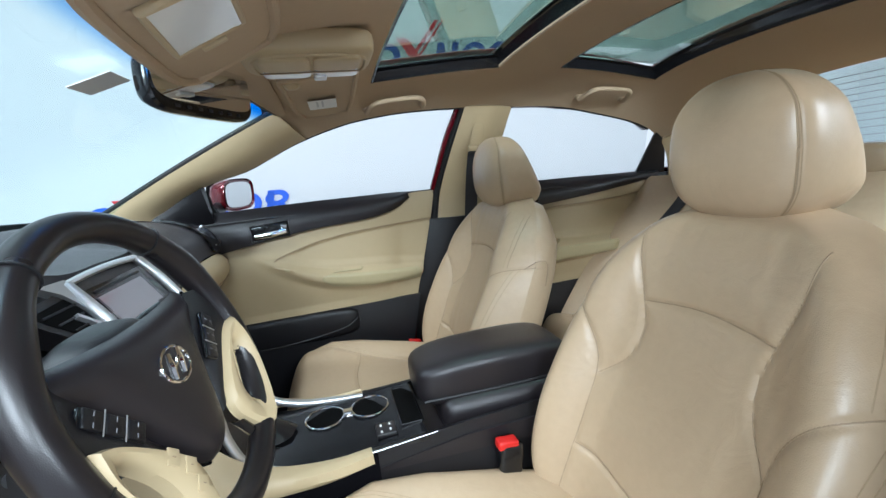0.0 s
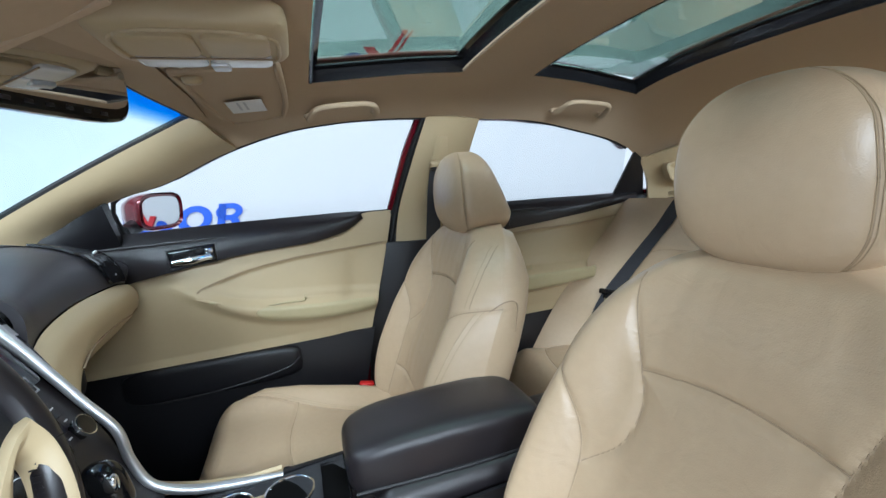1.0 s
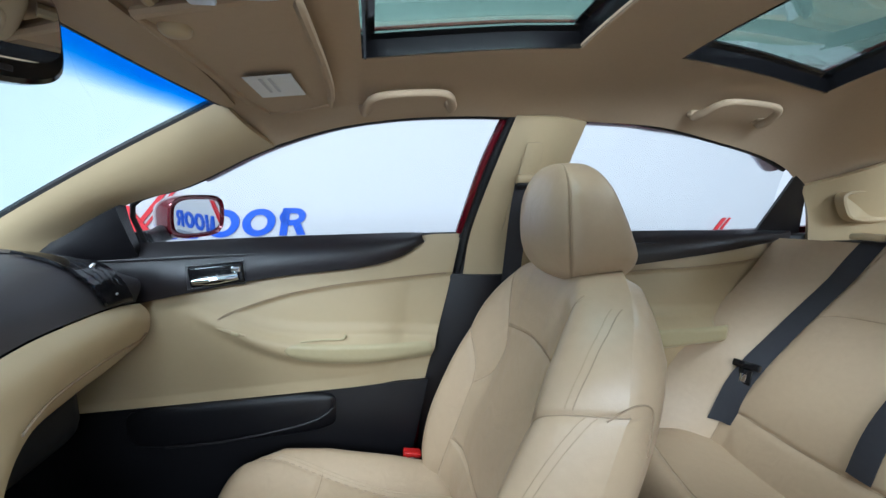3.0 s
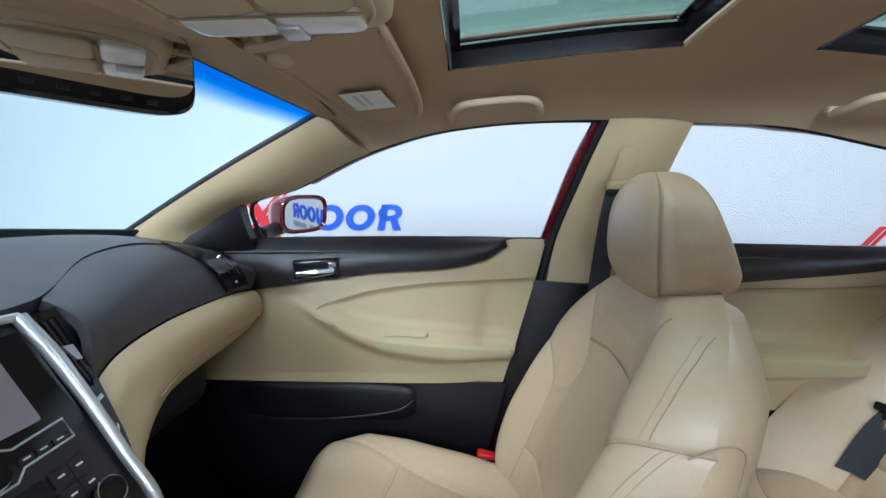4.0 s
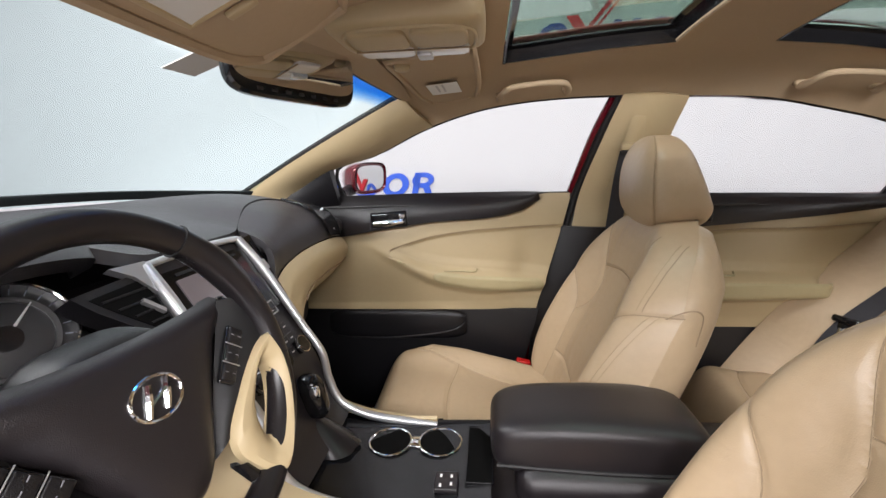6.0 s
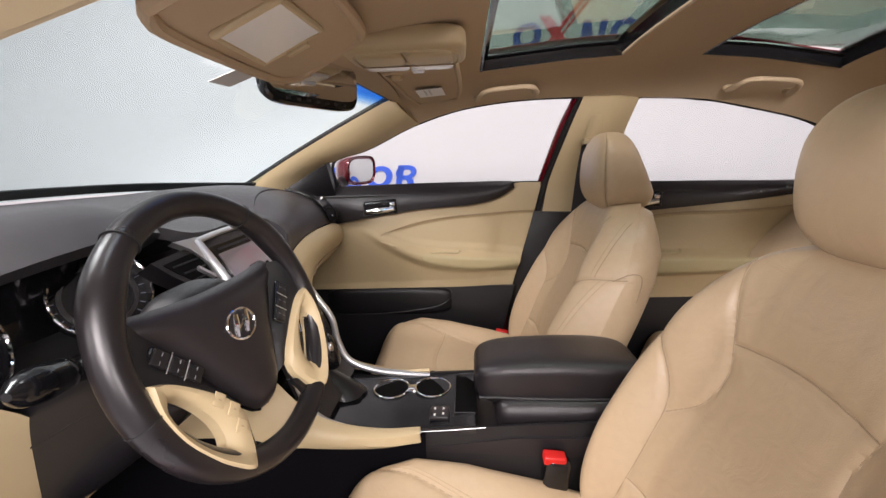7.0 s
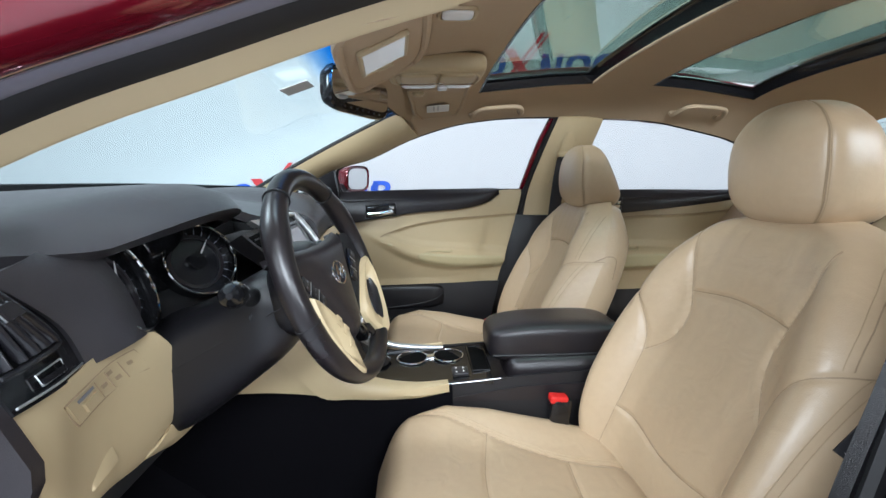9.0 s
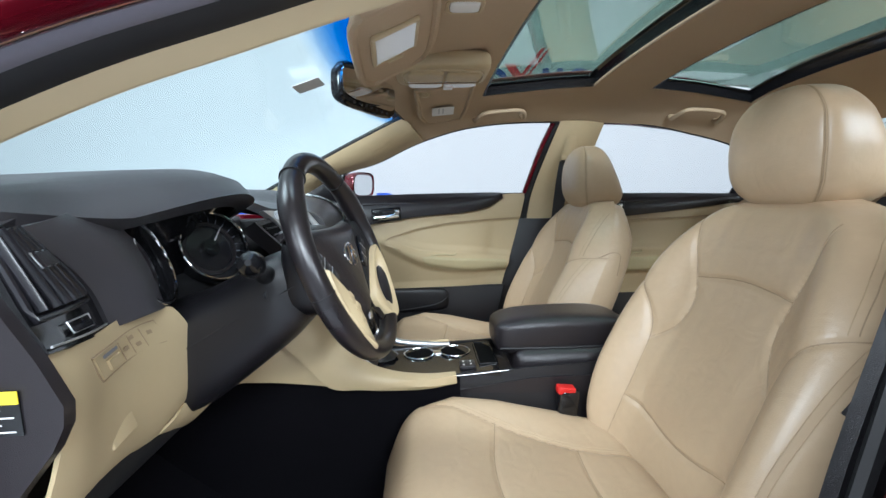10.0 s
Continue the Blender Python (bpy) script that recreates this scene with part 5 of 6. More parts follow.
        return a * (1 - w) + b * w + np.array((out, -0.15 * out, 0.1 * out))

    sp = part("switch_plate", shell([[knee(f, g, 0.003) for g in np.linspace(0.22, 0.80, 5)] for f in np.linspace(0.27, 0.80, 13)], 0.004), BEIGE, kp, "beige switch plate")
    part("plate_gap", tube([knee(f, 0.20, 0.002) for f in np.linspace(0.26, 0.81, 12)] + [knee(0.82, g, 0.002) for g in (0.4, 0.6)] + [knee(f, 0.82, 0.002) for f in np.linspace(0.81, 0.26, 12)] + [knee(0.25, g, 0.002) for g in (0.6, 0.4)], 0.0009, 6, closed=True), SEAM, sp)
    part("dimmer_wheel", shell([[knee(q, g, 0.006) for g in np.linspace(0.46, 0.72, 4)] for q in np.linspace(0.34, 0.44, 4)], 0.003), BEIGE, sp, "beige dimmer switch")
    part("dimmer_slot", shell([[knee(q, g, 0.0052) for g in (0.28, 0.36)] for q in (0.32, 0.38, 0.44)], 0.0005), INK, sp)
    for f, g in ((0.50, 0.52), (0.57, 0.36), (0.60, 0.60), (0.72, 0.44)):
        part("switch_symbol", shell([[knee(q, w, 0.0046) for w in (g - 0.05, g + 0.05)] for q in (f - 0.02, f + 0.02)], 0.0005), SEAM, sp)
    for f in (0.46, 0.545, 0.655):
        part("switch_gap", tube([knee(f, g, 0.0046) for g in np.linspace(0.26, 0.76, 6)], 0.0006, 5), SEAM, sp)
    part("bonnet_release", moved(rounded((0, 0, 0), (0.006, 0.052, 0.024), 0.003), pose(-0.913, -0.60, 0.842, 0, -14, 9)), BEIGE, kp, "beige release catch")
    part("lower_rim", ribbon([(-0.95, -0.49, 0.774), (-0.962, -0.43, 0.75), (-0.974, -0.36, 0.725), (-0.96, -0.243, 0.731), (-0.91, -0.187, 0.711), (-0.840, -0.160, 0.692), (-0.785, -0.157, 0.683)], [(-0.947, -0.424, 0.786), (-0.951, -0.393, 0.767), (-0.965, -0.33, 0.744), (-0.964, -0.243, 0.751), (-0.922, -0.187, 0.811), (-0.855, -0.163, 0.790), (-0.800, -0.152, 0.760)], 32, 6, (0.006, -0.004, 0), 0.004), BEIGE, t, "beige lower dash rim")
    part("under_dash", rounded((-1.12, -0.05, 0.84), (0.30, 1.36, 0.28), 0.05), RUBBER, t, "black underside of the dash")
    part("end_cover", plate([(-1.18, 1.06), (-0.94, 1.085), (-0.915, 1.085), (-0.894, 1.025), (-0.868, 0.979), (-0.851, 0.940), (-0.853, 0.922), (-0.865, 0.90), (-0.90, 0.858), (-0.95, 0.76), (-1.18, 0.74)], (1, 0, 0), (0, 0, 1), (0, -0.728, 0), 0.012), BROWNBLACK, t, "dark end cover of the dashboard")
    lb = part("warning_label", plate([(-0.99, 0.918), (-0.883, 0.918), (-0.883, 0.955), (-0.99, 0.955)], (1, 0, 0), (0, 0, 1), (0, -0.7405, 0), 0.001), GLOSSBLACK, t, "black and yellow warning label")
    part("yellow_strip", plate([(-0.99, 0.945), (-0.883, 0.945), (-0.883, 0.9555), (-0.99, 0.9555)], (1, 0, 0), (0, 0, 1), (0, -0.7417, 0), 0.001), YELLOW, lb)
    for k in range(4):
        part("print_bar", plate([(-0.985, 0.921 + 0.006 * k), (-0.888 - 0.01 * (k % 2), 0.921 + 0.006 * k), (-0.888 - 0.01 * (k % 2), 0.922 + 0.006 * k), (-0.985, 0.922 + 0.006 * k)], (1, 0, 0), (0, 0, 1), (0, -0.7418, 0), 0.0005), WHITEINK, lb)
    # passenger side face
    top = [(-0.918, 0.176, 1.078), (-0.945, 0.215, 1.083), (-0.982, 0.32, 1.118), (-0.995, 0.45, 1.124), (-0.97, 0.57, 1.10), (-0.92, 0.662, 1.04)]
    low = [(-0.845, 0.160, 0.955), (-0.846, 0.212, 0.988), (-0.845, 0.313, 1.006), (-0.85, 0.45, 1.006), (-0.855, 0.56, 1.000), (-0.87, 0.655, 0.985)]
    FT, FL = curve(top, 60), curve(low, 60)
    face = lambda u, v, out=0.0: FT[int(round(u * 59))] * (1 - v) + FL[int(round(u * 59))] * v + math.sin(math.pi * v) * np.array((0.035, 0, 0.022)) + np.array((out, 0.25 * out, 0.5 * out))
    part("passenger_face", shell([[face(u, v) for v in np.linspace(0, 1, 12)] for u in np.linspace(0, 1, 60)], 0.014), DASHPAD, t, "charcoal dash face before the passenger")
    gt = [(-0.843, 0.158, 0.953), (-0.844, 0.212, 0.985), (-0.843, 0.313, 1.003), (-0.848, 0.45, 1.003), (-0.853, 0.56, 0.997), (-0.866, 0.662, 0.980)]
    gm = [(-0.805, 0.146, 0.87), (-0.818, 0.212, 0.92), (-0.82, 0.313, 0.945), (-0.825, 0.45, 0.952), (-0.832, 0.56, 0.945), (-0.855, 0.668, 0.915)]
    gb = [(-0.76, 0.142, 0.79), (-0.81, 0.20, 0.83), (-0.86, 0.313, 0.86), (-0.88, 0.45, 0.865), (-0.885, 0.56, 0.868), (-0.90, 0.668, 0.87)]
    G = [curve(k, 36) for k in (gt, gm, gb)]
    gl = part("glove_panel", shell([curve([a, a * 0.6 + b * 0.4 + (0.012, 0, 0.004), b, c, c + (-0.08, 0, -0.01)], 16) for a, b, c in zip(*G)], 0.014), BEIGE, t, "beige lower dash with the glove box")
    part("glove_box_gap", tube([G[1][k] * 0.5 + G[2][k] * 0.5 + (0.010, 0, 0.004) for k in range(9, 34)], 0.0022, 6), SEAM, gl)
    part("glove_box_gap", tube([G[1][33] * 0.5 + G[2][33] * 0.5 + (0.010, 0, 0.004), G[1][34] * 0.8 + G[2][34] * 0.2 + (0.008, 0, 0.004)], 0.0022, 6), SEAM, gl)
    # vent at the passenger end
    VENT = ([(0.62, 0.03), (0.62, 0.5), (0.71, 0.98)], [(0.82, 0.14), (0.815, 0.6), (0.915, 0.98)])
    cross = lambda k, f, out: face(*[(1 - f) * a + f * b for a, b in zip(curve([(*p, 0) for p in VENT[0]], 24)[k][:2], curve([(*p, 0) for p in VENT[1]], 24)[k][:2])], out)
    pv = part("passenger_vent", shell([[cross(k, f, 0.004) for f in np.linspace(0, 1, 8)] for k in range(24)], 0.006), GLOSSBLACK, t, "black air vent by the passenger door")
    # shade of the vent's inside, laid on the panel as a dark sheet
    part("vent_mouth_shade", shell([[cross(k, f, 0.0058) for f in np.linspace(0.12, 0.88, 6)] for k in range(3, 18)], 0.001), HOLLOWSHADE, pv, "flat dark sheet for the shade inside the vent")
    for j in range(4):
        part("vent_slat", tube([cross(k, 0.2 + 0.2 * j, 0.008) for k in range(3, 18)], 0.0030, 6), SLAT, pv)
    part("vent_tab", rounded(tuple(cross(10, 0.5, 0.010)), (0.006, 0.007, 0.016), 0.003, (0, 50, 20)), SILVER, pv, "silver vent tab")
    part("vent_wheel", rounded(tuple(cross(20, 0.5, 0.007)), (0.006, 0.018, 0.005), 0.002, (0, 30, 20)), SILVER, pv)
    # centre stack
    s = part("stack_body", shell([[(x - 0.004 * (abs(y) / 0.14) ** 4, y, z) for x, _, z in curve([stack(0, 1.066), stack(0, 0.95), stack(0, 0.84), (-0.730, 0, 0.775), (-0.712, 0, 0.725), (-0.68, 0, 0.690)], 24)] for y in np.linspace(-0.124, 0.124, 11)], 0.008), BROWNBLACK, t, "dark centre stack")
    part("screen_bezel", on_stack(-0.112, 0.934, 0.112, 1.052, 0.006, 0.008, 0.01), GLOSSBLACK, s, "gloss black screen surround")
    part("screen", on_stack(-0.088, 0.957, 0.068, 1.036, 0.0085, 0.003, 0.003), SCREEN, s, "grey switched-off navigation screen")
    part("disc_slot", on_stack(-0.08, 1.042, 0.08, 1.046, 0.0075, 0.002, 0.001), RUBBER, s)
    for k, sgn in enumerate((1, -1)):
        pth = [stack(sgn * 0.118, 1.068, 0.006), stack(sgn * 0.122, 1.02, 0.010), stack(sgn * 0.124, 0.95, 0.010), stack(sgn * 0.122, 0.88, 0.010), stack(sgn * 0.121, 0.82, 0.010), (-0.722, sgn * 0.121, 0.765), (-0.698, sgn * 0.12, 0.712), (-0.64, sgn * 0.12, 0.683), (-0.56, sgn * 0.118, 0.672), (-0.49, sgn * 0.112, 0.670)]
        part("silver_edge", tube(pth, [0.009, 0.010, 0.0085, 0.0080, 0.0080, 0.0082, 0.0085, 0.0088, 0.0085, 0.006], 14, steps=90, up=(0, 1, 0)), SILVER, s, "satin silver trim edge")
        # narrow dark wedge with an upright vent beside the screen
        wedge = lambda pts, out, thick: (lambda k: ([stack(sgn * y, z, out) for y, z in pts] + [stack(sgn * y, z, out - thick) for y, z in pts], [tuple(range(k)), tuple(range(2 * k - 1, k - 1, -1))] + [(i, i + k, (i + 1) % k + k, (i + 1) % k) for i in range(k)]))(len(pts))
        if sgn < 0:
            cv = part("centre_vent", wedge([(0.124, 1.064), (0.240, 1.058), (0.222, 1.034), (0.172, 0.985), (0.128, 0.940)], 0.004, 0.03), BLACK, s, "dark centre vent beside the screen")
            # dark sheet on the wedge for the shade behind its slats
            part("vent_mouth_shade", wedge([(0.134, 1.054), (0.222, 1.050), (0.208, 1.034), (0.166, 0.994), (0.136, 0.965)], 0.005, 0.002), HOLLOWSHADE, cv, "flat dark sheet for the shade inside the vent")
            for z in (1.042, 1.028, 1.014, 1.000, 0.986):
                part("vent_slat", tube([stack(-0.138, z, 0.006), stack(-np.interp(z, [0.965, 0.994, 1.034, 1.05], [0.136, 0.166, 0.208, 0.222]) + 0.004, z, 0.006)], 0.0016, 6), BLACK, cv)
            part("vent_tab", wedge([(0.160, 1.030), (0.164, 1.026), (0.142, 1.004), (0.138, 1.008)], 0.012, 0.008), SILVER, cv, "silver vent tab")
            part("silver_corner", wedge([(0.116, 1.074), (0.176, 1.076), (0.148, 1.058), (0.130, 1.030), (0.118, 1.03)], 0.010, 0.012), SILVER, s, "satin silver corner of the stack trim")
            continue
        cv = part("centre_vent", wedge([(0.124, 1.066), (0.170, 1.070), (0.168, 1.03), (0.160, 0.97), (0.147, 0.90), (0.128, 0.835)], 0.002, 0.03), GLOSSBLACK, s, "narrow dark wedge with a centre vent")
        # inside shade of this vent, again a dark sheet on the closed wedge
        part("vent_mouth_shade", wedge([(0.133, 1.056), (0.161, 1.058), (0.158, 1.01), (0.150, 0.965), (0.138, 0.965)], 0.003, 0.002), HOLLOWSHADE, cv, "flat dark sheet for the shade inside the vent")
        for j in range(2):
            part("vent_slat", wedge([(0.140 + 0.010 * j, 1.055), (0.144 + 0.010 * j, 1.055), (0.148 + 0.006 * j, 0.97), (0.145 + 0.006 * j, 0.97)], 0.005, 0.003), BROWNBLACK, cv)
        part("vent_tab", wedge([(0.140, 1.020), (0.154, 1.018), (0.154, 0.998), (0.146, 1.000)], 0.008, 0.006), SILVER, cv, "silver vent tab")
        part("vent_wheel", wedge([(0.136, 0.948), (0.150, 0.952), (0.150, 0.947), (0.136, 0.943)], 0.004, 0.003), SILVER, cv)
        part("wedge_mark", wedge([(0.139, 0.905), (0.144, 0.912), (0.144, 0.908), (0.139, 0.901)], 0.003, 0.002), WHITEINK, cv)
    part("silver_edge", tube([stack(y, 1.068 + 0.004 * (1 - (y / 0.118) ** 2), 0.006) for y in np.linspace(-0.118, 0.118, 16)], 0.006, 8), SILVER, s)
    # audio keys
    rim = [(-0.088, 0.948), (-0.03, 0.945), (-0.02, 0.951), (0.015, 0.951), (0.028, 0.945), (0.088, 0.948), (0.088, 0.926), (0.028, 0.924), (0.015, 0.915), (-0.02, 0.915), (-0.03, 0.924), (-0.088, 0.926)]
    part("key_frame", tube([stack(y, z, 0.006) for y, z in rim], 0.0016, 6, closed=True), SILVER, s, "thin silver frame round the audio keys")
    part("tune_knob", join(disc(stack(-0.003, 0.933, 0.002), 0.017, (1, 0, 0.615), 0.012), disc(stack(-0.003, 0.933, 0.012), 0.012, (1, 0, 0.615), 0.004)), GLOSSBLACK, s, "black round tuning knob")
    part("knob_ring", disc(stack(-0.003, 0.933, 0.004), 0.0195, (1, 0, 0.615), 0.004, 32, 0.0165), SILVER, s)
    for row, z in enumerate((0.941, 0.931)):
        for y in (-0.075, -0.055, -0.036, 0.036, 0.055, 0.075):
            part("audio_key", on_stack(y - 0.008, z - 0.004, y + 0.008, z + 0.004, 0.004, 0.006, 0.001), BROWNBLACK, s)
            part("key_mark", on_stack(y - 0.004, z - 0.0008, y + 0.004, z + 0.0008, 0.0048, 0.002, 0.0003), WHITEINK, s)
    for z in (0.898, 0.876, 0.856):
        for y in (-0.085, -0.060, 0.052, 0.075):
            if (z, y) != (0.856, 0.075):
                part("climate_key", on_stack(y - 0.011, z - 0.0085, y + 0.011, z + 0.0085, 0.004, 0.006, 0.001), BROWNBLACK, s)
                part("key_mark", on_stack(y - 0.004, z - 0.001, y + 0.004, z + 0.001, 0.0048, 0.002, 0.0003), WHITEINK, s)
    part("climate_panel", on_stack(-0.045, 0.842, 0.036, 0.906, 0.005, 0.006, 0.004), GLOSSBLACK, s, "gloss black climate panel")
    part("airflow_head", tube([stack(-0.002 + 0.0065 * math.cos(a), 0.897 + 0.006 * math.sin(a), 0.0065) for a in np.linspace(0, 2 * math.pi, 16, endpoint=False)], 0.0016, 6, closed=True), SILVER, s)
    part("airflow_body", tube([stack(y, z, 0.0065) for y, z in ((0.003, 0.887), (0.006, 0.872), (-0.010, 0.860), (-0.022, 0.847), (-0.016, 0.846), (0.0, 0.858), (0.014, 0.869), (0.010, 0.887))], 0.0014, 6, closed=True), SILVER, s, "silver seated-shape airflow button outline")
    for y in (-0.075, 0.080):
        k = part("climate_knob", disc(stack(y, 0.856, 0.0), 0.0165, (1, 0, 0.615), 0.016), GLOSSBLACK, s, "round climate knob")
        part("knob_ring", disc(stack(y, 0.856, 0.010), 0.0185, (1, 0, 0.615), 0.005, 32, 0.0155), CHROME, k, "chrome knob ring")
    return t


dashboard()


# ---- steering wheel ----
def steering():
    c = Vector((-0.688, -0.356, 1.005))
    tip, yaw = radians(20.0), radians(-6.3)
    nrm = Vector((math.cos(tip) * math.cos(yaw), math.cos(tip) * math.sin(yaw), math.sin(tip)))
    rt = Vector((0, 0, 1)).cross(nrm).normalized()
    up = nrm.cross(rt)
    W = lambda a, b, d=0.0: c + rt * a + up * b + nrm * d
    t = thing("steering_wheel", "black leather steering wheel with beige inserts", "steering wheel", at=tuple(c))
    R = 0.1666
    ang = np.linspace(0, 2 * math.pi, 96, endpoint=False)
    grip = [0.0168 + 0.0026 * math.exp(-((abs(((a + math.pi) % (2 * math.pi)) - math.pi) - 1.0) / 0.22) ** 2) + 0.0012 * math.exp(-((abs(((a + math.pi) % (2 * math.pi)) - math.pi) - 2.2) / 0.3) ** 2) for a in ang]
    part("rim", tube([W(R * math.sin(a), R * math.cos(a)) for a in ang], grip, 20, closed=True, up=tuple(nrm)), WHEELSKIN, t, "black leather rim")
    at_rim = lambda a: Matrix.Translation(W(R * math.sin(a), R * math.cos(a))) @ (rt * math.cos(a) - up * math.sin(a)).to_track_quat("Z", "Y").to_matrix().to_4x4()
    for a in (-1.78, 1.78, -0.62, 0.62):
        part("rim_joint", moved(disc((0, 0, -0.0008), 0.0190 if abs(a) < 1 else 0.0178, (0, 0, 1), 0.0016, 28, 0.0150), at_rim(a)), RUBBER, t)
    for s in (1, -1):
        # laced seams on the inner side of the rim
        for lo, hi in ((0.66, 1.15), (1.82, 2.6)):
            for k, a in enumerate(np.linspace(lo, hi, 16 if lo < 1 else 22)):
                p = lambda a, e: W((R - 0.0168) * math.sin(a), (R - 0.0168) * math.cos(a), e)
                part("lace_stitch", tube([p(s * a, -0.004), p(s * (a + 0.014), 0.004)], 0.0010, 5), BLACK, t)
    # airbag pad: a broad shield whose sides run down to a blunt point
    half = lambda b: table(b, [-0.116, -0.110, -0.085, -0.055, -0.020, 0.020, 0.045, 0.058, 0.066], [0.008, 0.020, 0.043, 0.060, 0.081, 0.108, 0.138, 0.144, 0.130])
    rows = []
    for v in np.linspace(0, 1, 44):
        b = -0.116 + 0.182 * v
        w = half(b)
        rows.append([W(u * w, b - 0.010 * (1 - abs(u) ** 2.0) * max(0, (v - 0.8) / 0.2), -0.018 + 0.024 * (1 - abs(u) ** 5) ** 0.8 * (1 - abs(2 * v - 1) ** 7) ** 0.8 - 0.006 * u * u) for u in np.linspace(-1, 1, 41)])
    hub = part("hub_pad", shell(rows, 0.02), BROWNBLACK, t, "dark brown-black airbag pad")
    part("pad_gap", tube([W(s * half(b) * 1.004, b, -0.020) for s in (1,) for b in np.linspace(-0.116, 0.06, 24)], 0.0022, 6), HOLLOWSHADE, hub)
    part("pad_gap", tube([W(-half(b) * 1.004, b, -0.020) for b in np.linspace(-0.116, 0.06, 24)], 0.0022, 6), HOLLOWSHADE, hub)
    part("hub_back", pillow(W(0, 0, -0.066), (0.040, 0.075, 0.075), (0.6, 0.6), 14, 24), BLACK, t)
    ring = [W(0.0255 * math.cos(a), 0.0195 * math.sin(a), 0.0068 - 0.001 * abs(math.cos(a))) for a in np.linspace(0, 2 * math.pi, 40, endpoint=False)]
    em = part("badge", tube(ring, 0.0019, 8, closed=True), CHROME, hub, "chrome oval badge")
    for sx in (-1, 1):
        part("badge_bar", tube([W(sx * 0.0095 - 0.0055, -0.0135, 0.0068), W(sx * 0.0095 + 0.0055, 0.0135, 0.0068)], [0.0026, 0.0038, 0.0026], 6, steps=6), CHROME, em)
    part("badge_bar", tube([W(-0.010, -0.004, 0.0068), W(0.010, 0.004, 0.0068)], [0.0030, 0.0020, 0.0030], 6, steps=6), CHROME, em)
    for s in (-1, 1):
        S = lambda a, b, d=0.0: W(s * a, b, d)
        # dark spoke between pad, rim and insert
        sp = part("spoke", ribbon([S(0.124, 0.058, -0.010), S(0.100, 0.016, -0.012), S(0.076, -0.024, -0.014), S(0.054, -0.062, -0.014), S(0.038, -0.092, -0.014)],
                                  [S(0.164, 0.050, 0.002), S(0.162, 0.006, 0.004), S(0.125, -0.016, 0.002), S(0.090, -0.044, 0.000), S(0.060, -0.082, -0.006)], 22, 9, tuple(nrm * 0.003), -0.012 * s), BLACK, t, "dark wheel spoke")
        along, across = (rt * s * 0.049 + up * 0.056).normalized(), (rt * s * 0.056 - up * 0.049).normalized()
        ax = Matrix((along, across, along.cross(across))).transposed().to_4x4()
        part("button_bed", moved(rounded((0, 0, 0), (0.068, 0.022, 0.006), 0.004), Matrix.Translation(S(0.103, -0.005, -0.0045)) @ ax), GLOSSBLACK, sp, "gloss black switch bed")
        for k in range(3):
            p = S(0.103, -0.005) + along * (0.022 * (k - 1)) + nrm * -0.0010
            bt = part("wheel_button", moved(rounded((0, 0, 0), (0.019, 0.018, 0.004), 0.0016), Matrix.Translation(p) @ ax), BLACK, sp)
            for e in (-0.005, 0.005):
                part("button_mark", moved(rounded((0, 0, 0), (0.0010, 0.0045, 0.0006), 0.0002), Matrix.Translation(p + across * e + nrm * 0.0022) @ ax), INK, bt)
            if k < 2:
                part("button_edge", moved(rounded((0, 0, 0), (0.0012, 0.024, 0.001), 0.0004), Matrix.Translation(p + along * 0.011 + nrm * 0.001) @ ax), SILVER, sp)
        # teardrop beige insert with a scooped hollow
        outer = [(0.153, -0.003, 0.013), (0.157, -0.032, 0.015), (0.150, -0.067, 0.016), (0.136, -0.096, 0.017), (0.116, -0.124, 0.018), (0.092, -0.147, 0.018), (0.076, -0.140, 0.010), (0.063, -0.118, 0.004), (0.056, -0.098, 0.002), (0.063, -0.074, 0.002), (0.092, -0.043, 0.004), (0.128, -0.014, 0.008)]
        inner = [(0.134, -0.028), (0.142, -0.040), (0.138, -0.060), (0.123, -0.088), (0.104, -0.108), (0.096, -0.106), (0.094, -0.090), (0.099, -0.070), (0.111, -0.048), (0.124, -0.032)]
        O = curve([S(*q) for q in outer + outer[:1]], 67)[:-1]
        I = curve([S(x, y, 0.008) for x, y in inner + inner[:1]], 67)[:-1]
        I = np.roll(I, -int(np.argmin(np.linalg.norm(I - O[0], axis=1))), axis=0)
        N = np.array(nrm)
        rings = [list(O - N * 0.010), list(O), list(O * 0.86 + I * 0.14 + N * 0.005), list(O * 0.55 + I * 0.45 + N * 0.005), list(O * 0.22 + I * 0.78 + N * 0.001), list(I - N * 0.006), list(I * 1.0 - N * 0.020)]
        ins = part("beige_insert", loft(rings, cap=False), BEIGE, t, "beige insert of the wheel spoke")
        if s < 0:
            for k in range(3):
                p = S((0.086, 0.074, 0.075)[k], (-0.060, -0.080, -0.102)[k], 0.0090)
                b = part("wheel_button", moved(rounded((0, 0, 0), (0.015, 0.0165, 0.002), 0.0009), Matrix.Translation(p) @ ax), BEIGE, ins)
                part("button_mark", moved(rounded((0, 0, 0), (0.004, 0.0012, 0.0006), 0.0002), Matrix.Translation(p + nrm * 0.0012) @ ax), SEAM, b)
        part("lower_spoke", ribbon([S(0.046, -0.108, -0.008), S(0.054, -0.130, -0.004), S(0.062, -0.152, 0.000)], [S(0.064, -0.116, -0.002), S(0.076, -0.138, 0.000), S(0.090, -0.148, 0.004)], 12, 6, tuple(nrm * 0.004), -0.008 * s), GLOSSBLACK, t, "gloss dark lower spoke")
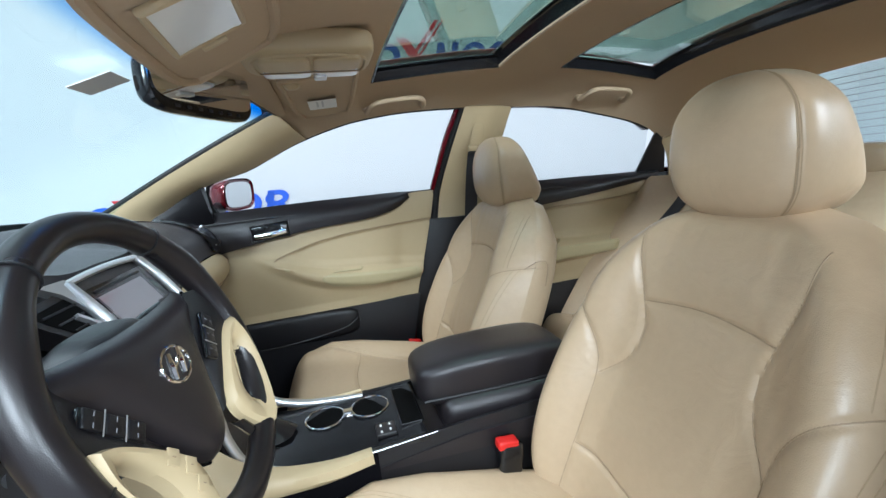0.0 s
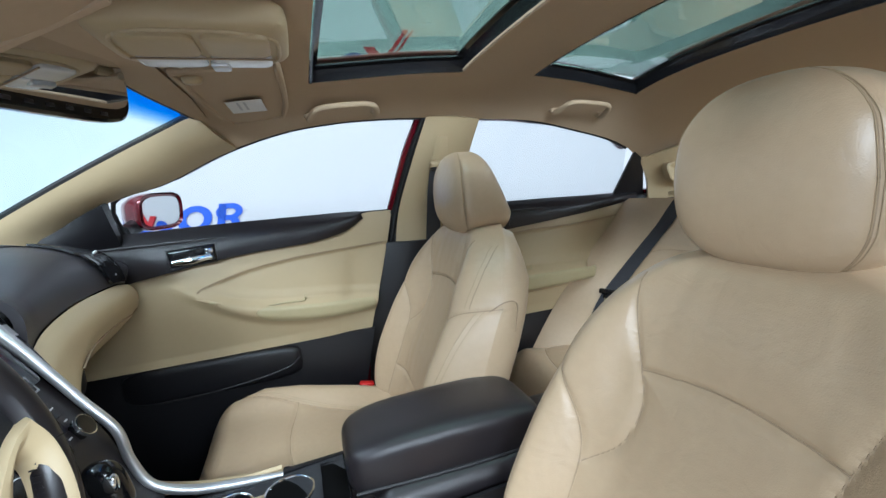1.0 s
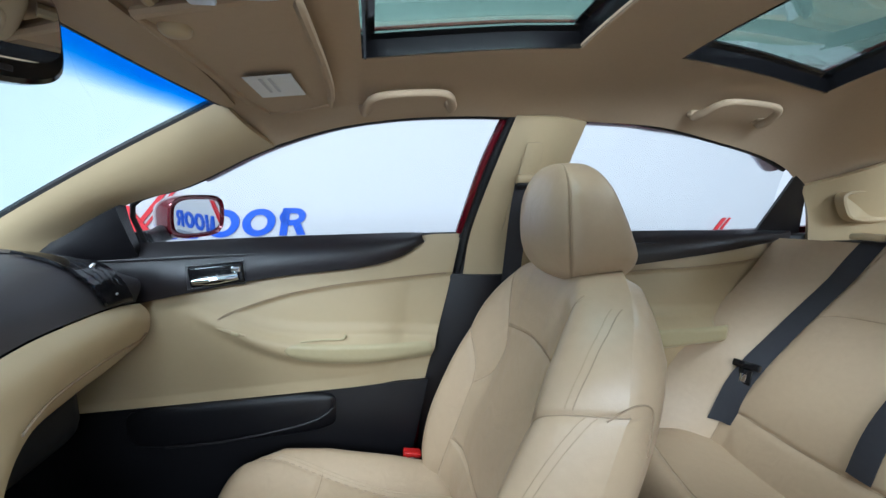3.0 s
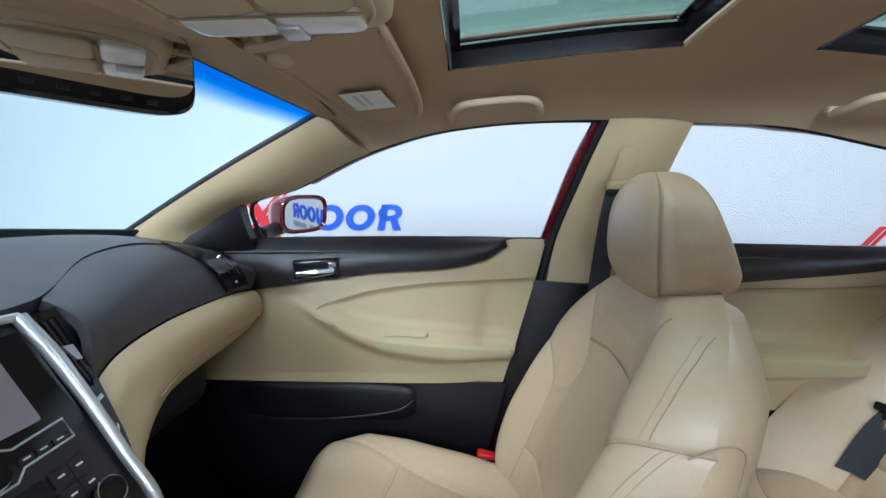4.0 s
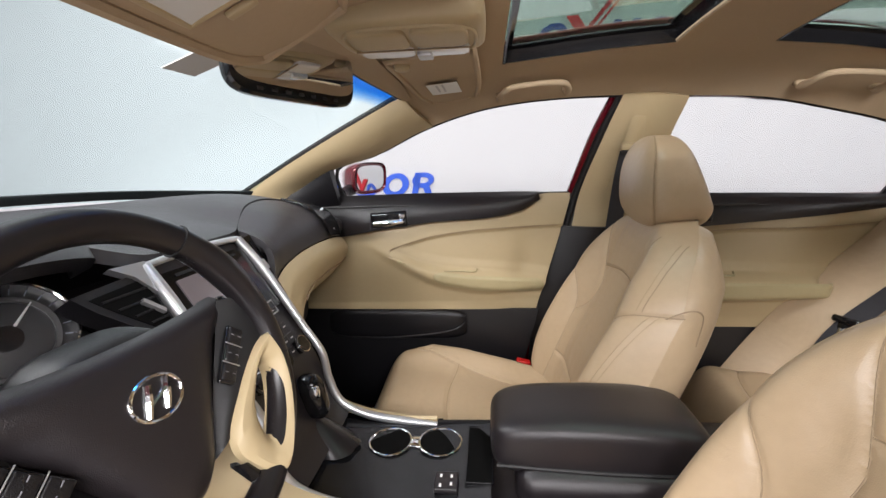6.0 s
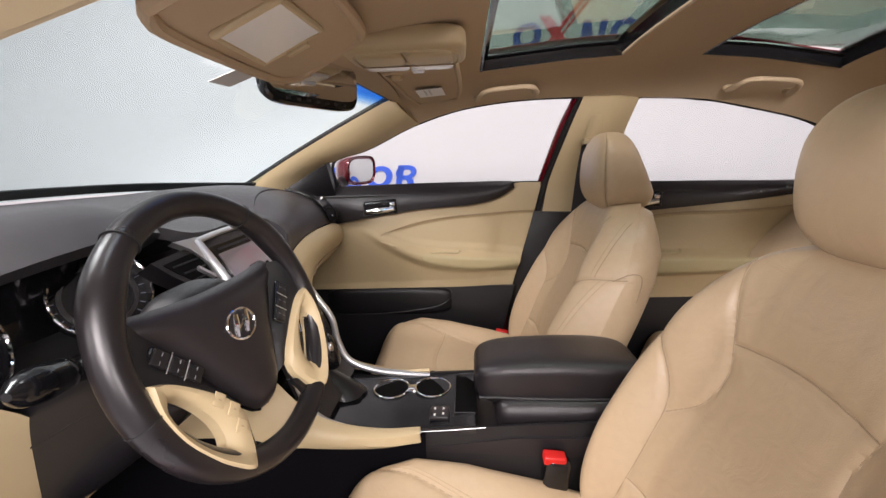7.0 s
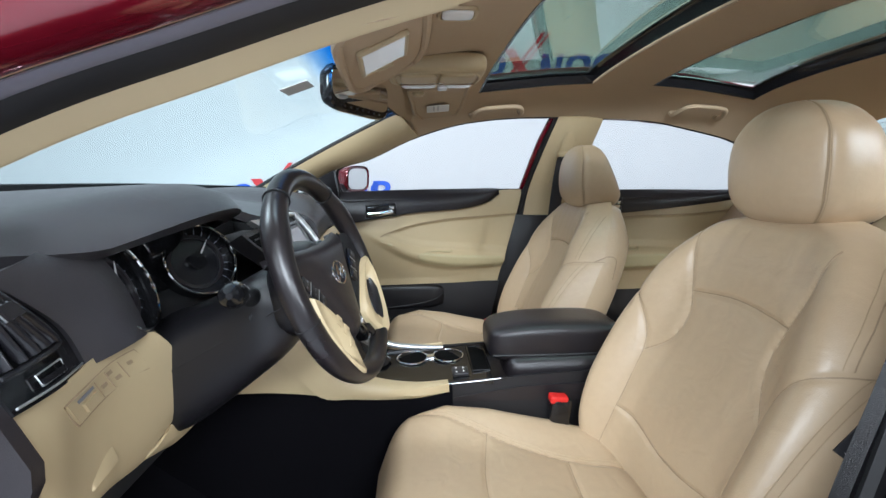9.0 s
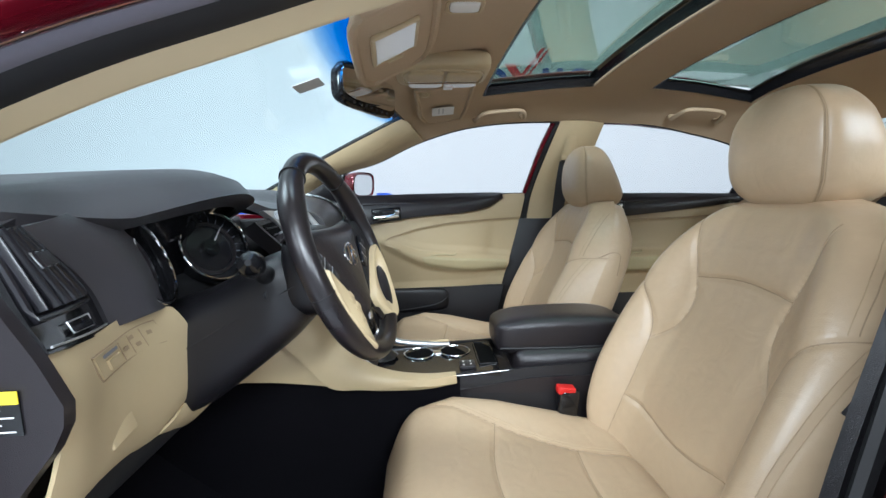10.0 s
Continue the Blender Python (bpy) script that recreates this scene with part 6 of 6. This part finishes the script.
    # column
    col = thing("steering_column", "dark steering column shroud with stalks", "steering column", at=(-0.82, -0.335, 0.94))
    pw = lambda v, k: math.copysign(abs(v) ** k, v)
    rings = []
    for x, zt, zb, ry in ((-1.00, 0.930, 0.740, 0.088), (-0.95, 0.940, 0.760, 0.086), (-0.91, 0.953, 0.785, 0.085), (-0.857, 0.977, 0.823, 0.084), (-0.80, 1.010, 0.866, 0.085), (-0.770, 1.017, 0.893, 0.077), (-0.757, 1.012, 0.906, 0.068), (-0.752, 1.000, 0.918, 0.056)):
        z, rz = (zt + zb) / 2, (zt - zb) / 2
        rings.append([(x - 0.25 * rz * math.sin(w), -0.342 + ry * pw(math.cos(w), 0.55), z + rz * pw(math.sin(w), 0.60)) for w in np.linspace(0, 2 * math.pi, 48, endpoint=False)])
    sh = part("shroud", loft([list(r) for r in np.array([curve(q, 24) for q in np.array(rings).transpose(1, 0, 2)]).transpose(1, 0, 2)]), BLACK, col, "dark brown column shroud")
    part("shroud_split", tube([(-0.945 + 0.185 * f, -0.342 - (0.0865 - 0.0075 * f) - 0.0006, 0.868 + 0.10 * f) for f in np.linspace(0, 1, 14)], 0.0012, 6), RUBBER, sh)
    # solid black pillow added for the shade of the recess under the shroud
    part("boot", pillow((-0.990, -0.352, 0.800), (0.040, 0.085, 0.060), (0.5, 0.5), 14, 28), HOLLOWSHADE, col, "black pillow for the shade in the recess round the column")
    st = part("indicator_stalk", tube([(-0.805, -0.40, 0.980), (-0.802, -0.445, 0.995), (-0.796, -0.485, 1.008)], [0.018, 0.012, 0.0125], 14, steps=12), GLOSSBLACK, col, "black indicator stalk")
    part("stalk_knob", tube([(-0.797, -0.480, 1.007), (-0.794, -0.490, 1.010), (-0.788, -0.505, 1.014), (-0.777, -0.540, 1.022), (-0.773, -0.554, 1.025), (-0.7715, -0.559, 1.026)], [0.0125, 0.0165, 0.0175, 0.0180, 0.0150, 0.0040], 20, steps=20), GLOSSBLACK, st)
    part("stalk_ring", tube([(-0.791 + 0.0150 * math.cos(a), -0.497 + 0.005 * math.cos(a), 1.012 + 0.0150 * math.sin(a)) for a in np.linspace(0, 2 * math.pi, 24, endpoint=False)], 0.0022, 6, closed=True), BLACK, st)
    wp = part("wiper_stalk", tube([(-0.81, -0.27, 0.975), (-0.795, -0.225, 0.990), (-0.782, -0.19, 1.002), (-0.766, -0.143, 1.016), (-0.762, -0.132, 1.019)], [0.012, 0.010, 0.0145, 0.017, 0.013], 14, steps=16), GLOSSBLACK, col, "black wiper stalk")
    for k in range(3):
        part("stalk_mark", rounded((-0.766 + 0.006 * k, -0.185 + 0.018 * k, 1.008 + 0.0055 * k), (0.002, 0.003, 0.010), 0.0008, (-16, 0, 0)), WHITEINK, wp)
    part("column_lock", disc((-0.800, -0.4215, 0.955), 0.008, (0.3, -1, 0), 0.004), GLOSSBLACK, col)


steering()


# ---- console ----
def console():
    t = thing("centre_console", "dark centre console with cup holders", "car console", at=(-0.4, 0, 0.32))
    part("console_body", shell([[(x, y, table(x, [-1.0, -0.75, -0.55, -0.30, 0.20], [0.50, 0.57, 0.63, 0.66, 0.66]) if abs(y) < 0.119 else 0.34) for y in (-0.130, -0.122, -0.1185, -0.08, 0.0, 0.08, 0.1185, 0.122, 0.130)] for x in np.linspace(-0.95, 0.22, 30)], -0.006), BROWNBLACK, t, "dark console side walls")
    part("upper_bin", rounded((-0.088, 0.012, 0.672), (0.50, 0.19, 0.080), 0.030), BROWNBLACK, t)
    a = part("arm_rest", pillow((-0.200, 0.022, 0.732), (0.180, 0.085, 0.047), (0.46, 0.36), 24, 56, lambda p: Vector((p.x, p.y * (1 + 0.05 * p.x / 0.19), p.z + 0.012 * (1 - (p.x / 0.2) ** 2) * (1 if p.z > 0 else 0)))), BROWNBLACK, t, "dark brown padded arm rest lid")
    part("lid_gap", tube([(-0.37, -0.055, 0.712), (-0.20, -0.064, 0.712), (-0.04, -0.064, 0.712)], 0.003, 6, steps=16), RUBBER, a)
    top = part("top_plate", shell([[(x, y, table(x, [-0.80, -0.75, -0.70, -0.64, -0.56, -0.48, -0.38], [0.735, 0.700, 0.677, 0.667, 0.664, 0.668, 0.675]) + 0.004 * (abs(y) / 0.11) ** 2) for y in np.linspace(-0.112, 0.112, 11)] for x in np.linspace(-0.82, -0.38, 24)], -0.012), GLOSSBLACK, t, "gloss black console top")
    for x in (-0.578, -0.478):
        zr = table(x, [-0.64, -0.56, -0.48, -0.38], [0.667, 0.664, 0.668, 0.675]) + 0.001
        c = part("cup_holder", tube([(x + 0.0415 * math.cos(a), 0.055 + 0.0415 * math.sin(a), zr + 0.002) for a in np.linspace(0, 2 * math.pi, 44, endpoint=False)], 0.0024, 8, closed=True), CHROME, top, "chrome ringed cup holder")
        # top plate is closed: a flat black disc stands for the well's shade
        part("cup_well_shade", disc((x, 0.055, zr - 0.002), 0.0410, (0, 0, 1), 0.0035, 40), HOLLOWSHADE, c, "flat black disc for the shade in the cup well")
    part("cup_bridge", rounded((-0.528, 0.055, 0.6675), (0.022, 0.030, 0.006), 0.002), CHROME, top)
    # slot is not cut: its shade is a thin black plate
    part("key_tray_shade", rounded((-0.400, 0.020, 0.6755), (0.042, 0.150, 0.002), 0.0008), HOLLOWSHADE, top, "flat black plate for the shade in the tray slot")
    part("tray_rim", tube([(-0.400 + 0.023 * a, 0.020 + 0.078 * b, 0.677) for a, b in ((-1, -1), (-1, 1), (1, 1), (1, -1))], 0.002, 6, closed=True), GLOSSBLACK, top)
    b = part("seat_heat_switch", rounded((-0.455, -0.058, 0.676), (0.040, 0.042, 0.010), 0.003), BROWNBLACK, top, "black seat heater switch")
    for px, py in ((-0.010, -0.012), (-0.010, 0.010), (0.008, -0.008), (0.008, 0.010)):
        part("switch_mark", rounded((-0.455 + px, -0.058 + py, 0.6812), (0.004, 0.007, 0.001), 0.0003), WHITEINK, b)
    for s in (-1, 1):
        part("side_line", tube([(-0.50, s * 0.115, 0.672), (-0.44, s * 0.114, 0.675), (-0.36, s * 0.112, 0.680)], 0.0008, 6, steps=12), SILVER, top, "thin silver line")
    for s in (-1, 1):
        ua = [(-0.49, s * 0.116, 0.672), (-0.56, s * 0.123, 0.674), (-0.64, s * 0.126, 0.688), (-0.70, s * 0.127, 0.716), (-0.75, s * 0.128, 0.768), (-0.80, s * 0.130, 0.835), (-0.84, s * 0.135, 0.90)]
        ub = [(-0.490, s * 0.120, 0.669), (-0.56, s * 0.133, 0.664), (-0.64, s * 0.142, 0.667), (-0.71, s * 0.150, 0.673), (-0.775, s * 0.159, 0.682), (-0.82, s * 0.171, 0.735), (-0.89, s * 0.187, 0.82)]
        part("beige_wing", ribbon(ua, ub, 30, 7, (0, s * 0.012, 0.004), 0.012), BEIGE, t, "beige side wing of the console")
        part("side_cover", ribbon([(-0.49, s * 0.112, 0.675), (-0.1, s * 0.108, 0.690), (0.2, s * 0.108, 0.690)], [(-0.49, s * 0.135, 0.36), (-0.1, s * 0.135, 0.36), (0.2, s * 0.135, 0.36)], 14, 6, (0, s * 0.008, 0), 0.008), BLACK, t)
        part("side_cover", ribbon([(-1.28, s * 0.14, 0.86), (-0.95, s * 0.14, 0.84), (-0.72, s * 0.138, 0.665), (-0.48, s * 0.122, 0.672)], [(-1.28, s * 0.15, 0.36), (-0.95, s * 0.15, 0.36), (-0.72, s * 0.142, 0.36), (-0.48, s * 0.136, 0.36)], 14, 6, (0, s * 0.006, 0), 0.008), CARPET, t)
    g = thing("gear_lever", "black gear lever with chrome button in a leather boot", "gear lever", at=(-0.69, 0.03, 0.67))
    part("boot", loft([[(-0.69 - 0.012 * k + (0.055 - 0.010 * k) * math.cos(w) * (1 + 0.06 * math.sin(7 * w + k)), 0.03 + (0.048 - 0.009 * k) * math.sin(w) * (1 + 0.06 * math.sin(5 * w + k)), 0.675 + 0.016 * k) for w in np.linspace(0, 2 * math.pi, 28, endpoint=False)] for k in range(5)]), WHEELSKIN, g, "black leather gear boot")
    part("knob", pillow((-0.718, 0.03, 0.778), (0.026, 0.022, 0.044), (0.7, 0.8), 16, 24, lambda p: Vector((p.x - 0.2 * p.z, p.y, p.z))), GLOSSBLACK, g, "black gear knob")
    part("release_button", pillow((-0.706, 0.012, 0.795), (0.010, 0.008, 0.014), (0.7, 0.7), 8, 14), CHROME, g, "chrome release button")
    part("knob_cap", pillow((-0.728, 0.03, 0.812), (0.016, 0.013, 0.008), (0.7, 0.7), 8, 16), CHROME, g)


console()


# ---- overhead ----
def overhead():
    t = thing("overhead_console", "beige overhead console with reading lamps", "overhead console", at=(-0.5, 0, 1.41))
    part("tray", pillow((-0.498, 0.004, 1.412), (0.116, 0.090, 0.023), (0.45, 0.35), 14, 40), BEIGE, t)
    oval = lambda kx, ky, z: [(-0.495 + 0.098 * kx * math.copysign(abs(math.cos(a)) ** 0.6, math.cos(a)), 0.004 + 0.072 * ky * math.copysign(abs(math.sin(a)) ** 0.6, math.sin(a)), z) for a in np.linspace(0, 2 * math.pi, 48, endpoint=False)]
    part("lamp_rim", tube(oval(1, 1, 1.391), 0.0030, 8, closed=True), BEIGE, t, "raised beige rim round the lamps")
    for x0, x1 in ((-0.582, -0.496), (-0.490, -0.408)):
        part("switch_lid", pillow(((x0 + x1) / 2, -0.022, 1.390), ((x1 - x0) / 2, 0.040, 0.008), (0.4, 0.35), 12, 32), BEIGE, t, "beige push cover")
        part("reading_lamp", pillow(((x0 + x1) / 2, 0.043, 1.390), ((x1 - x0) / 2, 0.023, 0.008), (0.4, 0.4), 12, 32), LENS, t, "clear frosted reading lamp")
    part("roof_switch", rounded((-0.480, 0.050, 1.382), (0.024, 0.030, 0.010), 0.003), SILVER, t, "silver roof switch")
    part("switch_gap", tube([(-0.585, 0.019, 1.383), (-0.405, 0.019, 1.383)], 0.0014, 6), SEAM, t)
    # passenger visor, folded up
    v = thing("sun_visor", "tan sun visor folded up with a white label", "sun visor", "sun visors", at=(-0.48, 0.32, 1.39))
    out = [(-0.565, 0.125, 1.392), (-0.558, 0.30, 1.388), (-0.550, 0.46, 1.381), (-0.525, 0.525, 1.373)]
    inn = [(-0.405, 0.085, 1.402), (-0.400, 0.28, 1.398), (-0.400, 0.40, 1.390), (-0.408, 0.475, 1.380)]
    part("blade", ribbon(out, inn, 20, 8, (0, 0, -0.004), -0.016), CLOTH, v)
    part("blade_edge", tube(list(curve(out, 16)) + list(curve(inn, 16)[::-1]), 0.0065, 8, closed=True), CLOTH, v)
    part("label", ribbon([(-0.515, 0.300, 1.3795), (-0.512, 0.405, 1.3760)], [(-0.445, 0.285, 1.3820), (-0.440, 0.390, 1.3785)], 8, 4, (0, 0, 0), 0.0012), PAPER, v, "white printed warning label")
    for k in range(2):
        f = 0.2 + 0.2 * k
        part("print_bar", ribbon([(-0.508 + 0.066 * f, 0.308 - 0.012 * f, 1.3782 + 0.002 * f), (-0.506 + 0.066 * f, 0.375 - 0.012 * f, 1.3762 + 0.002 * f)], [(-0.503 + 0.066 * f, 0.307 - 0.012 * f, 1.3784 + 0.002 * f), (-0.501 + 0.066 * f, 0.374 - 0.012 * f, 1.3764 + 0.002 * f)], 4, 2, (0, 0, 0), 0.0008), FAINTINK, v)
    part("pivot", join(tube([(-0.545, 0.10, 1.402), (-0.545, 0.15, 1.398)], 0.007, 8), pillow((-0.54, 0.155, 1.390), (0.016, 0.014, 0.010), (0.7, 0.7), 8, 14)), BEIGE, v, "beige visor clip")
    # driver visor, tipped forward
    v = thing("sun_visor", "tan sun visor swung down with a vanity mirror", "sun visor", "sun visors", at=(-0.58, -0.33, 1.36))
    out = [(-0.628, -0.515, 1.326), (-0.645, -0.47, 1.322), (-0.660, -0.30, 1.325), (-0.664, -0.20, 1.330), (-0.650, -0.155, 1.340)]
    inn = [(-0.535, -0.505, 1.370), (-0.527, -0.45, 1.376), (-0.528, -0.30, 1.387), (-0.535, -0.20, 1.393), (-0.550, -0.150, 1.392)]
    part("blade", ribbon(out, inn, 24, 8, (0.004, 0, -0.004), -0.014), CLOTH, v)
    part("blade_edge", tube(list(curve(out, 20)) + list(curve(inn, 20)[::-1]), 0.0075, 8, closed=True), CLOTH, v)
    corner = [(-0.621, -0.436, 1.3265), (-0.556, -0.433, 1.3560), (-0.562, -0.304, 1.3650), (-0.630, -0.318, 1.3275)]
    part("vanity_frame", tube([c for k in range(4) for c in curve([np.array(corner[k]), np.array(corner[(k + 1) % 4])], 8)[:-1]], 0.0045, 8, closed=True), BEIGE, v, "beige mirror frame")
    part("vanity_cover", ribbon([corner[0], corner[3]], [corner[1], corner[2]], 6, 5, (0, 0, 0), 0.003), LENS, v, "pale vanity mirror cover")
    part("cover_catch", rounded((-0.596, -0.292, 1.346), (0.03, 0.010, 0.006), 0.002, (0, -25, 0)), BEIGE, v)
    # lamp by the driver visor
    l = thing("vanity_lamp", "small white vanity lamp in the headliner", "car lamp", at=(-0.47, -0.33, 1.42))
    part("lens", pillow((-0.475, -0.33, roof_z(-0.475, 0.33) - 0.002), (0.026, 0.020, 0.006), (0.5, 0.4), 8, 20), LENS, l)
    part("bezel", tube([(-0.475 + 0.030 * math.copysign(abs(math.cos(a)) ** 0.5, math.cos(a)), -0.33 + 0.024 * math.copysign(abs(math.sin(a)) ** 0.5, math.sin(a)), roof_z(-0.475, 0.33) - 0.002) for a in np.linspace(0, 2 * math.pi, 28, endpoint=False)], 0.004, 6, closed=True), BEIGE, l)
    # grab handles
    for x0, x1, s in ((-0.345, -0.168, 1), (0.405, 0.582, 1), (0.405, 0.582, -1)):
        g = thing("grab_handle", "tan moulded grab handle over the door", "grab handle", "grab handles", at=((x0 + x1) / 2, s * 0.50, 1.40))
        hp = lambda x, y, d: (x, s * y, roof_z(x, y) - d)
        w = x1 - x0
        part("grip", tube([hp(x0, 0.532, 0.0), hp(x0, 0.524, 0.014), hp(x0 + 0.003, 0.498, 0.022), hp(x0 + 0.012, 0.470, 0.022), hp(x0 + 0.034, 0.456, 0.021), hp(x0 + w / 2, 0.452, 0.021), hp(x1 - 0.034, 0.456, 0.021),
                           hp(x1 - 0.012, 0.470, 0.022), hp(x1 - 0.003, 0.498, 0.022), hp(x1, 0.524, 0.014), hp(x1, 0.532, 0.0)], [0.0105, 0.0095, 0.0085, 0.0078, 0.0075, 0.0073, 0.0075, 0.0078, 0.0085, 0.0095, 0.0105], 14, steps=64), CLOTH, g)
        for x in (x0, x1):
            part("foot", pillow(hp(x, 0.530, 0.004), (0.013, 0.011, 0.008), (0.6, 0.6), 10, 20), CLOTH, g)
    # rear view mirror
    m = thing("rear_view_mirror", "black rear view mirror with buttons along its lower edge", "rear view mirror", at=(-0.69, 0, 1.36))
    a, b = Vector((-0.735, -0.108, 1.361)), Vector((-0.630, 0.116, 1.359))
    rt = (b - a).normalized()
    nrm = Vector((0.90, -0.43, -0.02))
    nrm = (nrm - rt * nrm.dot(rt)).normalized()
    up = nrm.cross(rt)
    if up.z < 0:
        up = -up
    c, hw = (a + b) / 2, (b - a).length / 2
    sh = lambda k, d, hh: [c + rt * hw * k * math.copysign(abs(math.cos(w)) ** 0.35, math.cos(w)) + up * hh * math.copysign(abs(math.sin(w)) ** 0.5, math.sin(w)) + nrm * d for w in np.linspace(0, 2 * math.pi, 48, endpoint=False)]
    part("housing", loft([sh(0.6, -0.035, 0.026), sh(0.9, -0.025, 0.042), sh(1.0, -0.005, 0.050), sh(1.0, 0.006, 0.050), sh(0.975, 0.010, 0.046)]), GLOSSBLACK, m, "black mirror housing")
    part("mirror_glass", (lambda o: ([p for p in o] + [p - nrm * 0.002 for p in o], [tuple(range(48)), tuple(range(95, 47, -1))] + [(i, i + 48, (i + 1) % 48 + 48, (i + 1) % 48) for i in range(48)]))([q + up * 0.006 for q in sh(0.955, 0.0125, 0.0375)]), MIRROR, m, "mirror glass")
    for k in range(7):
        p = c + rt * hw * (-0.6 + 0.2 * k) - up * 0.038 + nrm * 0.0105
        part("mirror_button", moved(rounded((0, 0, 0), (0.010, 0.005, 0.002), 0.0008), Matrix.Translation(p) @ Matrix((rt, up, nrm)).transposed().to_4x4()), BROWNBLACK, m)
    part("arm", tube([c - nrm * 0.03, c - nrm * 0.05 + Vector((0, 0, 0.03)), Vector((-0.745, 0.0, 1.392))], [0.016, 0.012, 0.018], 10, steps=10), BLACK, m, "black mirror arm")
    # windscreen sticker
    s = thing("windscreen_sticker", "small beige paper sticker inside the windscreen", "sticker", at=(-0.75, -0.13, 1.36))
    part("paper", ribbon([(-0.840, -0.085, 1.352), (-0.840, -0.015, 1.354)], [(-0.780, -0.085, 1.372), (-0.780, -0.015, 1.374)], 4, 4, (0, 0, 0), -0.0012), PAPER, s)


overhead()
